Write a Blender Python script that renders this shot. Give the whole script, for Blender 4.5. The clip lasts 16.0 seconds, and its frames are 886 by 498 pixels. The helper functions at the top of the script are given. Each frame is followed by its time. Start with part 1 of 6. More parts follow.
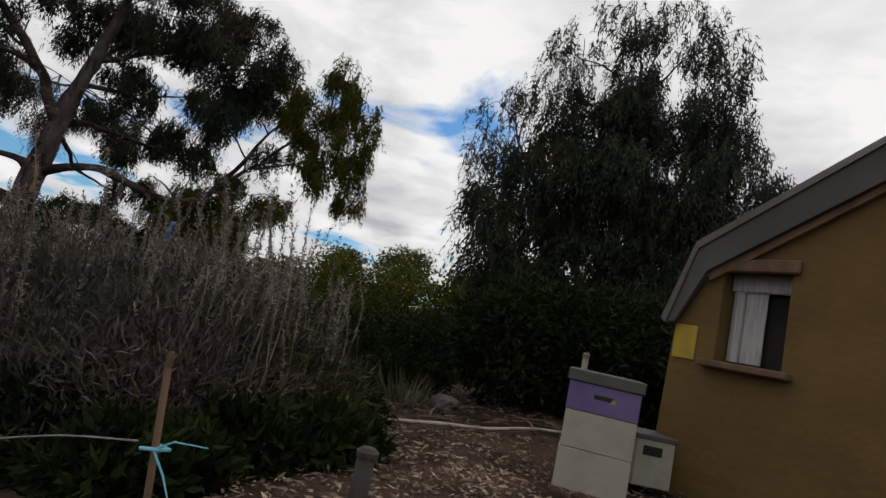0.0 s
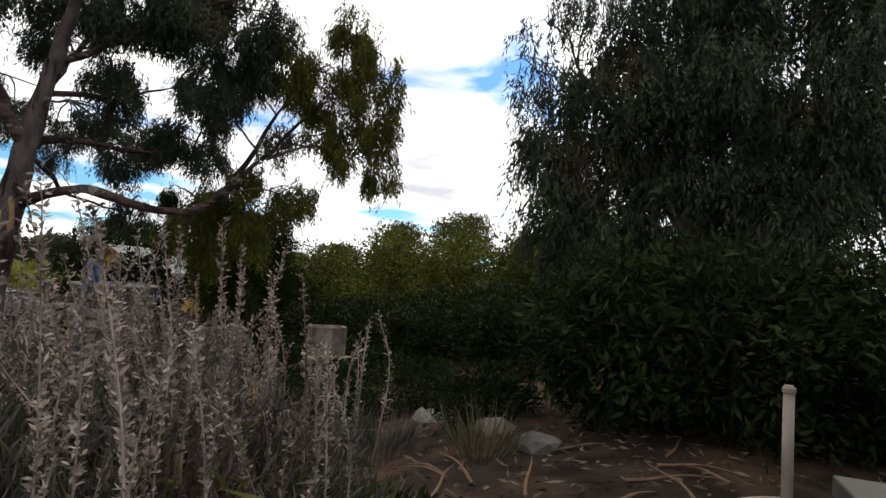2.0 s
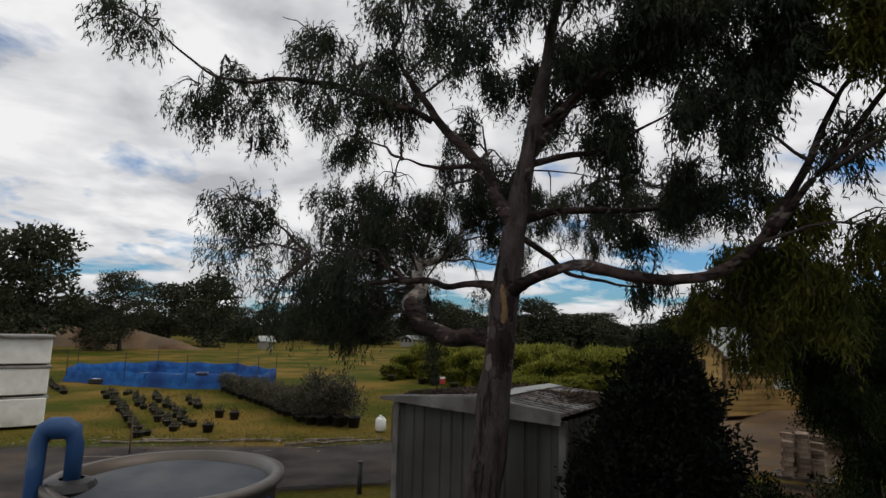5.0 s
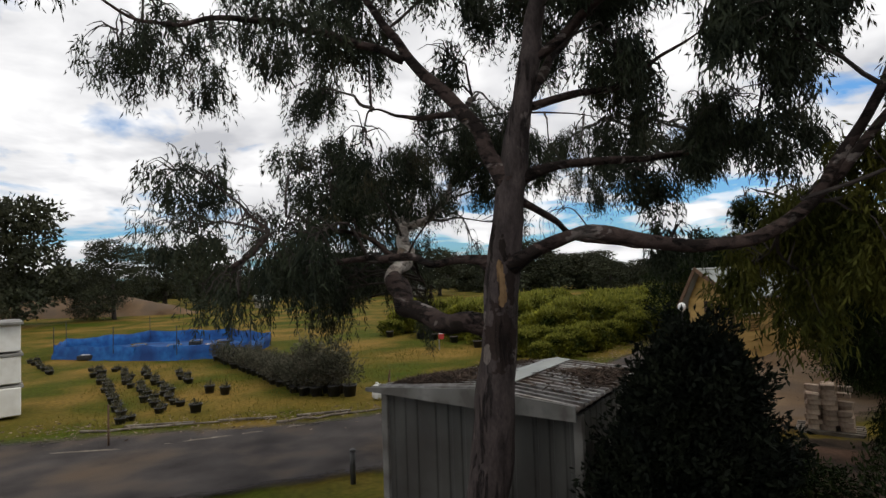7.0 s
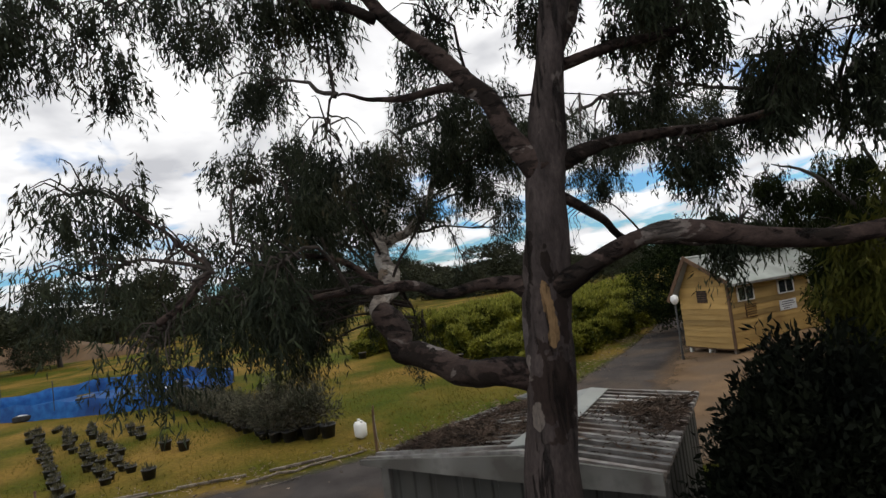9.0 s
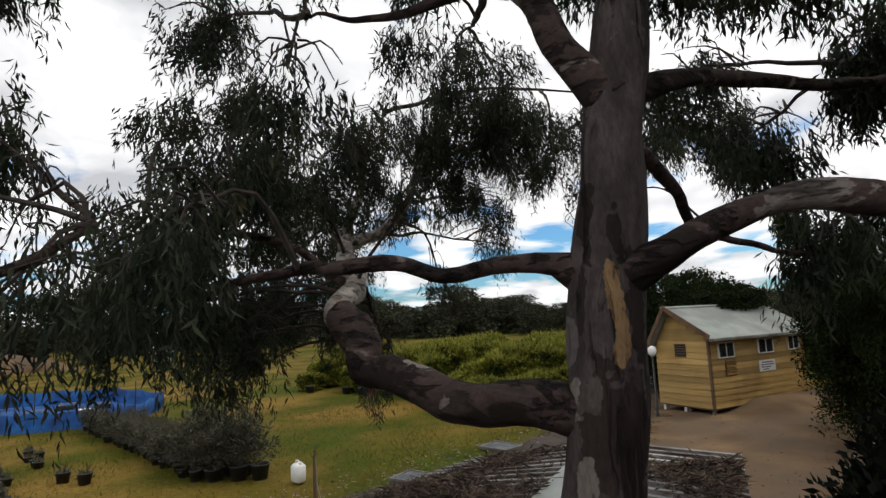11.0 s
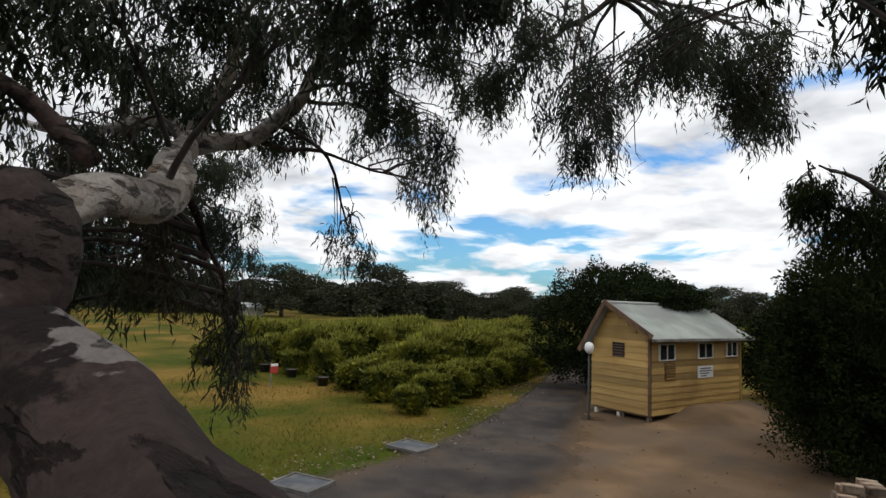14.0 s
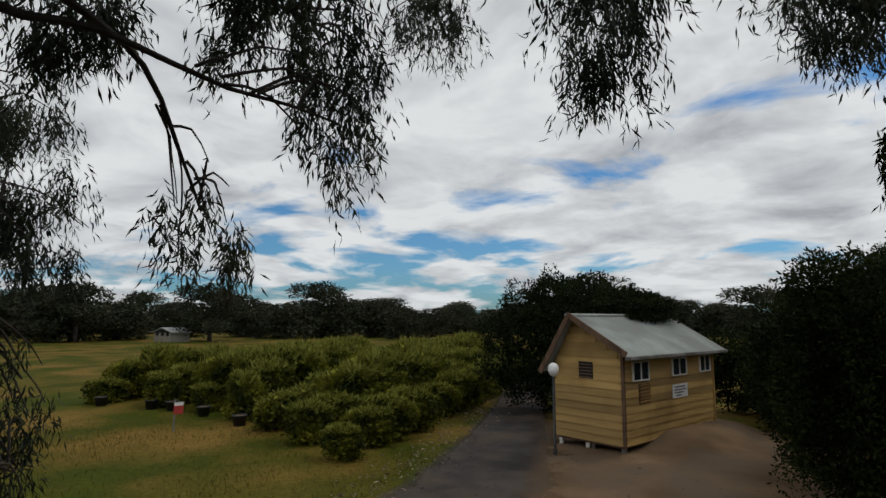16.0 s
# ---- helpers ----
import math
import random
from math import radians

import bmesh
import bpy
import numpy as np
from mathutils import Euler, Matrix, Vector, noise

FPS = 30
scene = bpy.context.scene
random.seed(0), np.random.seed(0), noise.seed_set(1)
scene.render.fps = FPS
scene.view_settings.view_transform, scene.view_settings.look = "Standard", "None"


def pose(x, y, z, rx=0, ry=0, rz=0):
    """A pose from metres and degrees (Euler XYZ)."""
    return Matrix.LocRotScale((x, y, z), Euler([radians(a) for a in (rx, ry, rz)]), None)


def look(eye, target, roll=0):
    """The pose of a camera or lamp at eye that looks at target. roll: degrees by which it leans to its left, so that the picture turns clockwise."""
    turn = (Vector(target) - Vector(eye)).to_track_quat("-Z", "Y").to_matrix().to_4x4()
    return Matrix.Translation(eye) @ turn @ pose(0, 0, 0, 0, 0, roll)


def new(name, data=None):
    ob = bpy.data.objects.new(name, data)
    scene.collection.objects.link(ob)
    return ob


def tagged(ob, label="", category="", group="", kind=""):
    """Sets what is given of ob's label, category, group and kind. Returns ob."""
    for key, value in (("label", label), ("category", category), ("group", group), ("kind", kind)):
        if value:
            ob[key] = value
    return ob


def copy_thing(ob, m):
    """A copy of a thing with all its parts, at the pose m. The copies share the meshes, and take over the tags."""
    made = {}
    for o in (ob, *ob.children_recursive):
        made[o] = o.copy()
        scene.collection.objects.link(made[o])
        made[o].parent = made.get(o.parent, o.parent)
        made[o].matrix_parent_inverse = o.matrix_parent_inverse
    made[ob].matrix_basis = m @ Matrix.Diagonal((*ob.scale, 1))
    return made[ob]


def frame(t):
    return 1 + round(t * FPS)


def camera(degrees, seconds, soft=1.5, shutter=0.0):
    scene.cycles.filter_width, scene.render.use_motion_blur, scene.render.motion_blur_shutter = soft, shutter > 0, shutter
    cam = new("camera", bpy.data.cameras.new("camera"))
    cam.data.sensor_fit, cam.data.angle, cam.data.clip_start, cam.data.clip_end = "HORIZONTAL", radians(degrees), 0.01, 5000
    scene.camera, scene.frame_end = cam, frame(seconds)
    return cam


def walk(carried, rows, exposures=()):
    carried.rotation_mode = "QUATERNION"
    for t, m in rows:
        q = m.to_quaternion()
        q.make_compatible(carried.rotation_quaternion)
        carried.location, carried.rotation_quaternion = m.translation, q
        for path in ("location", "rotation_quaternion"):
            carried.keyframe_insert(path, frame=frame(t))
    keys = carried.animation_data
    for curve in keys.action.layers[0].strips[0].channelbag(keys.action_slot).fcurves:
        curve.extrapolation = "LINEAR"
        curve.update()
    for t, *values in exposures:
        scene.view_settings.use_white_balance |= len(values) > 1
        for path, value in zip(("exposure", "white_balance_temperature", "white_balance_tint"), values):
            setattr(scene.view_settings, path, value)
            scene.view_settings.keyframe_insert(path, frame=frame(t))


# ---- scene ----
cam = camera(76.9, 16.0)
PATH = [
    (0.0, (0.006, 0.219, 2.635), (-0.263, 2.181, 2.913), 12.37),
    (0.3, (0.126, 0.487, 2.651), (-0.368, 2.406, 2.927), 12.13),
    (0.5, (0.123, 0.675, 2.662), (-0.462, 2.568, 2.930), 11.16),
    (0.7, (0.103, 0.808, 2.711), (-0.518, 2.688, 2.997), 8.30),
    (1.0, (0.056, 1.132, 2.796), (-0.527, 3.038, 2.971), 7.29),
    (1.5, (-0.156, 1.581, 2.956), (-0.663, 3.513, 3.065), 5.95),
    (2.0, (-0.322, 2.183, 3.098), (-0.779, 4.127, 3.211), 3.98),
    (2.5, (-0.422, 3.199, 3.194), (-1.047, 5.088, 3.395), 10.33),
    (3.0, (-0.624, 4.161, 3.356), (-1.882, 5.707, 3.530), 9.29),
    (3.5, (-1.071, 4.724, 3.373), (-2.716, 5.847, 3.551), 2.27),
    (4.0, (-1.367, 5.031, 3.346), (-3.107, 5.986, 3.595), 1.20),
    (4.5, (-1.559, 5.248, 3.310), (-3.380, 6.029, 3.579), 2.21),
    (5.0, (-1.694, 5.383, 3.282), (-3.565, 6.028, 3.568), 1.46),
    (7.5, (-3.197, 5.956, 3.849), (-5.075, 6.642, 3.909), -2.35),
    (8.0, (-3.584, 5.900, 3.934), (-5.443, 6.636, 3.995), -3.49),
    (8.5, (-4.083, 5.989, 3.985), (-5.927, 6.761, 4.059), -7.03),
    (11.0, (-6.152, 6.525, 3.633), (-7.906, 7.455, 3.878), -2.73),
    (11.5, (-6.318, 6.609, 3.553), (-8.069, 7.569, 3.663), -0.35),
    (12.0, (-6.586, 6.765, 3.477), (-8.320, 7.756, 3.591), 1.29),
    (12.5, (-6.984, 6.953, 3.451), (-8.687, 7.994, 3.575), -2.08),
    (13.0, (-7.404, 7.258, 3.395), (-9.093, 8.314, 3.569), 0.48),
    (13.5, (-7.834, 7.599, 3.415), (-9.489, 8.709, 3.586), 0.89),
    (14.0, (-8.222, 7.945, 3.453), (-9.858, 9.081, 3.639), 2.07),
    (14.5, (-8.731, 8.208, 3.535), (-10.334, 9.398, 3.657), 0.62),
    (15.0, (-9.182, 8.543, 3.556), (-10.761, 9.770, 3.555), 0.50),
    (15.5, (-9.770, 9.014, 3.500), (-11.312, 10.274, 3.691), 0.67),
    (16.0, (-10.330, 9.539, 3.504), (-11.830, 10.838, 3.752), 0.17),
]
EXPOSURES = [(0.0, -0.95, 6550, 10), (1.0, -0.85, 6550, 10), (1.5, -0.5, 6550, 10), (2.2, -0.15, 6550, 10), (2.6, -0.2, 6550, 10), (3.0, -1.25, 6450, 10), (5.0, -1.0, 6450, 10), (7.4, -0.65, 6500, 10), (12.0, -0.55, 6450, 9), (13.5, -0.45, 6400, 9), (14.5, -0.75, 6350, 8), (15.5, -0.85, 6300, 7), (16.0, -1.25, 6300, 7)]
walk(cam, [(t, look(eye, target, roll)) for t, eye, target, roll in PATH], EXPOSURES)

# ---- sky and sun ----
world = bpy.data.worlds.new("sky")
scene.world = world
world.use_nodes = True
wn, wl = world.node_tree.nodes, world.node_tree.links
wn.clear()
SUN_ELEVATION, SUN_ROTATION = radians(58), radians(20)


def sky_node(kind, **values):
    n = wn.new(kind)
    for key, value in values.items():
        n.inputs[key.replace("_", " ")].default_value = value
    return n


w_out = wn.new("ShaderNodeOutputWorld")
w_bg = wn.new("ShaderNodeBackground")
w_sky = wn.new("ShaderNodeTexSky")
w_sky.sky_type, w_sky.sun_disc = "NISHITA", False
w_sky.sun_elevation, w_sky.sun_rotation = SUN_ELEVATION, SUN_ROTATION
w_co = wn.new("ShaderNodeTexCoord")
# clouds lie on a flat layer: the way is divided by its height
w_sep = wn.new("ShaderNodeSeparateXYZ")
wl.new(w_co.outputs["Generated"], w_sep.inputs[0])
w_h = wn.new("ShaderNodeMath"); w_h.operation = "MAXIMUM"; w_h.inputs[1].default_value = 0.0
wl.new(w_sep.outputs["Z"], w_h.inputs[0])
w_h2 = wn.new("ShaderNodeMath"); w_h2.operation = "ADD"; w_h2.inputs[1].default_value = 0.16
wl.new(w_h.outputs[0], w_h2.inputs[0])
w_dx = wn.new("ShaderNodeMath"); w_dx.operation = "DIVIDE"
wl.new(w_sep.outputs["X"], w_dx.inputs[0]); wl.new(w_h2.outputs[0], w_dx.inputs[1])
w_dy = wn.new("ShaderNodeMath"); w_dy.operation = "DIVIDE"
wl.new(w_sep.outputs["Y"], w_dy.inputs[0]); wl.new(w_h2.outputs[0], w_dy.inputs[1])
w_cmb = wn.new("ShaderNodeCombineXYZ")
wl.new(w_dx.outputs[0], w_cmb.inputs[0]); wl.new(w_dy.outputs[0], w_cmb.inputs[1])
w_cmb.inputs[2].default_value = 3.1
w_n1 = sky_node("ShaderNodeTexNoise", Scale=1.5, Detail=8.0, Roughness=0.55, Distortion=0.35)
wl.new(w_cmb.outputs[0], w_n1.inputs["Vector"])
w_r1 = wn.new("ShaderNodeValToRGB")
w_r1.color_ramp.elements[0].position, w_r1.color_ramp.elements[1].position = 0.425, 0.535
# the cover closes towards the zenith
w_cov = wn.new("ShaderNodeMath"); w_cov.operation = "MULTIPLY_ADD"; w_cov.inputs[1].default_value = 0.42
wl.new(w_h.outputs[0], w_cov.inputs[0]); wl.new(w_n1.outputs["Fac"], w_cov.inputs[2])
wl.new(w_cov.outputs[0], w_r1.inputs[0])
w_n2 = sky_node("ShaderNodeTexNoise", Scale=1.9, Detail=6.0, Roughness=0.55, Distortion=0.3)
wl.new(w_cmb.outputs[0], w_n2.inputs["Vector"])
w_r2 = wn.new("ShaderNodeValToRGB")
w_r2.color_ramp.elements[0].position, w_r2.color_ramp.elements[0].color = 0.30, (0.50, 0.51, 0.54, 1)
w_r2.color_ramp.elements[1].position, w_r2.color_ramp.elements[1].color = 0.58, (0.98, 0.98, 0.98, 1)
wl.new(w_n2.outputs["Fac"], w_r2.inputs[0])
w_blue = wn.new("ShaderNodeMixRGB"); w_blue.blend_type = "MULTIPLY"; w_blue.inputs[0].default_value = 1.0
w_blue.inputs[2].default_value = (0.088, 0.155, 0.210, 1)
wl.new(w_sky.outputs[0], w_blue.inputs[1])
w_cl = wn.new("ShaderNodeMixRGB"); w_cl.blend_type = "MULTIPLY"; w_cl.inputs[0].default_value = 1.0
w_cl.inputs[2].default_value = (1.80, 1.79, 1.79, 1)
wl.new(w_r2.outputs[0], w_cl.inputs[1])
w_mix = wn.new("ShaderNodeMixRGB")
wl.new(w_r1.outputs[0], w_mix.inputs[0]); wl.new(w_blue.outputs[0], w_mix.inputs[1]); wl.new(w_cl.outputs[0], w_mix.inputs[2])
wl.new(w_mix.outputs[0], w_bg.inputs["Color"])
w_bg.inputs["Strength"].default_value = 1.0
wl.new(w_bg.outputs[0], w_out.inputs[0])

sun = new("sun", bpy.data.lights.new("sun", "SUN"))
sun.data.energy, sun.data.angle, sun.data.color = 1.3, radians(10), (1.0, 0.92, 0.78)
sun.matrix_world = look((0, 0, 30), (0 - math.sin(SUN_ROTATION) * math.cos(SUN_ELEVATION), 0 - math.cos(SUN_ROTATION) * math.cos(SUN_ELEVATION), 30 - math.sin(SUN_ELEVATION)))

# ---- materials ----


def material(name, c1, c2, scale=6.0, rough=0.8, metal=0.0, bump=0.0, bump_scale=None, c3=None, scale3=0.8, spread=(0.35, 0.65), stretch=(1, 1, 1), per="", spec=0.4, translucent=0.0, wear=0.5):
    """Two-scale procedural surface. per: 'island' or 'object' shifts the tone piece by piece."""
    m = bpy.data.materials.new(name)
    m.use_nodes = True
    nd, ln = m.node_tree.nodes, m.node_tree.links
    b = nd["Principled BSDF"]
    b.inputs["Roughness"].default_value, b.inputs["Metallic"].default_value = rough, metal
    b.inputs["Specular IOR Level"].default_value = spec
    co = nd.new("ShaderNodeTexCoord")
    mp = nd.new("ShaderNodeMapping")
    mp.inputs["Scale"].default_value = stretch
    ln.new(co.outputs["Object"], mp.inputs[0])
    n1 = nd.new("ShaderNodeTexNoise")
    n1.inputs["Scale"].default_value, n1.inputs["Detail"].default_value = scale, 6
    ln.new(mp.outputs[0], n1.inputs["Vector"])
    r = nd.new("ShaderNodeValToRGB")
    r.color_ramp.elements[0].position, r.color_ramp.elements[1].position = spread
    r.color_ramp.elements[0].color, r.color_ramp.elements[1].color = (*c1, 1), (*c2, 1)
    ln.new(n1.outputs["Fac"], r.inputs[0])
    last = r.outputs[0]
    if c3:
        n3 = nd.new("ShaderNodeTexNoise")
        n3.inputs["Scale"].default_value, n3.inputs["Detail"].default_value = scale3, 4
        ln.new(co.outputs["Object"], n3.inputs["Vector"])
        r3 = nd.new("ShaderNodeValToRGB")
        r3.color_ramp.elements[0].position, r3.color_ramp.elements[1].position = wear - 0.08, wear + 0.12
        ln.new(n3.outputs["Fac"], r3.inputs[0])
        mx = nd.new("ShaderNodeMixRGB")
        mx.inputs[2].default_value = (*c3, 1)
        ln.new(r3.outputs[0], mx.inputs[0]); ln.new(last, mx.inputs[1])
        last = mx.outputs[0]
    if per:
        if per == "island":
            src = nd.new("ShaderNodeNewGeometry").outputs["Random Per Island"]
        else:
            src = nd.new("ShaderNodeObjectInfo").outputs["Random"]
        hv = nd.new("ShaderNodeHueSaturation")
        mr = nd.new("ShaderNodeMapRange")
        mr.inputs["To Min"].default_value, mr.inputs["To Max"].default_value = 0.65, 1.35
        ln.new(src, mr.inputs["Value"]); ln.new(mr.outputs[0], hv.inputs["Value"]); ln.new(last, hv.inputs["Color"])
        last = hv.outputs[0]
    ln.new(last, b.inputs["Base Color"])
    if bump:
        n2 = nd.new("ShaderNodeTexNoise")
        n2.inputs["Scale"].default_value, n2.inputs["Detail"].default_value = bump_scale or scale * 3, 8
        ln.new(mp.outputs[0], n2.inputs["Vector"])
        bp = nd.new("ShaderNodeBump")
        bp.inputs["Strength"].default_value, bp.inputs["Distance"].default_value = bump, 0.02
        ln.new(n2.outputs["Fac"], bp.inputs["Height"]); ln.new(bp.outputs[0], b.inputs["Normal"])
    if translucent:
        tr = nd.new("ShaderNodeBsdfTranslucent")
        ln.new(last, tr.inputs["Color"])
        ms = nd.new("ShaderNodeMixShader")
        ms.inputs[0].default_value = translucent
        out = nd["Material Output"]
        ln.new(b.outputs[0], ms.inputs[1]); ln.new(tr.outputs[0], ms.inputs[2]); ln.new(ms.outputs[0], out.inputs["Surface"])
    return m


GUM_LEAF = material("gum_leaf", (0.024, 0.031, 0.022), (0.054, 0.064, 0.036), 2.0, 0.6, per="island", spec=0.08, translucent=0.15, c3=(0.075, 0.055, 0.028), scale3=0.9, wear=0.66)
GUM_LEAF_GOLD = material("gum_leaf_gold", (0.042, 0.050, 0.010), (0.105, 0.100, 0.018), 2.0, 0.6, per="island", spec=0.08, translucent=0.2)
DARK_LEAF = material("dark_leaf", (0.007, 0.012, 0.005), (0.024, 0.034, 0.010), 2.5, 0.6, per="island", spec=0.04, translucent=0.12)
GREEN_LEAF = material("green_leaf", (0.028, 0.042, 0.005), (0.095, 0.100, 0.012), 1.6, 0.55, per="island", spec=0.08, translucent=0.2, c3=(0.085, 0.075, 0.018), scale3=0.5, wear=0.6)
VINE_LEAF = material("vine_leaf", (0.020, 0.030, 0.005), (0.190, 0.185, 0.020), 1.2, 0.55, per="island", spec=0.08, translucent=0.25, c3=(0.12, 0.075, 0.02), scale3=0.4, wear=0.62)
VINE_SHOOT = material("vine_shoot", (0.12, 0.13, 0.02), (0.26, 0.26, 0.05), 2.0, 0.55, per="island", spec=0.08, translucent=0.25)
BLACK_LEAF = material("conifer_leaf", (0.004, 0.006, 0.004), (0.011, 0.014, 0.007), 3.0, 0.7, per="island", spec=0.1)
GREY_LEAF = material("grey_leaf", (0.022, 0.024, 0.017), (0.082, 0.077, 0.063), 3.0, 0.7, per="island", spec=0.2, c3=(0.095, 0.066, 0.062), scale3=1.2, wear=0.50, translucent=0.1)
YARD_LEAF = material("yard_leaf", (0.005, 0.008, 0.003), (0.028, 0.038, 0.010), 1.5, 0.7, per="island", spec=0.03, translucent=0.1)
FAR_LEAF = material("far_leaf", (0.020, 0.026, 0.014), (0.056, 0.062, 0.032), 0.6, 0.7, per="island", spec=0.2, c3=(0.04, 0.04, 0.02), scale3=0.08, translucent=0.1)
DRY_STALK = material("dry_stalk", (0.10, 0.078, 0.066), (0.24, 0.195, 0.165), 8, 0.9, per="island")
OLIVE_LEAF = material("olive_leaf", (0.042, 0.048, 0.014), (0.115, 0.108, 0.036), 2.0, 0.6, per="island", spec=0.08, translucent=0.15, c3=(0.10, 0.066, 0.045), scale3=1.5, wear=0.58)
GRASS_BLADE = material("grass_blade", (0.060, 0.072, 0.008), (0.19, 0.135, 0.034), 0.45, 0.9, per="island", spec=0.05, translucent=0.2)
POT_LEAF = material("pot_shrub_leaf", (0.042, 0.044, 0.028), (0.135, 0.125, 0.092), 2.0, 0.7, per="island", spec=0.06, translucent=0.15, c3=(0.085, 0.062, 0.05), scale3=1.5, wear=0.58)
STRAW = material("straw_leaf", (0.036, 0.038, 0.018), (0.12, 0.10, 0.05), 3, 0.85, per="island", translucent=0.2)


def bark_material(name, grey, pale, tan, dark, pale_at=0.56, dark_at=0.56, grain=(1, 1, .10), tan_at=0.60, size=1.0, bark_patches=()):
    """Shedding gum bark: grey skin, sharp-edged pale and tan patches, dark stains, flakes and fissures along the grain."""
    m = bpy.data.materials.new(name)
    m.use_nodes = True
    nd, ln = m.node_tree.nodes, m.node_tree.links
    b = nd["Principled BSDF"]
    b.inputs["Roughness"].default_value, b.inputs["Specular IOR Level"].default_value = 0.85, 0.2
    co = nd.new("ShaderNodeTexCoord")

    def field(scale, stretch, detail, lo, hi, shift, rough=0.55):
        mp = nd.new("ShaderNodeMapping")
        mp.inputs["Scale"].default_value, mp.inputs["Location"].default_value = stretch, (shift, shift, shift)
        ln.new(co.outputs["Object"], mp.inputs[0])
        n = nd.new("ShaderNodeTexNoise")
        n.inputs["Scale"].default_value, n.inputs["Detail"].default_value, n.inputs["Roughness"].default_value = scale, detail, rough
        n.inputs["Distortion"].default_value = .4
        ln.new(mp.outputs[0], n.inputs["Vector"])
        r = nd.new("ShaderNodeValToRGB")
        r.color_ramp.elements[0].position, r.color_ramp.elements[1].position = lo, hi
        ln.new(n.outputs["Fac"], r.inputs[0])
        return r.outputs[0], n.outputs["Fac"]

    half = tuple(1 if g == 1 else g + .26 for g in grain)
    base = nd.new("ShaderNodeMixRGB")
    base.inputs[1].default_value, base.inputs[2].default_value = (*[c * .55 for c in grey], 1), (*[c * 1.3 for c in grey], 1)
    g, _ = field(8, half, 10, .36, .64, 0, .68)
    ln.new(g, base.inputs[0])
    last = base.outputs[0]
    for col, (fac, _) in ((tan, field(2.3 * size, half, 7, tan_at, tan_at + .015, 4)), (pale, field(4.2 * size, half, 8, pale_at, pale_at + .015, 9)), (dark, field(3.6 * size, half, 9, dark_at, dark_at + .03, 17, .62))):
        mx = nd.new("ShaderNodeMixRGB")
        mx.inputs[2].default_value = (*col, 1)
        ln.new(fac, mx.inputs[0]); ln.new(last, mx.inputs[1])
        last = mx.outputs[0]
    crack, height = field(15, grain, 8, .38, .46, 23, .62)
    # single large patches: peeled scars, dark stains and shade-darkened brown bark
    for centre, reach, col in bark_patches:
        mp = nd.new("ShaderNodeMapping"); mp.vector_type = "TEXTURE"
        mp.inputs["Location"].default_value, mp.inputs["Scale"].default_value = centre, reach
        ln.new(co.outputs["Object"], mp.inputs[0])
        ds = nd.new("ShaderNodeVectorMath"); ds.operation = "LENGTH"
        ln.new(mp.outputs[0], ds.inputs[0])
        rag = nd.new("ShaderNodeTexNoise"); rag.inputs["Scale"].default_value, rag.inputs["Detail"].default_value = 9, 5
        ln.new(co.outputs["Object"], rag.inputs["Vector"])
        sm = nd.new("ShaderNodeMath"); sm.operation = "MULTIPLY_ADD"; sm.inputs[1].default_value = 2.4
        ln.new(rag.outputs["Fac"], sm.inputs[0]); ln.new(ds.outputs["Value"], sm.inputs[2])
        mr = nd.new("ShaderNodeMapRange")
        mr.inputs["From Min"].default_value, mr.inputs["From Max"].default_value = 2.20, 2.12
        ln.new(sm.outputs[0], mr.inputs["Value"])
        mx = nd.new("ShaderNodeMixRGB")
        mx.inputs[2].default_value = (*col, 1)
        ln.new(mr.outputs[0], mx.inputs[0]); ln.new(last, mx.inputs[1])
        last = mx.outputs[0]
    speck, fine = field(55, half, 5, .25, .60, 31, .6)
    if size < 1:
        calm, _ = field(1.7, half, 4, .46, .54, 41)
        mx = nd.new("ShaderNodeMixRGB"); mx.blend_type = "LIGHTEN"; mx.inputs[0].default_value = 1.0
        ln.new(crack, mx.inputs[1]); ln.new(calm, mx.inputs[2])
        crack = mx.outputs[0]
    for fac, amount in ((crack, .6), (speck, .4)):
        mx = nd.new("ShaderNodeMixRGB"); mx.blend_type = "MULTIPLY"
        mx.inputs[0].default_value = amount
        ln.new(last, mx.inputs[1]); ln.new(fac, mx.inputs[2])
        last = mx.outputs[0]
    ln.new(last, b.inputs["Base Color"])
    bp = nd.new("ShaderNodeBump")
    bp.inputs["Strength"].default_value, bp.inputs["Distance"].default_value = 1.0, .035
    ln.new(crack, bp.inputs["Height"])
    bp2 = nd.new("ShaderNodeBump")
    bp2.inputs["Strength"].default_value, bp2.inputs["Distance"].default_value = .6, .012
    ln.new(fine, bp2.inputs["Height"]); ln.new(bp.outputs[0], bp2.inputs["Normal"]); ln.new(bp2.outputs[0], b.inputs["Normal"])
    return m


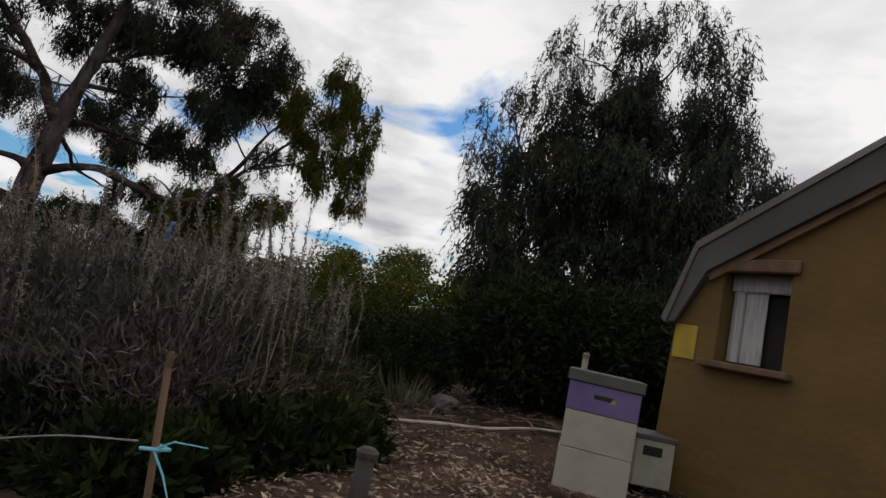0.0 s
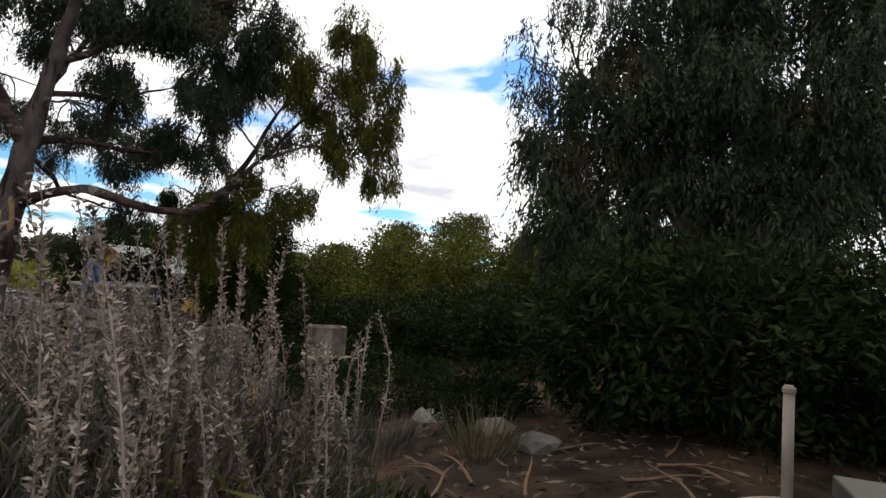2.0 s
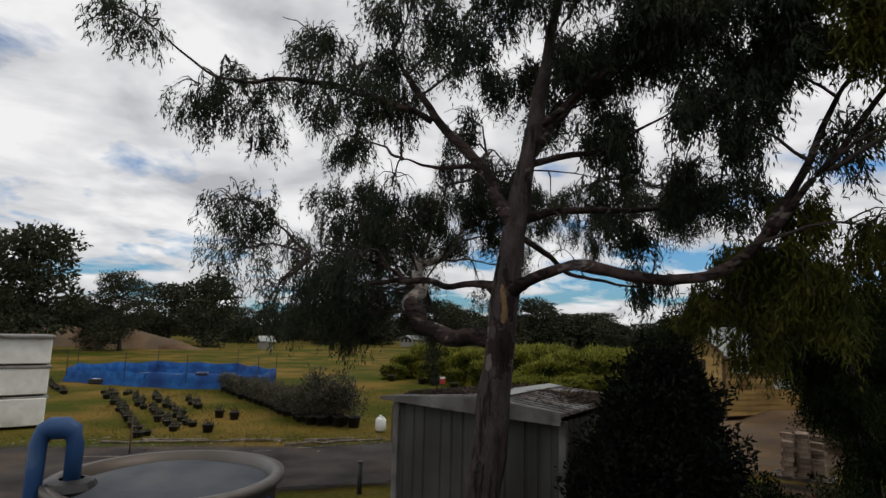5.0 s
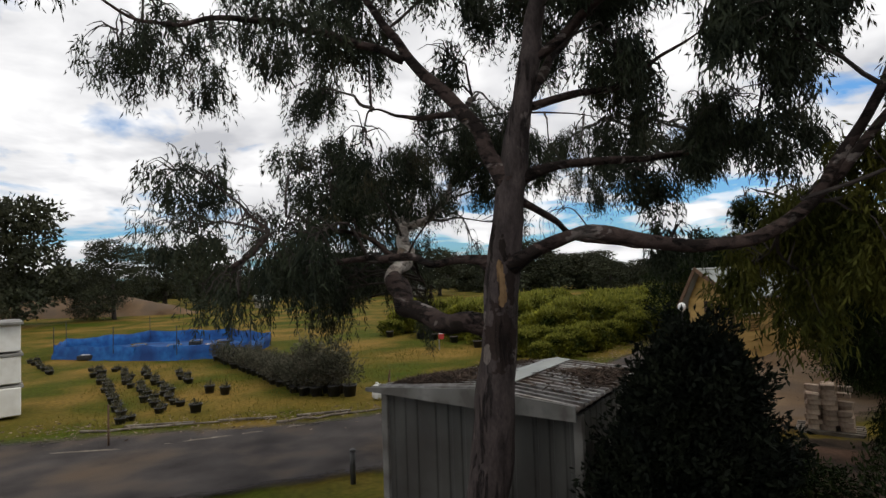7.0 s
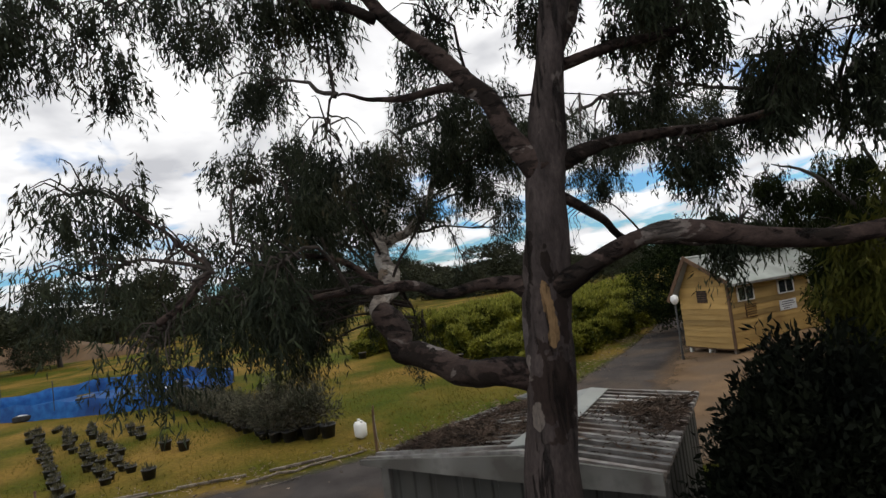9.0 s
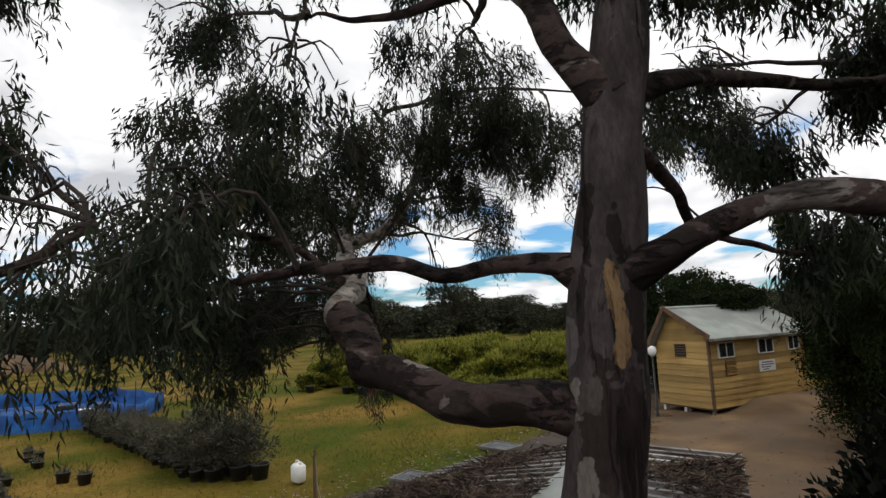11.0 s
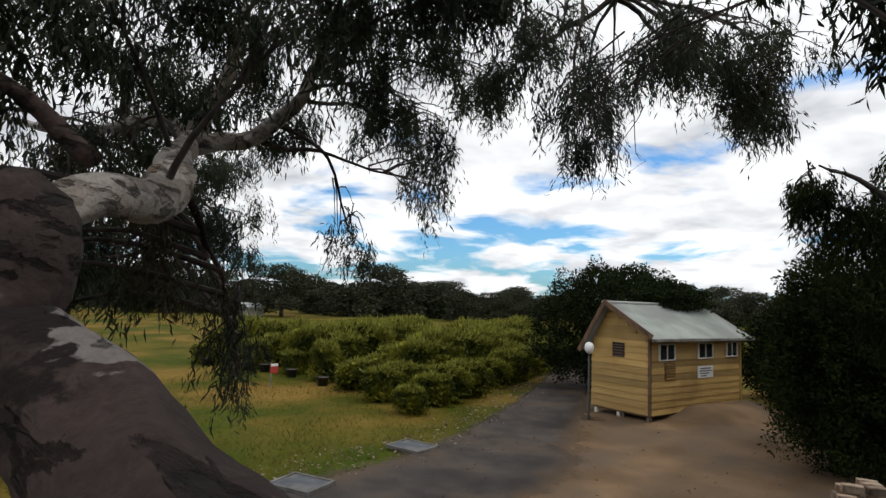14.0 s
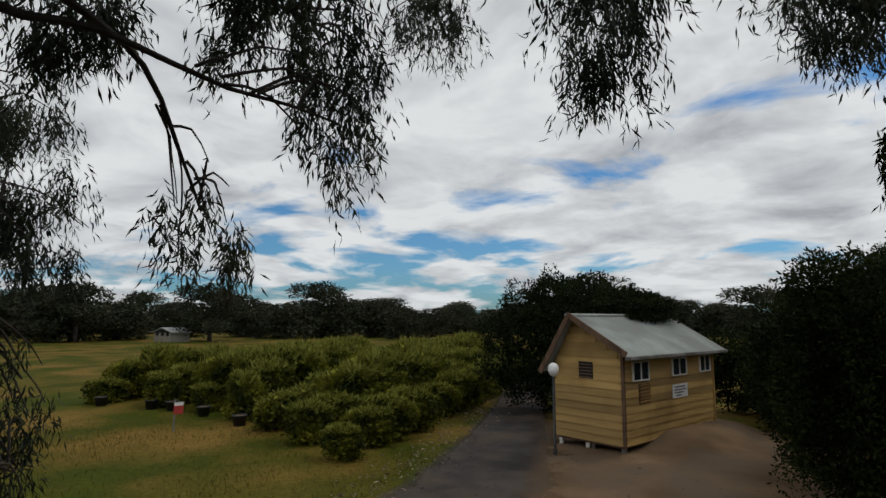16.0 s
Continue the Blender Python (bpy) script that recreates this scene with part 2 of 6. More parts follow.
# first patch: brown bark, its colour deepened to paint the shaded lower right
BARK = bark_material("gum_bark", (0.076, 0.059, 0.055), (0.175, 0.145, 0.132), (0.15, 0.095, 0.058), (0.026, 0.017, 0.014), .60, .575, (1, 1, .11), .66, .62, [
    ((0.345, 0.19, 2.74), (0.17, 0.17, 0.36), (0.036, 0.024, 0.020)), ((0.13, 0.11, 3.13), (0.07, 0.07, 0.17), (0.125, 0.105, 0.10)),
    ((0.342, 0.190, 3.31), (0.036, 0.036, 0.20), (0.25, 0.155, 0.076)), ((0.350, 0.198, 3.15), (0.050, 0.050, 0.15), (0.25, 0.155, 0.076)),
    ((0.186, 0.077, 2.90), (0.05, 0.05, 0.10), (0.19, 0.16, 0.14)), ((0.235, 0.050, 2.54), (0.05, 0.05, 0.09), (0.18, 0.15, 0.13)),
    ((0.218, 0.114, 3.30), (0.030, 0.030, 0.20), (0.026, 0.019, 0.017)), ((0.225, 0.161, 3.70), (0.05, 0.05, 0.20), (0.022, 0.015, 0.012)),
    ((0.385, 0.285, 3.25), (0.05, 0.05, 0.36), (0.026, 0.017, 0.014)), ((0.346, 0.223, 3.64), (0.04, 0.04, 0.16), (0.022, 0.015, 0.012))])
LIMB_BARK = bark_material("limb_bark", (0.070, 0.047, 0.040), (0.18, 0.15, 0.135), (0.11, 0.076, 0.055), (0.022, 0.015, 0.012), .61, .51, (.14, .5, 1), .65, 1.0, [((-1.30, -.13, 3.02), (.42, .11, .10), (.30, .26, .24))])
PALE_BARK = bark_material("pale_bark", (0.32, 0.275, 0.24), (0.44, 0.40, 0.36), (0.30, 0.225, 0.165), (0.050, 0.036, 0.030), .54, .60, (.2, .5, 1), .62)
DARK_BARK = material("dark_bark", (0.030, 0.025, 0.022), (0.075, 0.062, 0.052), 7, 0.9, bump=0.7, stretch=(1, 1, 0.3))
TWIG = material("twig", (0.030, 0.023, 0.020), (0.070, 0.055, 0.046), 9, 0.9)


def ground_material():
    """Dry grass that gives way to bare garden soil along a wandering border."""
    m = bpy.data.materials.new("paddock_and_garden_ground")
    m.use_nodes = True
    nd, ln = m.node_tree.nodes, m.node_tree.links
    b = nd["Principled BSDF"]
    b.inputs["Roughness"].default_value, b.inputs["Specular IOR Level"].default_value = 0.95, 0.05
    co = nd.new("ShaderNodeTexCoord")

    def noise_ramp(scale, lo, hi, c1, c2):
        n = nd.new("ShaderNodeTexNoise")
        n.inputs["Scale"].default_value, n.inputs["Detail"].default_value = scale, 8
        ln.new(co.outputs["Object"], n.inputs["Vector"])
        r = nd.new("ShaderNodeValToRGB")
        r.color_ramp.elements[0].position, r.color_ramp.elements[1].position = lo, hi
        r.color_ramp.elements[0].color, r.color_ramp.elements[1].color = (*c1, 1), (*c2, 1)
        ln.new(n.outputs["Fac"], r.inputs[0])
        return r.outputs[0], n.outputs["Fac"]

    def mix(fac, a, c):
        x = nd.new("ShaderNodeMixRGB")
        ln.new(fac, x.inputs[0]); ln.new(a, x.inputs[1]); ln.new(c, x.inputs[2])
        return x.outputs[0]

    def calc(op, a, c, d=0.0):
        x = nd.new("ShaderNodeMath")
        x.operation = op
        for k, v in enumerate((a, c, d)):
            if isinstance(v, float):
                x.inputs[k].default_value = v
            else:
                ln.new(v, x.inputs[k])
        return x.outputs[0]

    black, white = (0, 0, 0), (1, 1, 1)
    dry, _ = noise_ramp(.30, .38, .62, (.056, .062, .006), (.185, .118, .027))
    green, _ = noise_ramp(1.1, .3, .7, (.036, .054, .004), (.058, .078, .006))
    patch, _ = noise_ramp(.13, .48, .66, black, white)
    tuft_tone, _ = noise_ramp(9.0, .25, .75, (.62, .62, .62), (1.25, 1.25, 1.25))
    grass = mix(patch, dry, green)
    tone = nd.new("ShaderNodeMixRGB"); tone.blend_type = "MULTIPLY"; tone.inputs[0].default_value = 1.0
    ln.new(grass, tone.inputs[1]); ln.new(tuft_tone, tone.inputs[2])
    soil, _ = noise_ramp(3.0, .35, .65, (.016, .012, .009), (.045, .032, .024))
    clay, _ = noise_ramp(.9, .48, .66, black, white)
    clay_tone, _ = noise_ramp(14.0, .3, .7, (.060, .035, .024), (.088, .052, .035))
    soil = mix(clay, soil, clay_tone)
    xyz = nd.new("ShaderNodeSeparateXYZ")
    ln.new(co.outputs["Object"], xyz.inputs[0])
    _, wander = noise_ramp(.6, .0, 1.0, black, white)
    _, fringe = noise_ramp(5.0, .0, 1.0, black, white)
    shift = calc("MULTIPLY_ADD", wander, 3.2, calc("MULTIPLY", fringe, 1.1))
    west = calc("ADD", calc("ADD", xyz.outputs["X"], 11.5 - 2.15), shift)
    north = calc("ADD", calc("SUBTRACT", calc("MULTIPLY", xyz.outputs["X"], 1.2), xyz.outputs["Y"]), calc("ADD", shift, 30.2 - 2.15))
    inner = calc("MULTIPLY", calc("MULTIPLY_ADD", calc("MINIMUM", west, north), 1.6, .5), 1.0)
    clamp = nd.new("ShaderNodeClamp")
    ln.new(inner, clamp.inputs[0])
    ln.new(mix(clamp.outputs[0], tone.outputs[0], soil), b.inputs["Base Color"])
    _, grit = noise_ramp(34.0, .0, 1.0, black, white)
    bp = nd.new("ShaderNodeBump")
    bp.inputs["Strength"].default_value, bp.inputs["Distance"].default_value = .8, .02
    ln.new(grit, bp.inputs["Height"]); ln.new(bp.outputs[0], b.inputs["Normal"])
    return m


GROUND_MAT = ground_material()
GRAVEL = material("road_gravel", (0.036, 0.032, 0.031), (0.082, 0.073, 0.069), 0.9, 0.95, bump=0.8, bump_scale=60, c3=(0.098, 0.073, 0.053), scale3=0.45, spec=0.05, wear=0.56, spread=(0.30, 0.70))
DIRT = material("bare_dirt", (0.085, 0.055, 0.033), (0.225, 0.150, 0.090), 0.55, 0.95, bump=0.6, bump_scale=45, c3=(0.125, 0.092, 0.066), scale3=0.5, spec=0.05, spread=(0.30, 0.70))
BOARD = material("tan_weatherboard", (0.36, 0.225, 0.070), (0.46, 0.30, 0.105), 2.5, 0.7, bump=0.15, bump_scale=30, stretch=(0.3, 0.3, 3), per="object", c3=(0.28, 0.17, 0.055), scale3=0.7, wear=0.6)
MUDBRICK = material("mudbrick_render", (0.108, 0.06336, 0.01872), (0.144, 0.08784, 0.02736), 2.2, 0.92, bump=0.5, bump_scale=14, c3=(0.0828, 0.05184, 0.0216), scale3=1.1, wear=0.58)
ROOF_TIN = material("painted_tin", (0.30, 0.33, 0.30), (0.40, 0.42, 0.39), 2.0, 0.45, metal=0.2, c3=(0.25, 0.26, 0.24), scale3=0.6)
TANK_TOP = material("tank_lid", (0.035, 0.042, 0.055), (0.075, 0.082, 0.095), 5.0, 0.7, c3=(0.12, 0.11, 0.10), scale3=2.5, wear=0.6, bump=0.1)
RIB_TIN = material("roof_rib_tin", (0.18, 0.17, 0.16), (0.38, 0.365, 0.35), 7.0, 0.55, metal=0.1, c3=(0.12, 0.085, 0.065), scale3=2.0, wear=0.55, per="object")
CREAM_WORN = material("worn_cream_paint", (0.20, 0.165, 0.125), (0.40, 0.35, 0.28), 5.0, 0.8, c3=(0.14, 0.10, 0.075), scale3=2.0, bump=0.1)
DECK_TIN = material("roof_deck_tin", (0.075, 0.060, 0.050), (0.150, 0.128, 0.112), 5.0, 0.6, metal=0.1, c3=(0.10, 0.08, 0.065), scale3=1.3, bump=0.1, per="object")
GALV = material("galvanised_iron", (0.12, 0.1136, 0.1056), (0.216, 0.2064, 0.196), 5.0, 0.5, metal=0.55, c3=(0.104, 0.084, 0.068), scale3=1.3, bump=0.1, per="object")
SHED_TIN = material("grey_green_tin", (0.052, 0.052, 0.0468), (0.08125, 0.0793, 0.0702), 2.5, 0.6, c3=(0.0442, 0.039, 0.0338), scale3=1.0, stretch=(1, 1, 0.3))
PALE_TRIM = material("pale_trim", (0.16, 0.156, 0.14), (0.256, 0.248, 0.228), 6, 0.6, c3=(0.104, 0.096, 0.084), scale3=3)
WHITE_PAINT = material("white_paint", (0.66, 0.64, 0.58), (0.80, 0.79, 0.74), 5, 0.55, c3=(0.52, 0.49, 0.43), scale3=2.5, wear=0.62)
CREAM_BOX = material("cream_box_paint", (0.27, 0.2438, 0.1988), (0.3525, 0.3225, 0.27), 4, 0.7, c3=(0.27, 0.24, 0.1875), scale3=4, wear=0.6, bump=0.15)
PURPLE = material("purple_paint", (0.095, 0.062, 0.165), (0.14, 0.098, 0.225), 5, 0.6, c3=(0.12, 0.085, 0.2), scale3=4)
YELLOW = material("yellow_paint", (0.36, 0.25, 0.02), (0.45, 0.32, 0.03), 5, 0.55, c3=(0.30, 0.20, 0.03), scale3=5)
BLUE_NET = material("blue_net", (0.010, 0.085, 0.30), (0.022, 0.16, 0.46), 3, 0.75, c3=(0.01, 0.05, 0.2), scale3=0.6, translucent=0.3)
BLUE_PVC = material("blue_pvc", (0.014, 0.052, 0.15), (0.03, 0.09, 0.22), 6, 0.5, c3=(0.16, 0.2, 0.26), scale3=6, wear=0.62)
BLACK_PLASTIC = material("black_plastic", (0.012, 0.012, 0.013), (0.03, 0.029, 0.028), 8, 0.5)
WOOD_GREY = material("weathered_timber", (0.15, 0.125, 0.10), (0.29, 0.25, 0.205), 6, 0.9, bump=0.4, stretch=(1, 1, 0.2), c3=(0.1, 0.08, 0.065), scale3=2)
WOOD_BROWN = material("brown_timber", (0.085, 0.05, 0.03), (0.17, 0.10, 0.06), 7, 0.9, bump=0.4, stretch=(1, 1, 0.25))
LOG_PALE = material("pale_log", (0.26, 0.21, 0.165), (0.42, 0.37, 0.31), 8, 0.9, bump=0.4, stretch=(0.3, 1, 1))
CONCRETE = material("concrete", (0.144, 0.138, 0.129), (0.216, 0.207, 0.195), 5, 0.95, bump=0.4, c3=(0.102, 0.096, 0.087), scale3=2.0)
BRICK_MIX = material("stacked_block", (0.17, 0.11, 0.075), (0.42, 0.33, 0.25), 6, 0.9, per="object", bump=0.3)
STONE = material("field_stone", (0.075, 0.068, 0.060), (0.15, 0.138, 0.122), 5, 0.95, bump=0.6, per="object")
# near-black colour stands in for the shade inside openings and recesses
INNER_SHADE = material("painted_inner_shade", (0.012, 0.011, 0.01), (0.022, 0.02, 0.018), 5, 0.9)
CURTAIN = material("pale_curtain", (0.30, 0.29, 0.28), (0.42, 0.41, 0.40), 9, 0.9, stretch=(6, 6, 0.5))
LITTER = material("bark_litter", (0.040, 0.028, 0.021), (0.15, 0.105, 0.078), 6, 0.95, per="island")
PALE_LITTER = material("wood_chip", (0.10, 0.068, 0.048), (0.34, 0.26, 0.20), 6, 0.95, per="island")
RED_PAINT = material("red_paint", (0.42, 0.03, 0.03), (0.55, 0.05, 0.04), 6, 0.5, c3=(0.35, 0.05, 0.05), scale3=5)
ROPE_BLUE = material("blue_rope", (0.10, 0.33, 0.42), (0.2, 0.5, 0.6), 10, 0.8)
WIRE = material("pale_wire", (0.189, 0.189, 0.18), (0.27, 0.27, 0.2565), 10, 0.5)
GLASS = material("window_glass", (0.02, 0.024, 0.028), (0.04, 0.045, 0.05), 1.0, 0.06, spec=0.9)
LAMP_GLOBE = material("opal_globe", (0.80, 0.80, 0.78), (0.88, 0.88, 0.86), 4, 0.3)
POST_BLACK = material("black_post_paint", (0.018, 0.018, 0.018), (0.04, 0.04, 0.038), 5, 0.5)
PLASTIC_WHITE = material("white_plastic", (0.74, 0.74, 0.72), (0.84, 0.84, 0.82), 4, 0.45)
SIGN_WHITE = material("sign_white", (0.70, 0.70, 0.70), (0.80, 0.80, 0.79), 4, 0.5)
SIGN_INK = material("sign_ink", (0.10, 0.10, 0.12), (0.16, 0.16, 0.18), 4, 0.6)

# ---- mesh tools ----
rng = np.random.default_rng(7)


def mesh_of(name, verts, faces, mats, smooth=False):
    me = bpy.data.meshes.new(name)
    me.from_pydata([tuple(v) for v in verts], [], [tuple(f) for f in faces])
    for m in mats if isinstance(mats, (list, tuple)) else [mats]:
        me.materials.append(m)
    if smooth:
        me.polygons.foreach_set("use_smooth", [True] * len(me.polygons))
    me.update()
    return me


def thing(name, at, label, category, group="", kind="", rz=0.0):
    ob = new(name)
    ob.empty_display_size = 0.1
    ob.matrix_world = pose(*at, 0, 0, rz)
    return tagged(ob, label, category, group, kind)


def child(name, me, parent, label=""):
    ob = new(name, me)
    ob.parent = parent
    return tagged(ob, label) if label else ob


def part(name, vf, mat, parent, label="", smooth=False):
    return child(name, mesh_of(name, vf[0], vf[1], mat, smooth), parent, label)


def join(*pieces):
    verts, faces = [], []
    for v, f in pieces:
        k = len(verts)
        verts += [tuple(p) for p in v]
        faces += [tuple(i + k for i in q) for q in f]
    return verts, faces


def moved(vf, m):
    return [tuple(m @ Vector(v)) for v in vf[0]], vf[1]


def box(sx, sy, sz, at=(0, 0, 0), bevel=0.0):
    """A box whose base stands at the point given, edges bevelled."""
    bm = bmesh.new()
    bmesh.ops.create_cube(bm, size=1.0)
    bmesh.ops.scale(bm, vec=(sx, sy, sz), verts=bm.verts)
    if bevel:
        bmesh.ops.bevel(bm, geom=list(bm.edges), offset=bevel, segments=1, affect="EDGES")
    bmesh.ops.translate(bm, vec=(at[0], at[1], at[2] + sz / 2), verts=bm.verts)
    bm.verts.index_update()
    vf = [tuple(v.co) for v in bm.verts], [tuple(v.index for v in f.verts) for f in bm.faces]
    bm.free()
    return vf


def tube(points, radii, sides=10, rough=0.0, seed=0, caps=True):
    """A tapering limb along the points given; rough: uneven radius."""
    pts = [Vector(p) for p in points]
    verts, faces = [], []
    ref = Vector((0.31, 0.12, 0.94)).normalized()
    for i, p in enumerate(pts):
        d = (pts[min(i + 1, len(pts) - 1)] - pts[max(i - 1, 0)]).normalized()
        a = d.cross(ref if abs(d.dot(ref)) < 0.9 else Vector((1, 0, 0))).normalized()
        b = d.cross(a)
        for k in range(sides):
            t = 2 * math.pi * k / sides
            r = radii[i]
            if rough:
                r *= 1 + rough * noise.noise(Vector((p.x * 3 + math.cos(t) * 1.4, p.y * 3 + math.sin(t) * 1.4, p.z * 2.2 + seed)))
            verts.append(tuple(p + (a * math.cos(t) + b * math.sin(t)) * r))
    for i in range(len(pts) - 1):
        for k in range(sides):
            k2 = (k + 1) % sides
            faces.append((i * sides + k, i * sides + k2, (i + 1) * sides + k2, (i + 1) * sides + k))
    if caps:
        faces.append(tuple(range(sides - 1, -1, -1)))
        faces.append(tuple(range((len(pts) - 1) * sides, len(pts) * sides)))
    return verts, faces


def curve_points(points, radii, step=0.12, wobble=0.0, seed=0):
    """Catmull-Rom through the points, with even small steps."""
    p = [Vector(q) for q in points]
    p = [p[0] * 2 - p[1]] + p + [p[-1] * 2 - p[-2]]
    out, rad = [], []
    for i in range(1, len(p) - 2):
        n = max(2, int((p[i + 1] - p[i]).length / step))
        for k in range(n):
            t = k / n
            q = 0.5 * ((2 * p[i]) + (p[i + 1] - p[i - 1]) * t + (2 * p[i - 1] - 5 * p[i] + 4 * p[i + 1] - p[i + 2]) * t * t + (3 * p[i] - p[i - 1] - 3 * p[i + 1] + p[i + 2]) * t ** 3)
            if wobble:
                q = q + wobble * Vector((noise.noise(q * 2.3 + Vector((seed, 0, 0))), noise.noise(q * 2.3 + Vector((0, seed + 9, 0))), noise.noise(q * 2.3 + Vector((0, 0, seed + 21)))))
            out.append(q)
            rad.append(radii[i - 1] * (1 - t) + radii[i] * t)
    out.append(p[-2]); rad.append(radii[-1])
    return out, rad


def lathe(profile, sides=24):
    """A turned form from (radius, height) pairs."""
    verts, faces = [], []
    for r, z in profile:
        for k in range(sides):
            t = 2 * math.pi * k / sides
            verts.append((r * math.cos(t), r * math.sin(t), z))
    for i in range(len(profile) - 1):
        for k in range(sides):
            k2 = (k + 1) % sides
            faces.append((i * sides + k, i * sides + k2, (i + 1) * sides + k2, (i + 1) * sides + k))
    return verts, faces


def leaf_mesh(name, base, way, length, width, mat):
    """Many lance-shaped leaves in one mesh: base points, ways, lengths and widths."""
    n = len(base)
    way = way / np.linalg.norm(way, axis=1, keepdims=True)
    side = np.cross(way, rng.normal(size=(n, 3)))
    side /= np.maximum(np.linalg.norm(side, axis=1, keepdims=True), 1e-6)
    length, width = length[:, None], width[:, None]
    up = np.cross(side, way)
    v = np.empty((n, 4, 3), np.float32)
    v[:, 0] = base
    v[:, 1] = base + way * length * 0.45 + side * width * 0.5 + up * length * 0.05
    v[:, 2] = base + way * length - up * length * 0.06
    v[:, 3] = base + way * length * 0.45 - side * width * 0.5 + up * length * 0.05
    me = bpy.data.meshes.new(name)
    me.vertices.add(n * 4)
    me.vertices.foreach_set("co", v.ravel())
    me.loops.add(n * 4)
    me.loops.foreach_set("vertex_index", np.arange(n * 4, dtype=np.int32))
    me.polygons.add(n)
    me.polygons.foreach_set("loop_start", np.arange(0, n * 4, 4, dtype=np.int32))
    me.polygons.foreach_set("loop_total", np.full(n, 4, np.int32))
    me.materials.append(mat)
    me.update(calc_edges=True)
    return me


def hanging_leaves(clumps, per_volume=900, leaf=0.09, wide=0.015, droop=0.36, run=12):
    """Strands of hanging leaves, bunched on the sprays of each clump (x, y, z, rx, rz). Returns base, way, length, width."""
    base, way, ln, wd = [], [], [], []
    for x, y, z, rx, rz in clumps:
        sprays = 9
        d = rng.normal(size=(sprays, 3))
        d /= np.linalg.norm(d, axis=1, keepdims=True)
        centres = np.array((x, y, z)) + d * rng.uniform(.30, .95, (sprays, 1)) * np.array((rx, rx, rz))
        strands = max(4, int(per_volume * rx * rx * rz * 4.19 / run / sprays))
        for c in centres:
            s = rng.uniform(.26, .46)
            e = rng.normal(0, .48, (strands, 3)) * np.array((rx, rx, rz)) * s
            top = c + e
            out = np.concatenate([(top[:, :2] - np.array((x, y))) * .35 + rng.normal(0, 0.16, (strands, 2)), np.full((strands, 1), -1.0)], 1)
            span = rng.uniform(0.4, 1.3, strands) * droop
            for k in range(run):
                t = k / (run - 1)
                base.append(top + out * (span * t)[:, None] + rng.normal(0, 0.02, (strands, 3)))
                way.append(out * 0.9 + rng.normal(0, 0.40, (strands, 3)))
                ln.append(leaf * rng.uniform(0.7, 1.3, strands)); wd.append(wide * rng.uniform(0.7, 1.35, strands))
    return np.concatenate(base), np.concatenate(way), np.concatenate(ln), np.concatenate(wd)


def bush_leaves(blobs, count, leaf=0.07, wide=0.035, up=0.25, shell=0.45, spread=0.7):
    """Leaves through lumpy blobs (x, y, z, rx, ry, rz)."""
    vol = np.array([b[3] * b[4] * b[5] for b in blobs]) ** 0.75
    base, way = [], []
    for b, share in zip(blobs, vol / vol.sum()):
        n = max(20, int(count * share))
        d = rng.normal(size=(n, 3))
        d /= np.linalg.norm(d, axis=1, keepdims=True)
        lump = 1 + 0.16 * np.sin(d[:, :1] * 7 + b[0] * 5) * np.sin(d[:, 1:2] * 6 + b[1]) + 0.13 * np.sin(d[:, 2:] * 9 + b[0]) + 0.10 * np.sin((d[:, :1] + d[:, 2:]) * 15 + b[1] * 3)
        r = rng.uniform(shell, 1.0, n)[:, None] ** 0.6
        base.append(np.array(b[:3]) + d * r * lump * np.array(b[3:]))
        way.append(d * 0.6 + rng.normal(0, spread, (n, 3)) + np.array((0, 0, up)))
    base, way = np.concatenate(base), np.concatenate(way)
    n = len(base)
    return base, way, leaf * rng.uniform(0.6, 1.4, n), wide * rng.uniform(0.6, 1.4, n)


GROUND_S = [-60, 0, 1.2, 4.6, 9, 17, 600]
GROUND_Z = [1.88, 1.87, 1.75, 0.85, 0.4, 0.03, 0.0]


def gz(x, y):
    """The ground's height: a garden bank that falls to the flat."""
    rise = 0.2 * math.exp(-((x + 17.0) ** 2 + (y - 23.5) ** 2) / 20.0)   # a low rise under the hut
    return float(np.interp(-x + 0.15 * (y - 3), GROUND_S, GROUND_Z)) + rise

# ---- ground, road, dirt ----


def sheet(xs, ys, lift=0.0, rough=0.0):
    verts, faces = [], []
    for j, y in enumerate(ys):
        for i, x in enumerate(xs):
            z = gz(x, y) + lift
            if rough:
                z += rough * noise.noise(Vector((x * 0.9, y * 0.9, 3))) + rough * 0.5 * noise.noise(Vector((x * 3.1, y * 3.1, 5)))
            verts.append((x, y, z))
    n = len(xs)
    for j in range(len(ys) - 1):
        for i in range(n - 1):
            faces.append((j * n + i, j * n + i + 1, (j + 1) * n + i + 1, (j + 1) * n + i))
    return verts, faces


fine_x, fine_y = list(np.arange(-24, 8.01, 0.4)), list(np.arange(-6, 30.01, 0.4))
xs = [-900, -400, -200, -120, -80, -55, -42, -36, -32, -28] + fine_x + [12, 20, 40, 90, 200, 500, 900]
ys = [-900, -400, -200, -100, -50, -25, -14] + fine_y + [36, 45, 60, 90, 150, 300, 900]
gv, gf = sheet(xs, ys, 0.0, rough=0.035)
ground = tagged(new("ground", mesh_of("ground", gv, gf, GROUND_MAT, True)), "dry yellow-green paddock grass falling from a garden bank", "ground", kind="structure")

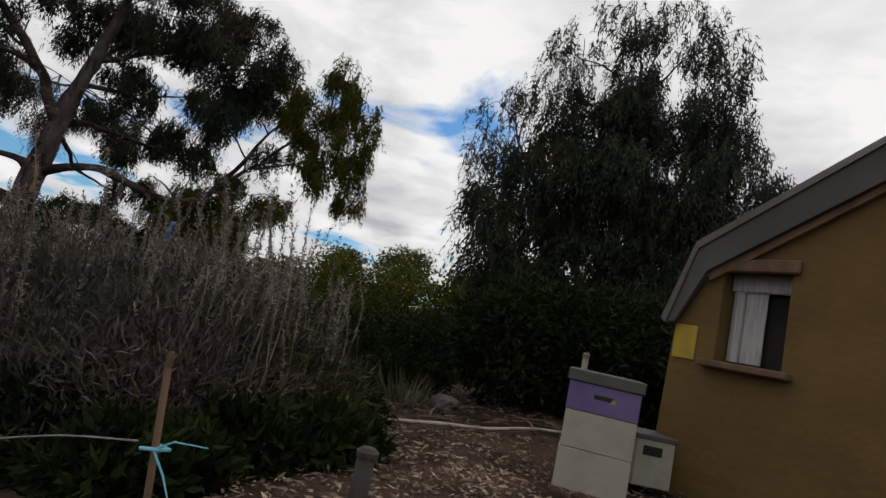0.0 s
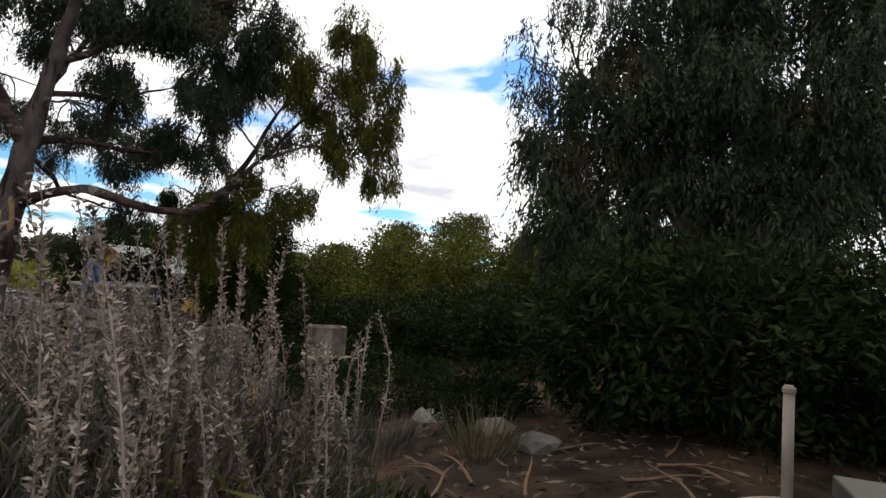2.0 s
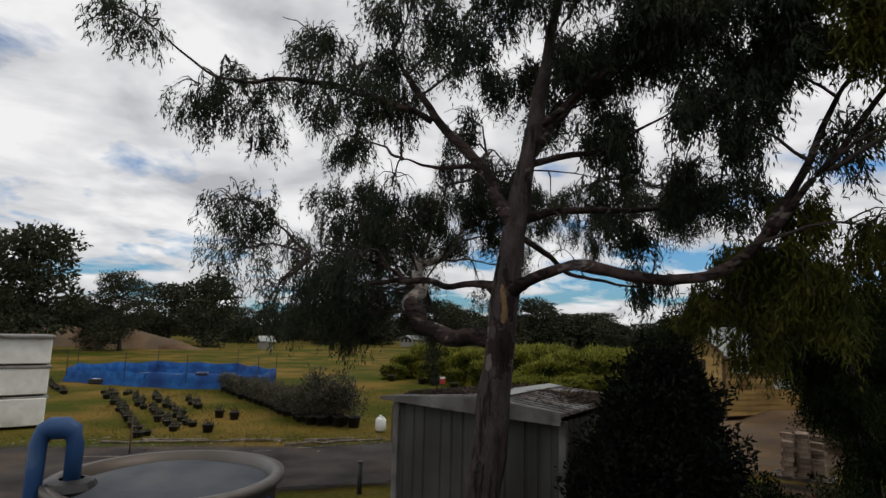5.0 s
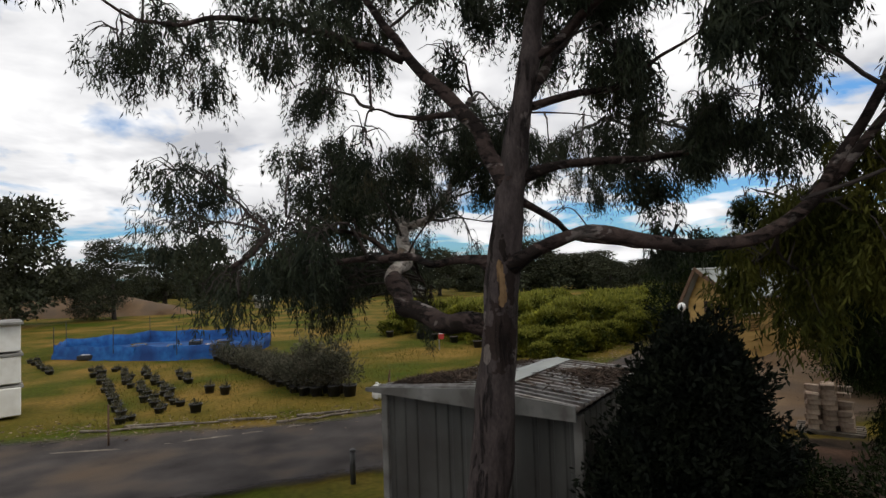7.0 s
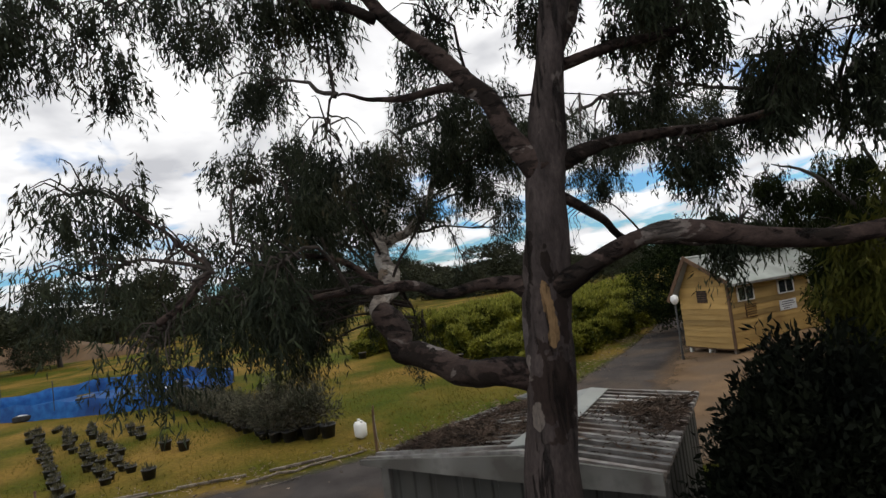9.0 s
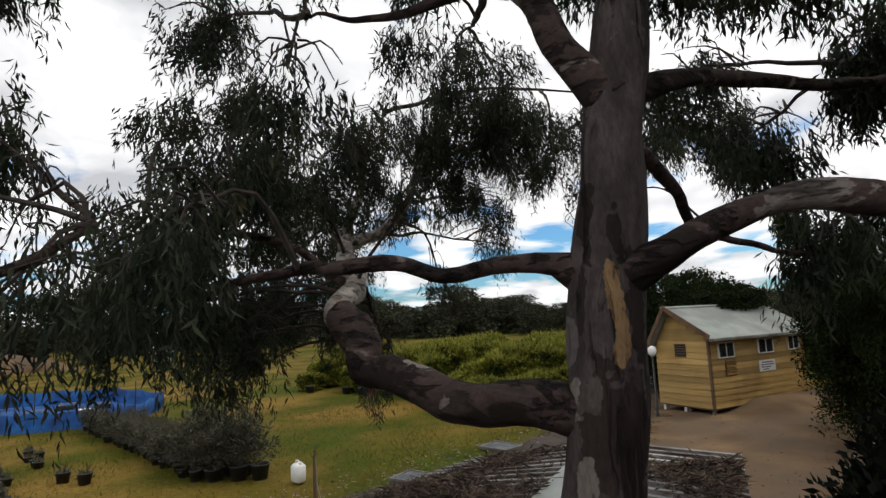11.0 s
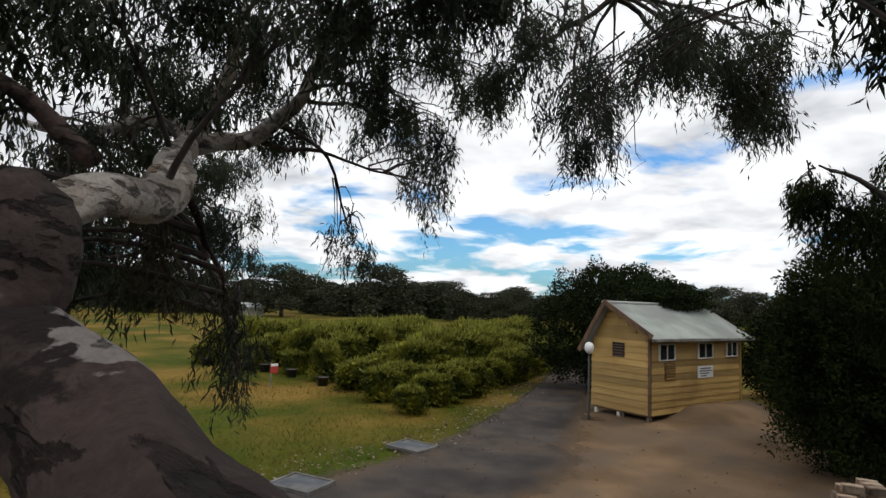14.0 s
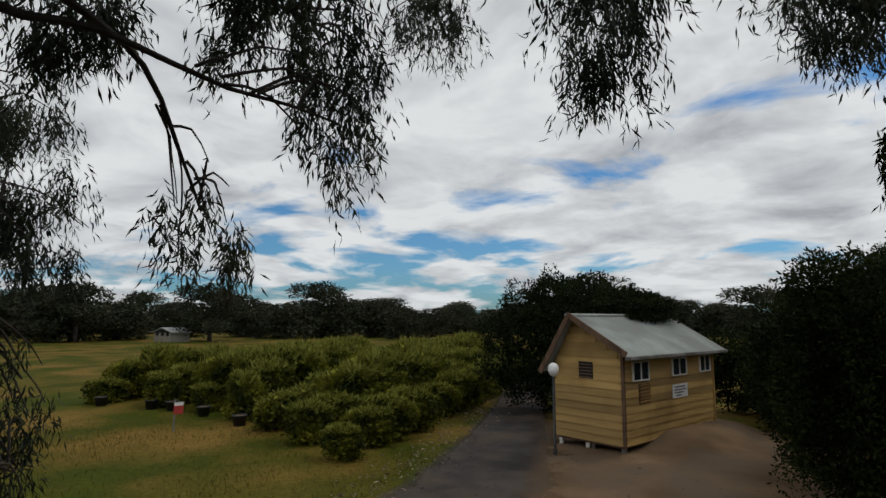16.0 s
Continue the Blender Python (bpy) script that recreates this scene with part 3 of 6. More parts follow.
def soft_border(base, name):
    """The same soil thinning out to the ground below along its border."""
    m = base.copy()
    m.name = name
    nd, ln = m.node_tree.nodes, m.node_tree.links
    out = next(n for n in nd if n.type == "OUTPUT_MATERIAL")
    top = out.inputs["Surface"].links[0].from_socket
    at = nd.new("ShaderNodeAttribute"); at.attribute_name = "cover"
    co = nd.new("ShaderNodeTexCoord")
    n = nd.new("ShaderNodeTexNoise"); n.inputs["Scale"].default_value, n.inputs["Detail"].default_value, n.inputs["Roughness"].default_value = 1.3, 9, .65
    ln.new(co.outputs["Object"], n.inputs["Vector"])
    ad = nd.new("ShaderNodeMath"); ad.operation = "ADD"
    ln.new(at.outputs["Fac"], ad.inputs[0]); ln.new(n.outputs["Fac"], ad.inputs[1])
    mr = nd.new("ShaderNodeMapRange"); mr.inputs["From Min"].default_value, mr.inputs["From Max"].default_value = .72, 1.22
    ln.new(ad.outputs[0], mr.inputs["Value"])
    mx = nd.new("ShaderNodeMixShader")
    ln.new(mr.outputs[0], mx.inputs[0]); ln.new(nd.new("ShaderNodeBsdfTransparent").outputs[0], mx.inputs[1]); ln.new(top, mx.inputs[2])
    ln.new(mx.outputs[0], out.inputs["Surface"])
    return m


def strip(name, left, right, lift, ragged, reach, mat, dense_across=16):
    """A strip of ground whose cover thins out towards its border."""
    v, f = band(left, right, lift, ragged, dense_across)
    me = mesh_of(name, v, f, mat, True)
    n, rows = dense_across + 1, len(left)
    cover = [min(1.0, min(i % n, n - 1 - i % n) / reach, min(i // n, rows - 1 - i // n) / (reach * 1.5)) for i in range(len(v))]
    me.attributes.new("cover", "FLOAT", "POINT").data.foreach_set("value", cover)
    return me


def band(left, right, lift, ragged=0.12, n=10):
    """A strip of ground between two border lines."""
    verts, faces = [], []
    for a, b in zip(left, right):
        for k in range(n + 1):
            t = k / n
            x, y = a[0] + (b[0] - a[0]) * t, a[1] + (b[1] - a[1]) * t
            edge = ragged * (noise.noise(Vector((x, y, 1.0))) + .6 * noise.noise(Vector((x * 2.7, y * 2.7, 4.0)))) if k in (0, n) else 0.0
            crown = lift
            verts.append((x + edge, y + edge, gz(x, y) + 0.055 + crown))
    for i in range(len(left) - 1):
        for k in range(n):
            j = i * (n + 1) + k
            faces.append((j, j + 1, j + n + 2, j + n + 1))
    return verts, faces


def dense(points, step=0.8):
    pts, _ = curve_points([(x, y, 0) for x, y in points], [1] * len(points), step)
    return [(p.x, p.y) for p in pts]


road_left = dense([(-22.0, -14), (-20.5, -4), (-19.1, 3), (-18.1, 8), (-18.7, 12), (-20.4, 16.9), (-24.5, 23.3), (-30.5, 31.3), (-38, 42)])
road_right = dense([(-12.2, -14), (-12.2, -4), (-12.3, 3), (-12.5, 8), (-13.2, 12), (-15.0, 16.2), (-18.6, 20.4), (-25.4, 28.6), (-33, 40)])
k = min(len(road_left), len(road_right))


def resample(line, n):
    t = np.linspace(0, len(line) - 1, n)
    a = np.array(line)
    return [(float(np.interp(q, range(len(line)), a[:, 0])), float(np.interp(q, range(len(line)), a[:, 1]))) for q in t]


road = tagged(new("road", strip("road", resample(road_left, 220), resample(road_right, 220), 0.012, 0.3, 3, soft_border(GRAVEL, "gravel_track"))), "grey gravel track curving past the shed and hut", "road", kind="structure")
dirt_left = [(-14.7, 11.5), (-15.8, 14), (-17.1, 16.7), (-20.2, 20), (-21.6, 21.6), (-24, 25)]
dirt_right = [(-11.6, 13.5), (-11.2, 16), (-10.8, 18), (-10.8, 22), (-12, 26), (-16, 30)]
dirt = tagged(new("bare_yard", strip("bare_yard", resample(dirt_left, 90), resample(dirt_right, 90), 0.026, 0.6, 5, soft_border(DIRT, "yard_dirt"), 20)), "bare brown dirt yard in front of the hut", "yard", kind="structure")

# ---- trees ----


def local(points, base):
    return [(p[0] - base[0], p[1] - base[1], p[2] - base[2]) for p in points]


def limb_part(name, points, radii, base, parent, mat, sides=12, rough=0.22, step=0.1, wobble=0.05, seed=0, label=""):
    pts, rad = curve_points(local(points, base), radii, step, wobble, seed)
    return part(name, tube(pts, rad, sides, rough, seed), mat, parent, label, True)


def twig_net(clumps, anchors, per=4, seed=3):
    """Thin branches from the nearest anchor point into every clump."""
    r = random.Random(seed)
    pieces = []
    for x, y, z, rx, rz in clumps:
        c = Vector((x, y, z))
        a = min(anchors, key=lambda q: (Vector(q) - c).length + (0.6 if q[2] > z else 0))
        a = Vector(a)
        mid = (a + c) / 2 + Vector((r.uniform(-.15, .15), r.uniform(-.15, .15), r.uniform(0.0, .3)))
        span = (a - c).length
        pts, rad = curve_points([a, mid, c], [0.014 + 0.007 * span, 0.012 + 0.003 * span, 0.009], 0.16, 0.06, r.random() * 9)
        pieces.append(tube(pts, rad, 6))
        for k in range(per):
            d = Vector((r.gauss(0, 1), r.gauss(0, 1), r.gauss(0, .8))).normalized()
            e = c + Vector((d.x * rx, d.y * rx, d.z * rz)) * r.uniform(.6, 1.0)
            s = mid.lerp(c, r.uniform(.2, 1))
            pts, rad = curve_points([s, (s + e) / 2 + Vector((0, 0, .12)), e], [0.011, 0.008, 0.004], 0.14, 0.05, r.random() * 9)
            pieces.append(tube(pts, rad, 4, caps=False))
    return join(*pieces)


def crown_part(parent, base, leaves, mat, label="", name="crown"):
    b, w, l, d = leaves
    return child(name, leaf_mesh(name, b - np.array(base), w, l, d, mat), parent, label)


# the big gum over the shed
gum_base = (-8.36, 8.18, gz(-8.36, 8.18) - 0.05)
gum = thing("gum_tree", gum_base, "big spreading eucalypt with mottled bark beside the tin shed", "tree")
TRUNK = [(-8.36, 8.18, 0.2), (-8.33, 8.22, 0.8), (-8.27, 8.29, 1.81), (-8.185, 8.415, 2.9), (-8.155, 8.485, 3.9), (-8.12, 8.6, 4.78), (-8.08, 8.7, 5.4), (-8.03, 8.85, 6.2), (-7.98, 9.0, 7.1), (-7.9, 9.2, 8.3)]
limb_part("trunk", TRUNK, [0.27, 0.24, 0.217, 0.193, 0.170, 0.143, 0.12, 0.105, 0.08, 0.04], gum_base, gum, BARK, 28, 0.16, 0.07, 0.03, 1)
GUM_BOUGHS = [
    ([(-8.13, 8.48, 3.74), (-7.9, 8.6, 3.88), (-7.7, 9.05, 4.09), (-7.36, 9.28, 4.04), (-6.94, 9.85, 3.91), (-6.56, 10.43, 4.03), (-6.31, 10.92, 4.59), (-6.09, 11.23, 5.29), (-5.68, 11.54, 6.3)], [.13, .078, .062, .078, .06, .063, .05, .04, .02]),
    ([(-8.2, 8.44, 3.78), (-8.31, 8.27, 3.87), (-8.51, 8.04, 3.9), (-8.65, 7.83, 3.86), (-9.01, 7.66, 3.94), (-9.24, 7.41, 3.93), (-9.89, 7.15, 3.96), (-10.51, 6.69, 3.8)], [.125, .056, .042, .039, .048, .038, .037, .018]),
    ([(-8.14, 8.50, 3.12), (-8.27, 8.21, 3.19), (-8.42, 8.06, 3.21), (-8.95, 8.09, 3.17), (-9.63, 7.92, 3.28), (-9.77, 7.83, 3.30), (-9.9, 7.87, 3.45), (-10.15, 7.87, 3.61), (-10.35, 7.85, 3.68)], [.11, .115, .109, .115, .119, .106, .124, .135, .13]),
    ([(-8.12, 8.58, 4.65), (-8.27, 8.45, 4.95), (-8.45, 8.28, 5.4), (-8.64, 8.05, 5.8), (-8.9, 7.8, 6.15), (-9.2, 7.55, 6.7), (-9.5, 7.2, 7.4)], [.125, .088, .08, .072, .06, .05, .025]),
    ([(-8.1, 8.65, 4.70), (-8.06, 9.1, 4.86), (-8.0, 9.8, 4.93), (-7.96, 10.47, 4.98), (-7.8, 11.2, 5.15), (-7.6, 12.0, 5.3)], [.075, .05, .042, .036, .028, .012]),
    ([(-8.12, 8.62, 4.5), (-8.3, 9.2, 4.3), (-8.5, 9.7, 4.08), (-8.52, 10.3, 4.02), (-8.4, 11.0, 3.95)], [.045, .034, .028, .022, .01]),
    ([(-10.2, 7.86, 3.60), (-10.73, 7.89, 3.71), (-10.96, 8.08, 3.86), (-11.44, 8.32, 3.93), (-11.89, 8.48, 4.1), (-12.2, 8.53, 4.22), (-12.65, 8.63, 4.45), (-13.01, 8.72, 4.62), (-13.23, 8.85, 4.85)], [.125, .095, .094, .109, .147, .127, .105, .095, .085]),
    ([(-13.0, 8.76, 4.60), (-13.06, 9.0, 4.72), (-13.08, 9.28, 4.8), (-13.03, 9.64, 5.22), (-13.07, 9.87, 5.81), (-13.0, 10.1, 6.4)], [.08, .075, .07, .06, .045, .02]),
    ([(-13.1, 8.80, 4.68), (-13.4, 8.72, 4.88), (-13.7, 8.6, 4.97), (-14.37, 8.04, 4.94), (-15.01, 7.49, 5.06), (-15.5, 7.2, 5.4)], [.07, .06, .055, .045, .03, .01]),
    ([(-13.25, 8.85, 4.82), (-13.29, 8.96, 5.13), (-13.28, 9.1, 5.61), (-13.4, 9.2, 6.2)], [.075, .065, .055, .02]),
    ([(-11.9, 8.55, 4.05), (-12.1, 8.7, 3.85), (-12.4, 8.9, 3.6), (-12.6, 9.0, 3.3)], [.03, .022, .018, .006]),
    ([(-10.9, 8.05, 3.98), (-11.2, 7.8, 4.25), (-11.2, 7.4, 4.42), (-11.3, 6.9, 4.5), (-11.5, 6.5, 4.7)], [.045, .04, .034, .026, .01]),
    ([(-8.07, 8.72, 5.5), (-8.3, 9.2, 6.1), (-8.6, 9.8, 6.7), (-8.9, 10.6, 7.4)], [.065, .05, .04, .018]),
    ([(-8.05, 8.8, 5.95), (-7.6, 9.3, 6.4), (-7.1, 9.8, 6.9), (-6.6, 10.3, 7.5)], [.06, .046, .035, .018]),
    ([(-6.4, 10.9, 4.4), (-5.8, 11.1, 5.1), (-5.2, 11.3, 5.9), (-4.6, 11.4, 6.5)], [.045, .036, .028, .012]),
    ([(-8.45, 8.28, 5.4), (-8.9, 8.2, 5.6), (-9.5, 8.0, 5.7), (-10.2, 7.6, 6.0)], [.05, .04, .03, .012]),
    ([(-9.5, 5.8, 3.9), (-10.1, 6.2, 4.3), (-10.6, 5.89, 4.68), (-11.0, 5.5, 5.1)], [.028, .026, .02, .01]),
    ([(-12.6, 9.2, 6.3), (-12.5, 10.3, 6.7), (-12.2, 11.4, 6.8), (-11.7, 12.4, 6.6)], [.03, .025, .018, .008]),
    ([(-8.05, 8.72, 5.45), (-7.9, 9.3, 5.6), (-7.7, 9.8, 5.75), (-7.2, 10.3, 6.1)], [.05, .04, .03, .01]),
    ([(-9.0, 7.7, 6.25), (-9.5, 6.8, 6.7), (-10.1, 5.7, 7.0), (-10.7, 4.7, 7.1), (-10.2, 3.8, 7.5)], [.05, .042, .034, .024, .01]),
    ([(-8.5, 8.2, 5.5), (-9.2, 8.6, 5.9), (-10.0, 9.0, 6.2), (-10.8, 9.4, 6.6)], [.045, .036, .03, .01]),
]
anchors = []
for n, (pts, rad) in enumerate(GUM_BOUGHS):
    limb_part("limb", pts, rad, gum_base, gum, LIMB_BARK if n not in (6, 7, 8, 9) else PALE_BARK, 22 if n < 8 else 9, 0.2, 0.08, 0.05, n * 3.7)
    cp, _ = curve_points(pts, rad, 0.35)
    anchors += [tuple(p) for p in cp[len(cp) // 3:]]
anchors += [tuple(p) for p in TRUNK[6:]]
# clumps: x, y, z, half width, half height
CLUMPS_LEFT = [(-11.0, 5.0, 5.25, 0.4, 0.55), (-11.2, 5.4, 5.2, 0.5, 0.6), (-11.3, 7.2, 5.1, 0.65, 0.7), (-10.6, 6.7, 4.35, 0.6, 0.5), (-12.2, 7.0, 5.6, 0.65, 0.65), (-11.9, 6.5, 4.5, 0.55, 0.6), (-10.1, 7.4, 5.5, 0.5, 0.45), (-9.2, 6.6, 4.2, 0.4, 0.35), (-11.3, 6.4, 3.8, 0.45, 0.5), (-13.0, 7.4, 3.75, 0.55, 0.6), (-13.3, 7.5, 3.05, 0.35, 0.4), (-12.85, 7.1, 3.2, 0.3, 0.35), (-12.9, 6.75, 4.0, 0.5, 0.5), (-12.06, 7.1, 3.91, 0.38, 0.36), (-12.35, 7.38, 3.52, 0.36, 0.38), (-11.8, 6.8, 3.6, 0.34, 0.4)]
CLUMPS_THIN = [(-10.4, 5.8, 4.45, 0.42, 0.4), (-10.3, 5.2, 4.35, 0.55, 0.5), (-9.7, 6.2, 4.0, 0.5, 0.4), (-10.4, 5.6, 3.6, 0.4, 0.4), (-9.6, 5.7, 3.6, 0.35, 0.4)]
CLUMPS_UP = [(-11.2, 4.7, 6.75, .5, .4), (-10.9, 4.4, 6.9, .5, .42), (-11.4, 5.3, 6.85, .55, .45), (-10.05, 3.7, 7.5, .45, .35), (-9.95, 3.2, 7.55, .4, .35), (-10.4, 7.4, 7.0, .65, .55), (-10.8, 6.4, 7.1, .65, .5), (-9.6, 7.2, 7.5, .75, .6), (-8.9, 8.2, 7.7, .7, .5), (-8.0, 9.2, 8.5, .9, .6), (-12.2, 7.1, 6.9, .65, .6), (-9.4, 8.4, 6.5, .45, .4), (-9.8, 6.0, 7.6, .6, .5), (-9.0, 7.2, 8.2, .8, .5), (-8.6, 9.0, 7.0, .5, .4), (-7.4, 8.6, 8.4, .8, .5), (-10.9, 4.9, 7.3, .5, .4), (-11.3, 5.6, 7.3, .5, .4), (-9.0, 6.6, 6.9, .5, .4), (-7.2, 9.2, 7.8, .7, .5)]
CLUMPS_RIGHT = [(-6.1, 11.05, 6.75, .5, .45), (-6.45, 10.9, 6.4, .5, .45), (-5.75, 11.35, 5.5, .4, .4), (-6.8, 10.6, 6.6, .65, .55), (-7.7, 10.6, 7.7, .75, .55), (-8.9, 10.5, 6.6, .55, .5), (-8.2, 11.4, 5.7, .6, .5), (-7.3, 9.9, 7.2, .6, .5), (-9.0, 11.0, 5.0, .5, .4), (-7.7, 12.0, 5.3, .5, .4), (-8.4, 11.0, 4.1, .4, .35), (-6.6, 10.4, 7.7, .6, .5), (-8.8, 10.4, 7.6, .7, .5), (-7.6, 9.6, 6.0, .4, .35), (-7.4, 10.8, 5.4, .5, .4), (-6.2, 9.8, 7.2, .6, .5), (-8.0, 10.2, 5.9, .4, .35), (-6.4, 10.2, 5.9, .5, .45), (-9.8, 11.4, 6.0, .5, .4), (-7.0, 11.3, 6.0, .5, .5), (-8.2, 9.6, 7.4, .55, .45), (-9.4, 9.2, 7.3, .55, .45), (-8.4, 8.0, 7.1, .45, .35), (-7.8, 8.4, 7.7, .5, .4), (-9.6, 9.9, 6.9, .5, .4), (-7.6, 9.0, 6.9, .4, .3), (-7.0, 9.9, 8.2, .6, .4), (-5.9, 10.6, 7.1, .5, .45), (-5.6, 10.8, 7.5, .5, .4), (-6.2, 10.1, 7.9, .55, .4), (-5.9, 10.7, 6.5, .4, .35)]
CLUMPS_FAR_RIGHT = [(-5.0, 11.2, 6.7, 0.56, 0.6), (-4.2, 11.3, 7.0, 0.51, 0.55), (-4.0, 11.4, 6.1, 0.51, 0.65), (-4.6, 11.4, 5.3, 0.47, 0.5), (-3.8, 11.5, 5.1, 0.39, 0.45), (-6.3, 11.4, 4.6, 0.5, 0.4), (-5.6, 11.9, 4.5, 0.5, 0.4), (-6.9, 11.3, 4.3, 0.5, 0.4), (-5.8, 11.3, 7.1, 0.5, 0.45), (-6.4, 11.6, 3.8, 0.4, 0.35), (-4.4, 11.2, 7.5, 0.42, 0.4), (-3.7, 11.4, 6.6, 0.34, 0.5), (-5.0, 11.3, 6.0, 0.42, 0.5), (-6.9, 11.2, 3.55, 0.45, 0.5), (-7.3, 10.9, 3.7, 0.35, 0.45), (-6.1, 11.4, 3.9, 0.45, 0.5)]
CLUMPS_OVER = [(-13.4, 11.3, 4.75, .30, .5), (-13.3, 11.2, 5.3, .4, .3), (-14.1, 10.7, 4.2, .28, .42), (-16.2, 10.0, 4.35, .5, .6), (-16.0, 9.6, 5.2, .6, .4), (-12.3, 12.7, 5.5, .42, .5), (-12.2, 12.9, 6.0, .5, .3), (-11.4, 14.4, 5.85, .5, .4), (-11.2, 13.4, 6.1, .6, .3), (-14.5, 12.9, 6.6, .5, .35), (-13.9, 11.0, 5.7, .55, .35), (-15.62, 9.95, 3.05, .25, .38), (-15.48, 9.92, 2.42, .22, .46), (-15.6, 9.4, 3.6, .35, .35), (-14.9, 9.0, 4.2, .5, .5), (-12.5, 8.5, 3.75, .32, .4), (-12.4, 9.0, 3.3, .25, .35), (-10.8, 12.1, 5.7, .5, .3), (-13.0, 10.2, 5.9, .55, .35), (-14.2, 9.9, 5.4, .5, .4), (-11.7, 10.6, 6.2, .5, .35), (-13.5, 9.3, 5.9, .5, .32), (-13.2, 10.0, 6.1, .5, .32), (-12.8, 10.9, 6.1, .5, .35), (-12.6, 11.3, 5.75, .42, .32), (-12.1, 12.0, 6.25, .5, .35), (-11.4, 13.3, 6.3, .5, .3), (-10.9, 14.0, 6.2, .5, .35), (-11.0, 13.6, 5.6, .36, .38), (-11.9, 12.0, 5.45, .36, .34), (-12.95, 10.5, 5.5, .4, .32), (-14.0, 8.5, 5.7, .45, .32)]
CLUMPS_BEHIND = [(-12.48, 9.1, 6.16, .5, .4), (-12.14, 9.47, 5.79, .45, .4), (-12.12, 10.0, 6.0, .5, .4), (-11.52, 10.18, 5.7, .45, .4), (-12.1, 9.74, 6.35, .5, .4), (-11.3, 10.2, 6.05, .5, .4), (-12.26, 8.66, 5.75, .45, .4), (-12.0, 8.0, 5.2, .5, .45), (-12.6, 8.8, 5.8, .6, .4), (-11.6, 7.4, 5.7, .5, .45), (-10.9, 9.4, 6.3, .6, .4), (-11.5, 10.3, 6.2, .6, .4), (-10.2, 8.6, 6.3, .5, .4), (-11.9, 7.6, 4.6, .4, .4), (-13.2, 8.2, 4.6, .45, .5), (-11.7, 11.2, 5.6, .4, .35), (-13.4, 8.9, 5.2, .5, .4), (-11.2, 8.9, 4.9, .35, .3), (-12.7, 7.5, 3.6, .35, .5), (-14.6, 7.9, 4.5, .5, .5), (-14.2, 8.2, 3.7, .4, .45), (-15.4, 8.4, 4.0, .5, .6), (-13.6, 7.9, 5.7, .6, .4), (-14.6, 8.8, 5.6, .6, .4), (-16.2, 8.8, 5.4, .6, .5), (-12.9, 7.9, 4.0, .35, .5)]
all_clumps = CLUMPS_LEFT + CLUMPS_THIN + CLUMPS_UP + CLUMPS_RIGHT + CLUMPS_FAR_RIGHT + CLUMPS_OVER + CLUMPS_BEHIND
tagged(part("branchlet", twig_net([(x - gum_base[0], y - gum_base[1], z - gum_base[2], a, b) for x, y, z, a, b in all_clumps], local(anchors, gum_base), 9), TWIG, gum, "fine dark branchlets"), kind="stuff")
crown_part(gum, gum_base, hanging_leaves(CLUMPS_LEFT + CLUMPS_UP, 2800, 0.105, 0.019), GUM_LEAF, "drooping grey-green leaves")
crown_part(gum, gum_base, hanging_leaves(CLUMPS_THIN, 1800, 0.10, 0.016, .42), GUM_LEAF, "drooping grey-green leaves")
crown_part(gum, gum_base, hanging_leaves(CLUMPS_RIGHT, 5600, 0.105, 0.019), GUM_LEAF, "drooping grey-green leaves")
crown_part(gum, gum_base, hanging_leaves(CLUMPS_FAR_RIGHT, 8000, 0.105, 0.020), GUM_LEAF_GOLD, "drooping olive leaves in a dense clump")
crown_part(gum, gum_base, hanging_leaves(CLUMPS_OVER, 6300, 0.095, 0.0135, 0.34), GUM_LEAF, "drooping grey-green leaves")
crown_part(gum, gum_base, hanging_leaves(CLUMPS_BEHIND, 3700, 0.095, 0.0155, 0.34), GUM_LEAF, "drooping grey-green leaves")

r = random.Random(77)
bare = []
for k in range(7):
    a = Vector((-9.86 + r.uniform(-.12, .12), 9.86 + r.uniform(-.14, .22), 4.42 + r.uniform(-.03, .1))) - Vector(gum_base)
    L = r.uniform(.25, .55)
    e = a + Vector((r.uniform(-.1, .1), r.uniform(-.05, .14), -L))
    pts, rad = curve_points([a + Vector((.35, .0, .12)), a, a.lerp(e, .4) + Vector((r.uniform(-.05, .05), r.uniform(-.05, .05), .04)), a.lerp(e, .75) + Vector((r.uniform(-.04, .04), r.uniform(-.04, .04), 0)), e], [.005, .004, .0028, .002, .001], .04, .03, k)
    bare.append(tube(pts, rad, 5))
    for j in range(3):
        s = pts[int(len(pts) * r.uniform(.45, .9))]
        bare.append(tube([s, s + Vector((r.uniform(-.05, .05), r.uniform(-.05, .05), -.04)), s + Vector((r.uniform(-.08, .08), r.uniform(-.08, .08), -.1))], [.0016, .0013, .0008], 4))
bare.append(tube(*curve_points([Vector((-8.52, 9.9, 4.06)) - Vector(gum_base), Vector((-8.75, 9.9, 4.3)) - Vector(gum_base), Vector((-9.0, 9.86, 4.52)) - Vector(gum_base), Vector((-9.55, 9.88, 4.55)) - Vector(gum_base)], [.012, .009, .007, .004], .05, .02, 3), 6))
part("bare_twig", join(*bare), TWIG, gum, "thin bare hanging twigs")


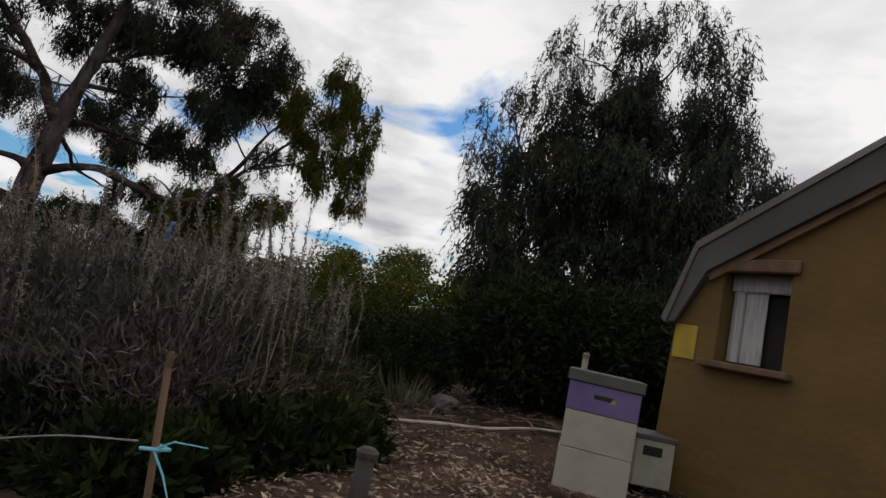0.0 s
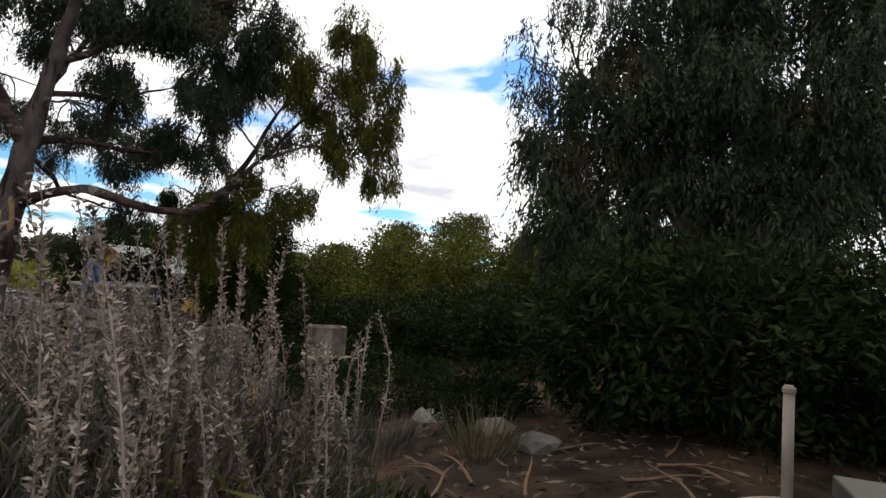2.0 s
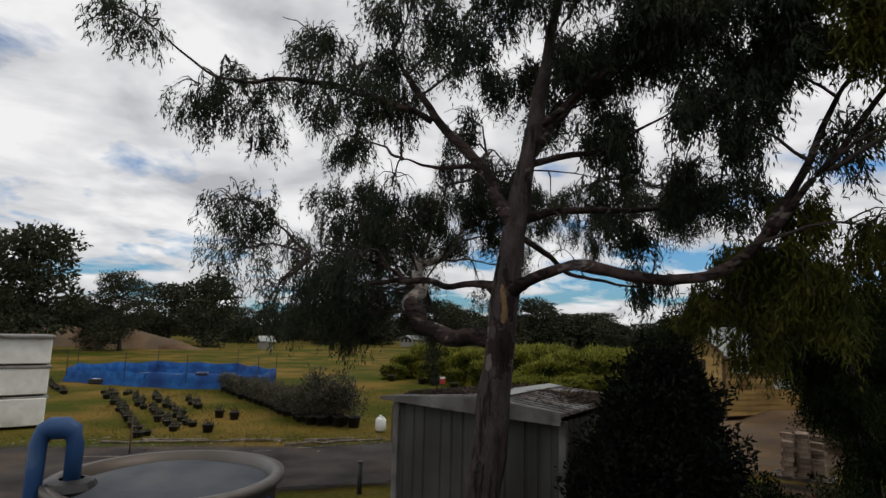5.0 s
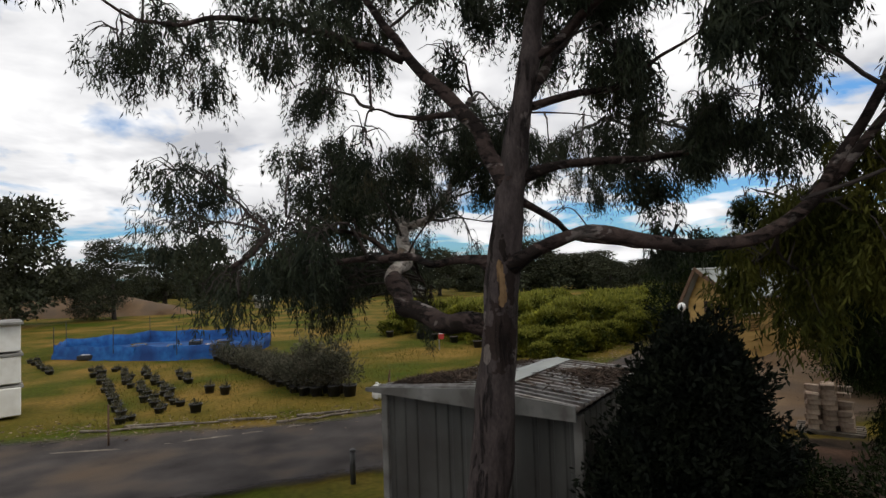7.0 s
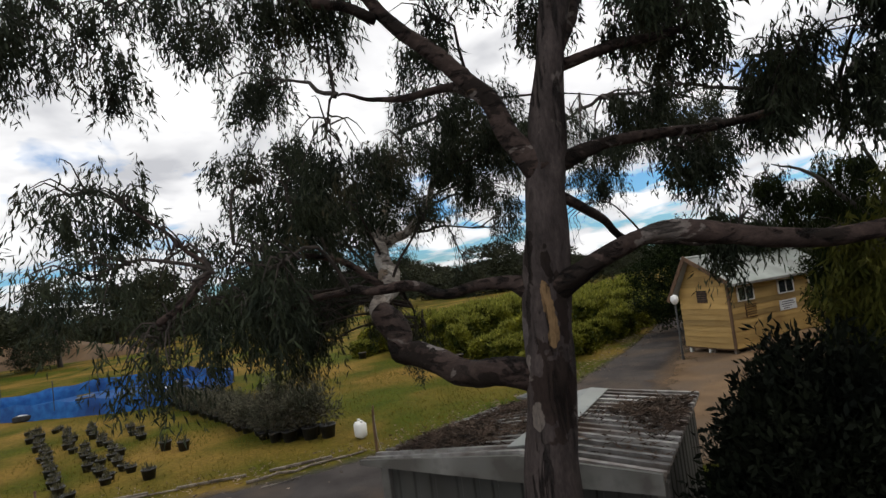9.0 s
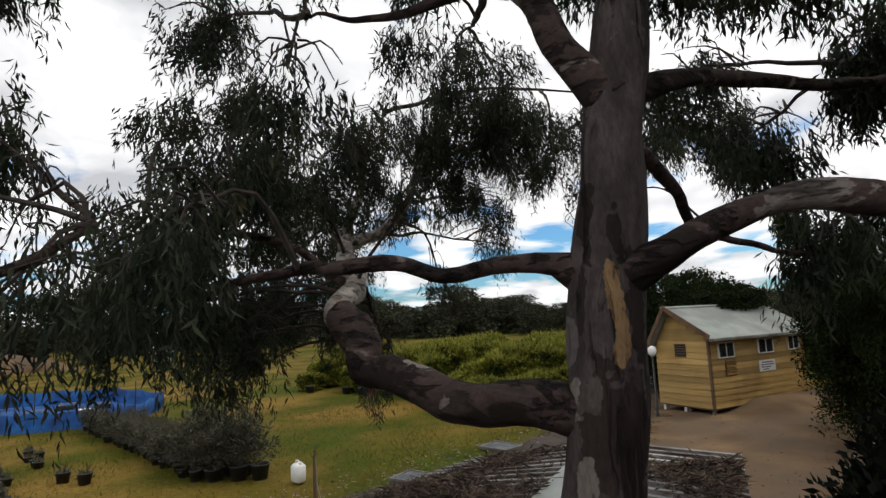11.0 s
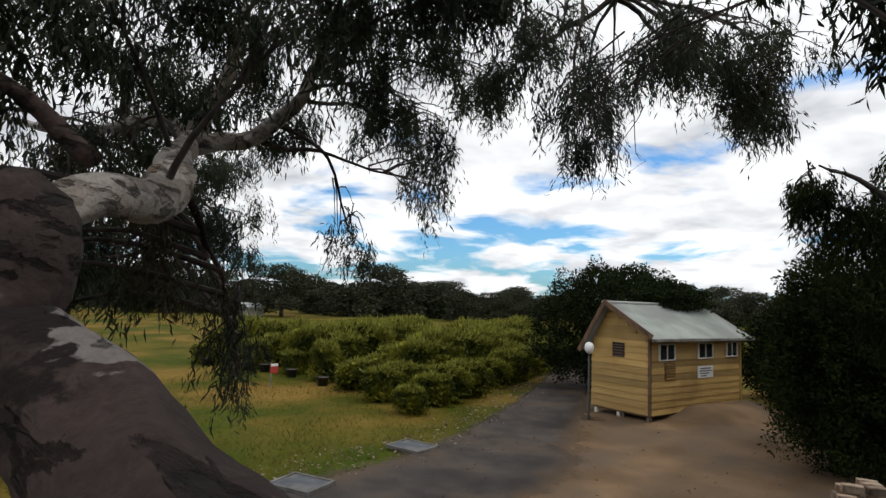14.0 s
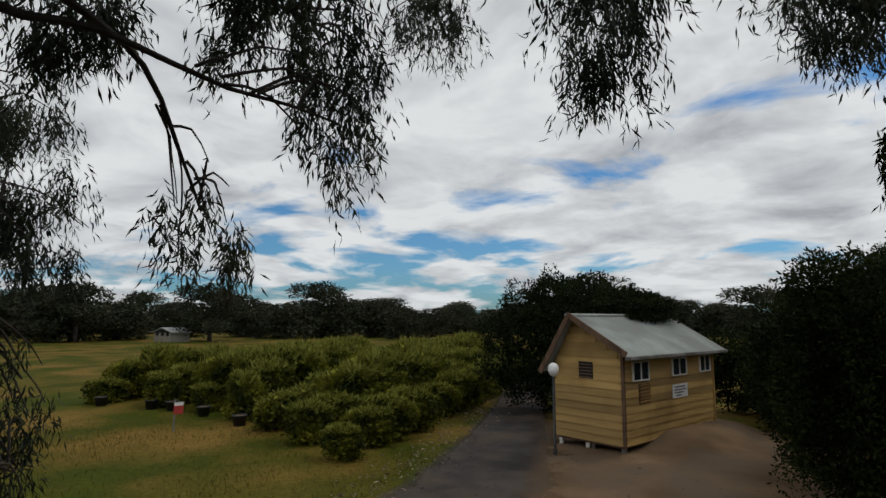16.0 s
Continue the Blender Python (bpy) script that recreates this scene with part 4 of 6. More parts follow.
def forest_tree(name, base, height, spread, label, mat=None, leaves=4000, leaf=0.3, trunk_r=0.2, seed=0, group="", hang=False, low=0.3, bark=None):
    """A tree with tapered trunk, limbs and a crown of lumps."""
    r = random.Random(seed)
    t = thing(name, base, label, "tree", group)
    lean = (r.uniform(-.05, .05) * height, r.uniform(-.05, .05) * height)
    pts, rad = curve_points([(0, 0, -.1), (lean[0] * .4, lean[1] * .4, height * .35), (lean[0], lean[1], height * .8)], [trunk_r, trunk_r * .7, trunk_r * .2], height / 12, height * .01, seed)
    part("trunk", tube(pts, rad, 8, .15, seed), bark or DARK_BARK, t, "", True)
    blobs, limbs = [], []
    for k in range(9):
        a = k * 2.4 + r.random()
        z = height * (low + (0.88 - low) * (k + .5) / 9)
        reach = spread * (0.75 if k < 6 else 0.45) * r.uniform(.5, 1.0)
        c = (lean[0] + math.cos(a) * reach, lean[1] + math.sin(a) * reach, z)
        s = spread * r.uniform(.34, .56)
        blobs.append((c[0], c[1], c[2], s, s, s * r.uniform(.6, .9)))
        if k < 5:
            cp, cr = curve_points([(lean[0] * .4, lean[1] * .4, z * .55), (c[0] * .5, c[1] * .5, z * .85), c], [trunk_r * .45, trunk_r * .3, trunk_r * .1], height / 12)
            limbs.append(tube(cp, cr, 6))
    blobs.append((lean[0], lean[1], height * .86, spread * .5, spread * .5, height * .14))
    for limb in limbs:
        part("limb", limb, bark or DARK_BARK, t, "", True)
    if hang:
        lv = hanging_leaves([(x, y, z, a, c) for x, y, z, a, b, c in blobs], hang, leaf, leaf * .17, leaf * 3.2)
    else:
        lv = bush_leaves(blobs, leaves, leaf, leaf * .55, 0.1, 0.35)
    crown_part(t, (0, 0, 0), lv, mat or FAR_LEAF)
    return t


def shrub(name, at, blobs, label, category, mat, count, leaf, wide, up=0.3, shell=0.3, group="", stems=7, spread=0.7, stem_mat=None):
    """A shrub: several stems and a lumpy crown of leaves."""
    t = thing(name, at, label, category, group)
    r = random.Random(int(abs(at[0] * 31 + at[1] * 17)))
    pieces = []
    for k in range(stems):
        b = blobs[k % len(blobs)]
        tip = (b[0] + r.uniform(-.6, .6) * b[3], b[1] + r.uniform(-.6, .6) * b[4], b[2] + r.uniform(-.1, .5) * b[5])
        s = (b[0] * .5 + r.uniform(-.1, .1), b[1] * .5 + r.uniform(-.1, .1), -0.05)
        pts, rad = curve_points([s, ((s[0] + tip[0]) / 2, (s[1] + tip[1]) / 2, tip[2] * .55), tip], [.035, .025, .008], .2, .04, k)
        pieces.append(tube(pts, rad, 6))
    part("stem", join(*pieces), stem_mat or TWIG, t)
    crown_part(t, (0, 0, 0), bush_leaves(blobs, count, leaf, wide, up, shell, spread), mat, name="foliage")
    return t

# weeping gum beyond the beehive
weep_base = (1.85, 11.0, gz(1.85, 11.0))
weep = thing("weeping_gum_tree", weep_base, "dense dark weeping eucalypt behind the beehive", "tree")
WEEP_TRUNKS = [([(1.85, 11.00, 1.8), (1.82, 11.00, 3.2), (1.71, 11.10, 4.8), (1.64, 11.20, 6.6), (1.78, 11.30, 8)], [.20, .16, .13, .09, .03]), ([(1.99, 10.90, 1.8), (2.13, 10.80, 3.4), (2.41, 10.70, 5), (2.76, 10.50, 6.8)], [.16, .13, .10, .03]), ([(1.78, 11.00, 3), (1.00, 10.70, 4.4), (0.10, 10.40, 5.6), (-0.40, 10.30, 6.3)], [.11, .09, .06, .02])]
w_anchor = []
for n, (pts, rad) in enumerate(WEEP_TRUNKS):
    limb_part("trunk" if n < 2 else "limb", pts, rad, weep_base, weep, DARK_BARK, 12, .2, .15, .06, n * 2.0)
    cp, _ = curve_points(pts, rad, .5)
    w_anchor += [tuple(p) for p in cp[3:]]
WEEP_TOP = [(-0.20, 10.20, 7.2, 0.6, 0.7), (0.20, 10.20, 8.2, 0.7, 0.6), (1.20, 10.30, 8.9, 0.8, 0.6), (2.06, 10.20, 9, 0.8, 0.55), (2.76, 10.00, 8.7, 0.7, 0.6), (3.08, 9.90, 8.1, 0.6, 0.6), (-0.60, 10.10, 6, 0.5, 0.6), (-0.80, 10.10, 4.9, 0.45, 0.6), (3.42, 9.90, 6.6, 0.6, 0.7), (3.29, 10.00, 7.6, 0.5, 0.5), (-1.05, 10.30, 6.3, 0.45, 0.6), (-0.90, 10.30, 7, 0.4, 0.5), (-0.95, 10.20, 5.4, 0.4, 0.6)]
WEEP_A = [(-0.30, 10.30, 5.2, .9, 1.0), (-0.40, 10.40, 4.2, .7, .8), (0.20, 10.50, 6.4, .9, .9), (1.00, 10.60, 7.4, 1.0, .9), (0.70, 10.60, 5.4, 1.1, 1.1), (0.50, 10.80, 4.2, .9, .9), (1.71, 10.80, 8.1, .8, .7), (1.64, 10.60, 6.4, 1.2, 1.1), (1.50, 10.80, 4.6, 1.1, 1.1)]
WEEP_B = [(2.34, 10.60, 7.4, 1.0, 0.8), (2.90, 10.30, 7.6, 0.8, 0.7), (2.48, 10.50, 5.8, 1.2, 1.1), (3.18, 10.20, 6.2, 1.0, 1.0), (3.01, 10.20, 4.8, 1.0, 1.0), (2.48, 10.70, 4.4, 1.1, 0.9), (3.22, 10.00, 7, 0.6, 0.6), (3.57, 10.40, 5.6, 0.9, 1.0), (2.06, 11.00, 3.4, 0.9, 0.7)]
tagged(part("branchlet", twig_net([(x - weep_base[0], y - weep_base[1], z - weep_base[2], a, b) for x, y, z, a, b in WEEP_TOP + WEEP_A + WEEP_B], local(w_anchor, weep_base)), TWIG, weep), kind="stuff")
crown_part(weep, weep_base, hanging_leaves(WEEP_A, 2400, 0.12, 0.024, .45), GUM_LEAF, "hanging narrow leaves")
crown_part(weep, weep_base, hanging_leaves(WEEP_TOP, 1300, 0.12, 0.022, .45), GUM_LEAF, "hanging narrow leaves, thinner at the crown's edge")
crown_part(weep, weep_base, hanging_leaves(WEEP_B, 1700, 0.12, 0.024, .45), GUM_LEAF, "hanging narrow leaves")

# dark shrubs round the garden
shrub("broadleaf_shrub", (1.0, 8.0, gz(1.0, 8.0)), [(-.9, -.1, .75, .9, .9, .85), (0.2, -.3, .8, 1.1, 1.0, .9), (1.4, -.2, .8, 1.1, 1.0, .85), (2.6, 0.0, .9, 1.1, 1.0, .9), (-.2, .4, .95, 1.1, .9, .75), (3.6, -.6, 1.0, 1.1, 1.0, 1.0)], "dark broad-leaved shrub hedge under the weeping gum", "shrub", DARK_LEAF, 44000, .13, .034, -0.1, .35, stems=14)
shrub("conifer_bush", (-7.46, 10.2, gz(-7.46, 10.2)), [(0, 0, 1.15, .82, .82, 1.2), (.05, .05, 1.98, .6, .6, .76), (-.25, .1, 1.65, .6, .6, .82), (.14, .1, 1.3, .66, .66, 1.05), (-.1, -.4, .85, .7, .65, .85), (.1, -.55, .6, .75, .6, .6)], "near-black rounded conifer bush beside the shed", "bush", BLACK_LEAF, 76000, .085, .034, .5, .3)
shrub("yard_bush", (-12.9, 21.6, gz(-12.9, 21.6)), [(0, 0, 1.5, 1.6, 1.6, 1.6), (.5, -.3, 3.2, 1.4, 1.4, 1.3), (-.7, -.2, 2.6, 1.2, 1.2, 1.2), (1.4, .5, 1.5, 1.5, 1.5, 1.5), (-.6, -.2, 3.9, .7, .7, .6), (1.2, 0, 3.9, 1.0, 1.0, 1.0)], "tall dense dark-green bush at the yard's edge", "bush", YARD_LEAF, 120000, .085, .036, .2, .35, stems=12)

# the grey flowering bush that the camera skims
bush_at = (-1.95, 3.85, gz(-1.95, 3.85))
grey = shrub("flowering_bush", bush_at, [(0, 0, .58, .85, .85, .58), (.35, .25, .50, .7, .7, .55), (-.7, -.4, .62, .8, .8, .58), (-.7, .9, .5, .8, .7, .45), (-1.6, .0, .6, .9, .9, .6), (0.1, -.7, .5, .7, .6, .5), (-1.2, .45, .65, .75, .7, .5), (-.5, .95, .68, .75, .5, .58)], "grey-green bush with faded purple flower spikes", "bush", GREY_LEAF, 80000, .085, .010, .7, .3, stems=16, spread=.6, stem_mat=DRY_STALK)
crown_part(grey, (0, 0, 0), bush_leaves([(0, 0, .45, .95, .95, .5), (-.9, .1, .45, .9, .9, .45), (.4, .4, .35, .7, .7, .4), (-1.5, .1, .45, .8, .8, .45)], 22000, .13, .013, .6, .35), OLIVE_LEAF, "longer green leaves low in the bush", "foliage")
r = random.Random(5)
spikes = []
fb, fw = [], []
for k in range(300):
    a, q = r.random() * 6.28, r.random() ** .55
    x, y = -0.55 + math.cos(a) * 1.5 * q, .05 + math.sin(a) * 1.05 * q
    h = .98 + r.random() * .34 - .30 * q
    tip = min(h + r.uniform(.15, .5), 1.46 if x < -.4 else 1.3)
    tall = k % 4 == 0
    if tall:
        x, y = r.uniform(-.95, .75), r.uniform(-.85, 1.2)
        h, tip = 1.1, r.uniform(1.4, 1.8) - .12 * max(0, x) - .2 * max(0, y)
    pts, rad = curve_points([(x, y, h - .5), (x + r.uniform(-.06, .06), y + r.uniform(-.06, .06), h), (x + r.uniform(-.12, .12), y + r.uniform(-.12, .12), tip)], [.003, .0035, .0015], .03, .006, k)
    spikes.append(tube(pts, rad, 4, caps=False))
    # whorls of faded florets up the stalk
    for p in pts[len(pts) // 3:]:
        for j in range(7):
            reach = r.uniform(0, .012) if tall else 0
            fb.append((p.x + reach * math.cos(j * 2.4), p.y + reach * math.sin(j * 2.4), p.z + r.uniform(-.03, .03)))
            fw.append((r.gauss(0, 1), r.gauss(0, 1), .7 + r.gauss(0, .3)))
child("floret", leaf_mesh("floret", np.array(fb), np.array(fw), rng.uniform(.014, .032, len(fb)), rng.uniform(.006, .012, len(fb)), DRY_STALK), grey, "faded mauve-brown florets")
part("flower_spike", join(*spikes), DRY_STALK, grey, "dry upright flower spikes", True)


def tuft(name, at, radius, height, count, label, mat, group=""):
    """A tuft of strap leaves that arch outward."""
    t = thing(name, at, label, "plant", group)
    a = rng.uniform(0, 6.283, count)
    q = rng.uniform(0, 1, count) ** .5 * radius * .5
    base = np.stack([np.cos(a) * q, np.sin(a) * q, np.zeros(count)], 1)
    way = np.stack([np.cos(a) * rng.uniform(.1, .9, count), np.sin(a) * rng.uniform(.1, .9, count), np.ones(count)], 1)
    child("leaf", leaf_mesh("leaf", base, way, height * rng.uniform(.5, 1.1, count), np.full(count, .014), mat), t)
    return t


k = 0
for x, y in [(-2.6, 6.4), (-3.0, 7.0), (-2.0, 7.4), (-3.6, 8.0), (-2.8, 8.6), (-4.2, 8.6), (-4.6, 7.6), (-3.4, 6.4), (-5.2, 8.9), (-5.8, 9.8), (-4.8, 9.8), (-1.0, 6.9), (-6.4, 9.0)]:
    tuft("strap_leaf_plant", (x, y, gz(x, y)), .5, .5, 130, "dull strappy garden plant with straw-coloured blades", STRAW if k % 2 else GREY_LEAF, "strap-leaf plants on the bank")
    k += 1
for x, y, s in [(-.85, 3.35, .3), (-1.15, 3.0, .34), (-1.35, 3.9, .4), (-1.3, 2.3, .3), (-2.1, 2.9, .5), (-1.15, 4.7, .35), (-1.3, 8.6, .7), (-2.6, 10.6, .8), (-4.4, 11.6, .7), (-7.0, 8.3, .35), (-5.6, 8.2, .5), (-6.6, 12.2, .8), (-3.4, 9.6, .6), (-9.0, 13.2, .8), (-7.7, 13.7, .9), (-6.3, 13.2, .5), (-5.4, 14.4, .5), (-4.4, 14.2, .8), (-4.4, 16.4, 1.0), (-9.6, 12.6, .7), (-5.6, 12.0, .6), (-7.0, 17.8, .9), (-5.4, 18.0, 1.0), (-8.8, 17.6, .8), (-10.4, 12.2, .6)]:
    shrub("low_garden_shrub", (x, y, gz(x, y)), [(0, 0, .35 * s, .9 * s, .8 * s, .6 * s), (.4 * s, .2, .3 * s, .6 * s, .7 * s, .5 * s)], "low dark garden shrub on the bank", "shrub", DARK_LEAF, 3200, .09, .03, .4, .25, "low shrubs on the bank", 5)

# orchard row and thicket beyond the garden
r = random.Random(11)
for k, (x, y, h, s) in enumerate([(-13.5, 24, 3.8, 2.0), (-10.5, 25, 4.2, 2.2), (-7.6, 24, 4.6, 2.2), (-4.8, 23, 4.2, 2.1), (-2.2, 22, 4.0, 2.1), (0.6, 21, 4.4, 2.2), (3.4, 20, 4.6, 2.3), (6.4, 20, 4.8, 2.4), (-6.0, 29, 6.0, 2.6), (-1.5, 28, 5.2, 2.5), (-10, 31, 6.0, 2.8), (9.5, 18, 5.0, 2.5), (4, 27, 6, 2.8)]):
    forest_tree("orchard_tree", (x, y, gz(x, y)), h, s, "leafy green orchard tree in a dense row", GREEN_LEAF, 5200, .15, .11, k + 40, "orchard trees", low=.18)
for x, y, s in [(-8.6, 20.5, 1.2), (-6.2, 20.2, 1.3), (-3.6, 19.0, 1.4), (-1.2, 17.6, 1.3), (1.2, 16.4, 1.4), (-4.4, 16.6, 1.0), (-1.6, 14.2, 1.0), (-2.8, 20.5, 1.3)]:
    shrub("thicket_bush", (x, y, gz(x, y)), [(0, 0, .7 * s, 1.0 * s, .9 * s, .8 * s), (.5 * s, .3, 1.1 * s, .8 * s, .8 * s, .6 * s), (-.6 * s, -.2, .9 * s, .7 * s, .8 * s, .6 * s)], "dense green thicket bush", "bush", DARK_LEAF, 5000, .14, .06, .2, .3, "thicket bushes")

# vine rows on the flat
vine = shrub("vine_bush", (-22.8, 17.0, 0.0), [(0, 0, .75, .8, .7, .7), (.5, .2, 1.0, .55, .5, .5), (-.5, -.1, .9, .6, .55, .55), (0, .3, .4, .9, .6, .4)], "bushy green vine in a row on the flat", "vine", VINE_LEAF, 3000, .14, .11, .2, .35, "vine rows", 5)
crown_part(vine, (0, 0, 0), bush_leaves([(0, 0, 1.40, .55, .5, .16), (-.4, .1, 1.25, .5, .4, .16), (.55, .2, 1.38, .4, .35, .14)], 420, .24, .06, 1.1, .3), VINE_SHOOT, "pale upright new growth", "new_growth")
row_way = Vector((-0.467, 0.884))
ROW_ENDS = [(-22.9, 17.0), (-25.2, 17.3), (-27.5, 17.6), (-30.0, 17.4), (-32.4, 16.8), (-34.8, 16.0), (-37.3, 14.4)]
r = random.Random(2)
for row in range(7):
    for n in range(17 if row < 5 else 12):
        p = Vector(ROW_ENDS[row]) + row_way * (n * 1.35 + r.uniform(-.15, .15))
        if row == 0 and n == 0:
            continue
        s = r.uniform(.85, 1.3) * (0.75 if n == 0 else 1.0) * (0.72 if row == 0 else 1.05)
        o = copy_thing(vine, pose(p.x, p.y, 0, 0, 0, r.uniform(0, 360)))
        o.scale = (s * r.uniform(.9, 1.2), s * r.uniform(.85, 1.1), s * r.uniform(.8, 1.2))
# the row's first bush is small, like the one that stands alone before it
vine.scale = (.6, .6, .55)

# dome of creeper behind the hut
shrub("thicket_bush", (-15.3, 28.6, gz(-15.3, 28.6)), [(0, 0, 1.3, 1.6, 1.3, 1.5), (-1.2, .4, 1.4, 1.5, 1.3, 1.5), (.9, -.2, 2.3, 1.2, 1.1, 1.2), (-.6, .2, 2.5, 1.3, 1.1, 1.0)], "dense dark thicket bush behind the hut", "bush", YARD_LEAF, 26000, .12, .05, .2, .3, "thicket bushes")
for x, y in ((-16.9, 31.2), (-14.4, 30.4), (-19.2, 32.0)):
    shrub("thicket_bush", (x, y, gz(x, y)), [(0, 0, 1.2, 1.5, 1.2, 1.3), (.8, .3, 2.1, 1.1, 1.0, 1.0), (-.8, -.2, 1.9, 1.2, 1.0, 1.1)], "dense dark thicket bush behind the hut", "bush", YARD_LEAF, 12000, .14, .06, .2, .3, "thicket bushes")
dome = shrub("creeper_dome", (-23.4, 27.2, 0), [(-.2, 0, 2.5, 2.4, 2.2, 2.4), (-1.2, -1.2, 2.5, 1.6, 1.6, 2.0), (1.8, -.6, 3.0, 1.8, 1.6, 1.8), (3.0, -1.0, 3.6, 1.2, 1.2, .95), (.5, 0, 3.6, 2.2, 2.0, 1.4), (2.0, .4, 1.6, 1.9, 1.8, 1.5)], "broad dome of dark creeper leaning on the hut roof", "bush", DARK_LEAF, 70000, .12, .06, .2, .72, stems=10)
crown_part(dome, (0, 0, 0), bush_leaves([(3.9, -1.4, 3.75, .75, 1.5, .62), (4.15, -2.0, 3.7, .45, .9, .4), (3.2, -1.6, 3.7, .9, 1.2, .6)], 15000, .10, .05, .1, .5), DARK_LEAF, "creeper spilling over the roof ridge", "overhang")

# distant tree belts
r = random.Random(21)
far_kinds = [forest_tree("distant_tree", (-70, -16 + 0, 0), 13, 5.5, "dark distant eucalypt on the skyline", FAR_LEAF, 7500, .5, .35, 3, "skyline trees", low=.15), forest_tree("distant_tree", (-90, 0, 0), 10, 5.0, "dark distant eucalypt on the skyline", FAR_LEAF, 6000, .5, .35, 8, "skyline trees", low=.08), forest_tree("distant_tree", (-110, 20, 0), 8, 4.6, "dark distant eucalypt on the skyline", FAR_LEAF, 5600, .5, .3, 15, "skyline trees", low=.03)]
for k in range(230):
    a = radians(-25 + 205 * k / 230 + r.uniform(-.7, .7))
    d = r.uniform(95, 170)
    x, y = -8 - math.sin(a) * d, 8 + math.cos(a) * d
    s = r.uniform(.4, .78)
    o = copy_thing(far_kinds[k % 3], pose(x, y, 0, 0, 0, r.uniform(0, 360)))
    o.scale = (s * 1.6, s * 1.6, s)
near_kind = forest_tree("distant_tree", (-66, -20, 0), 12, 5.2, "dark spreading eucalypt beyond the track", FAR_LEAF, 22000, .26, .35, 5, "skyline trees", low=.12)
for x, y, s in [(-74, -8, .75), (-2.5, 78, 1.15), (-6, 82, .9), (-62, -30, 1.1), (20, 60, 1.1), (30, 40, 1.2), (12, 40, .8), (-12, 60, .85), (-20, 66, .8)]:
    o = copy_thing(near_kind, pose(x, y, 0, 0, 0, x * 7))
    o.scale = (s, s, s)

# a drooping gum at the edge of the yard
yg_base = (-9.5, 16.9, gz(-9.5, 16.9))
yard_gum = thing("yard_gum_tree", yg_base, "drooping dark gum at the edge of the dirt yard", "tree")
YG_LIMBS = [([(-9.5, 16.9, .2), (-9.55, 16.8, 1.6), (-9.7, 16.6, 3.0), (-9.9, 16.3, 4.4), (-10.1, 16.1, 5.3)], [.14, .11, .09, .06, .02]), ([(-9.7, 16.6, 3.0), (-10.1, 16.1, 4.0), (-10.6, 15.6, 4.9), (-11.0, 15.2, 5.2)], [.06, .05, .035, .012])]
yg_anchor = []
for n, (pts, rad) in enumerate(YG_LIMBS):
    limb_part("trunk" if n == 0 else "limb", pts, rad, yg_base, yard_gum, DARK_BARK, 10, .2, .15, .05, n * 3.0)
    yg_anchor += [tuple(p) for p in curve_points(pts, rad, .4)[0][3:]]
YG_CLUMPS = [(-11.0, 15.1, 4.9, .5, .45), (-10.7, 15.5, 4.4, .55, .5), (-10.2, 15.3, 3.7, .5, .6), (-10.3, 16.1, 4.9, .6, .5), (-9.8, 15.9, 4.3, .6, .6), (-9.8, 15.6, 3.2, .55, .6), (-9.5, 16.3, 2.3, .7, .7), (-10.3, 16.6, 2.8, .6, .6), (-9.3, 16.2, 3.6, .6, .6), (-9.2, 16.8, 1.2, .7, .7)]
tagged(part("branchlet", twig_net([(x - yg_base[0], y - yg_base[1], z - yg_base[2], a, b) for x, y, z, a, b in YG_CLUMPS], local(yg_anchor, yg_base)), TWIG, yard_gum), kind="stuff")
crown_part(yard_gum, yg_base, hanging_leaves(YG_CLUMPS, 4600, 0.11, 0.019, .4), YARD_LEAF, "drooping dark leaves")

# ---- the hut ----
HX, HY, HW, HL = -17.94, 21.93, 2.06, 4.91   # near corner, gable width, length
hut = thing("weatherboard_hut", (HX, HY, 0.03), "tan weatherboard hut on stumps with a pale tin roof", "house")


def prism(poly, axis, depth):
    """Extrude a polygon given in (a, z) along axis 'x' or 'y' by depth."""
    n = len(poly)
    if axis == "y":
        v = [(a, 0, z) for a, z in poly] + [(a, depth, z) for a, z in poly]
    else:
        v = [(0, a, z) for a, z in poly] + [(depth, a, z) for a, z in poly]
    f = [tuple(range(n)), tuple(range(2 * n - 1, n - 1, -1))] + [(i, i + n, (i + 1) % n + n, (i + 1) % n) for i in range(n)]
    return v, f


z0, z1, zr, zl, xr = 0.42, 2.62, 3.50, 2.36, -1.39
part("wall", moved(prism([(0, z0), (0, z1), (xr, zr), (-HW, zl), (-HW, z0)], "y", .09), Matrix.Translation((0, 0.015, 0))), BOARD, hut)
part("wall", moved(prism([(0, z0), (HL, z0), (HL, z1), (0, z1)], "x", .09), Matrix.Translation((-.105, 0, 0))), BOARD, hut)
part("wall", moved(prism([(0, z0), (HL, z0), (HL, zl), (0, zl)], "x", .09), Matrix.Translation((-HW, 0, 0))), BOARD, hut)
part("wall", moved(prism([(0, z0), (0, z1), (xr, zr), (-HW, zl), (-HW, z0)], "y", .09), Matrix.Translation((0, HL - .1, 0))), BOARD, hut)
part("floor", box(HW - .1, HL - .1, .12, (-HW / 2, HL / 2, z0 - .06)), WOOD_BROWN, hut)
# lapped boards
BH = 0.19


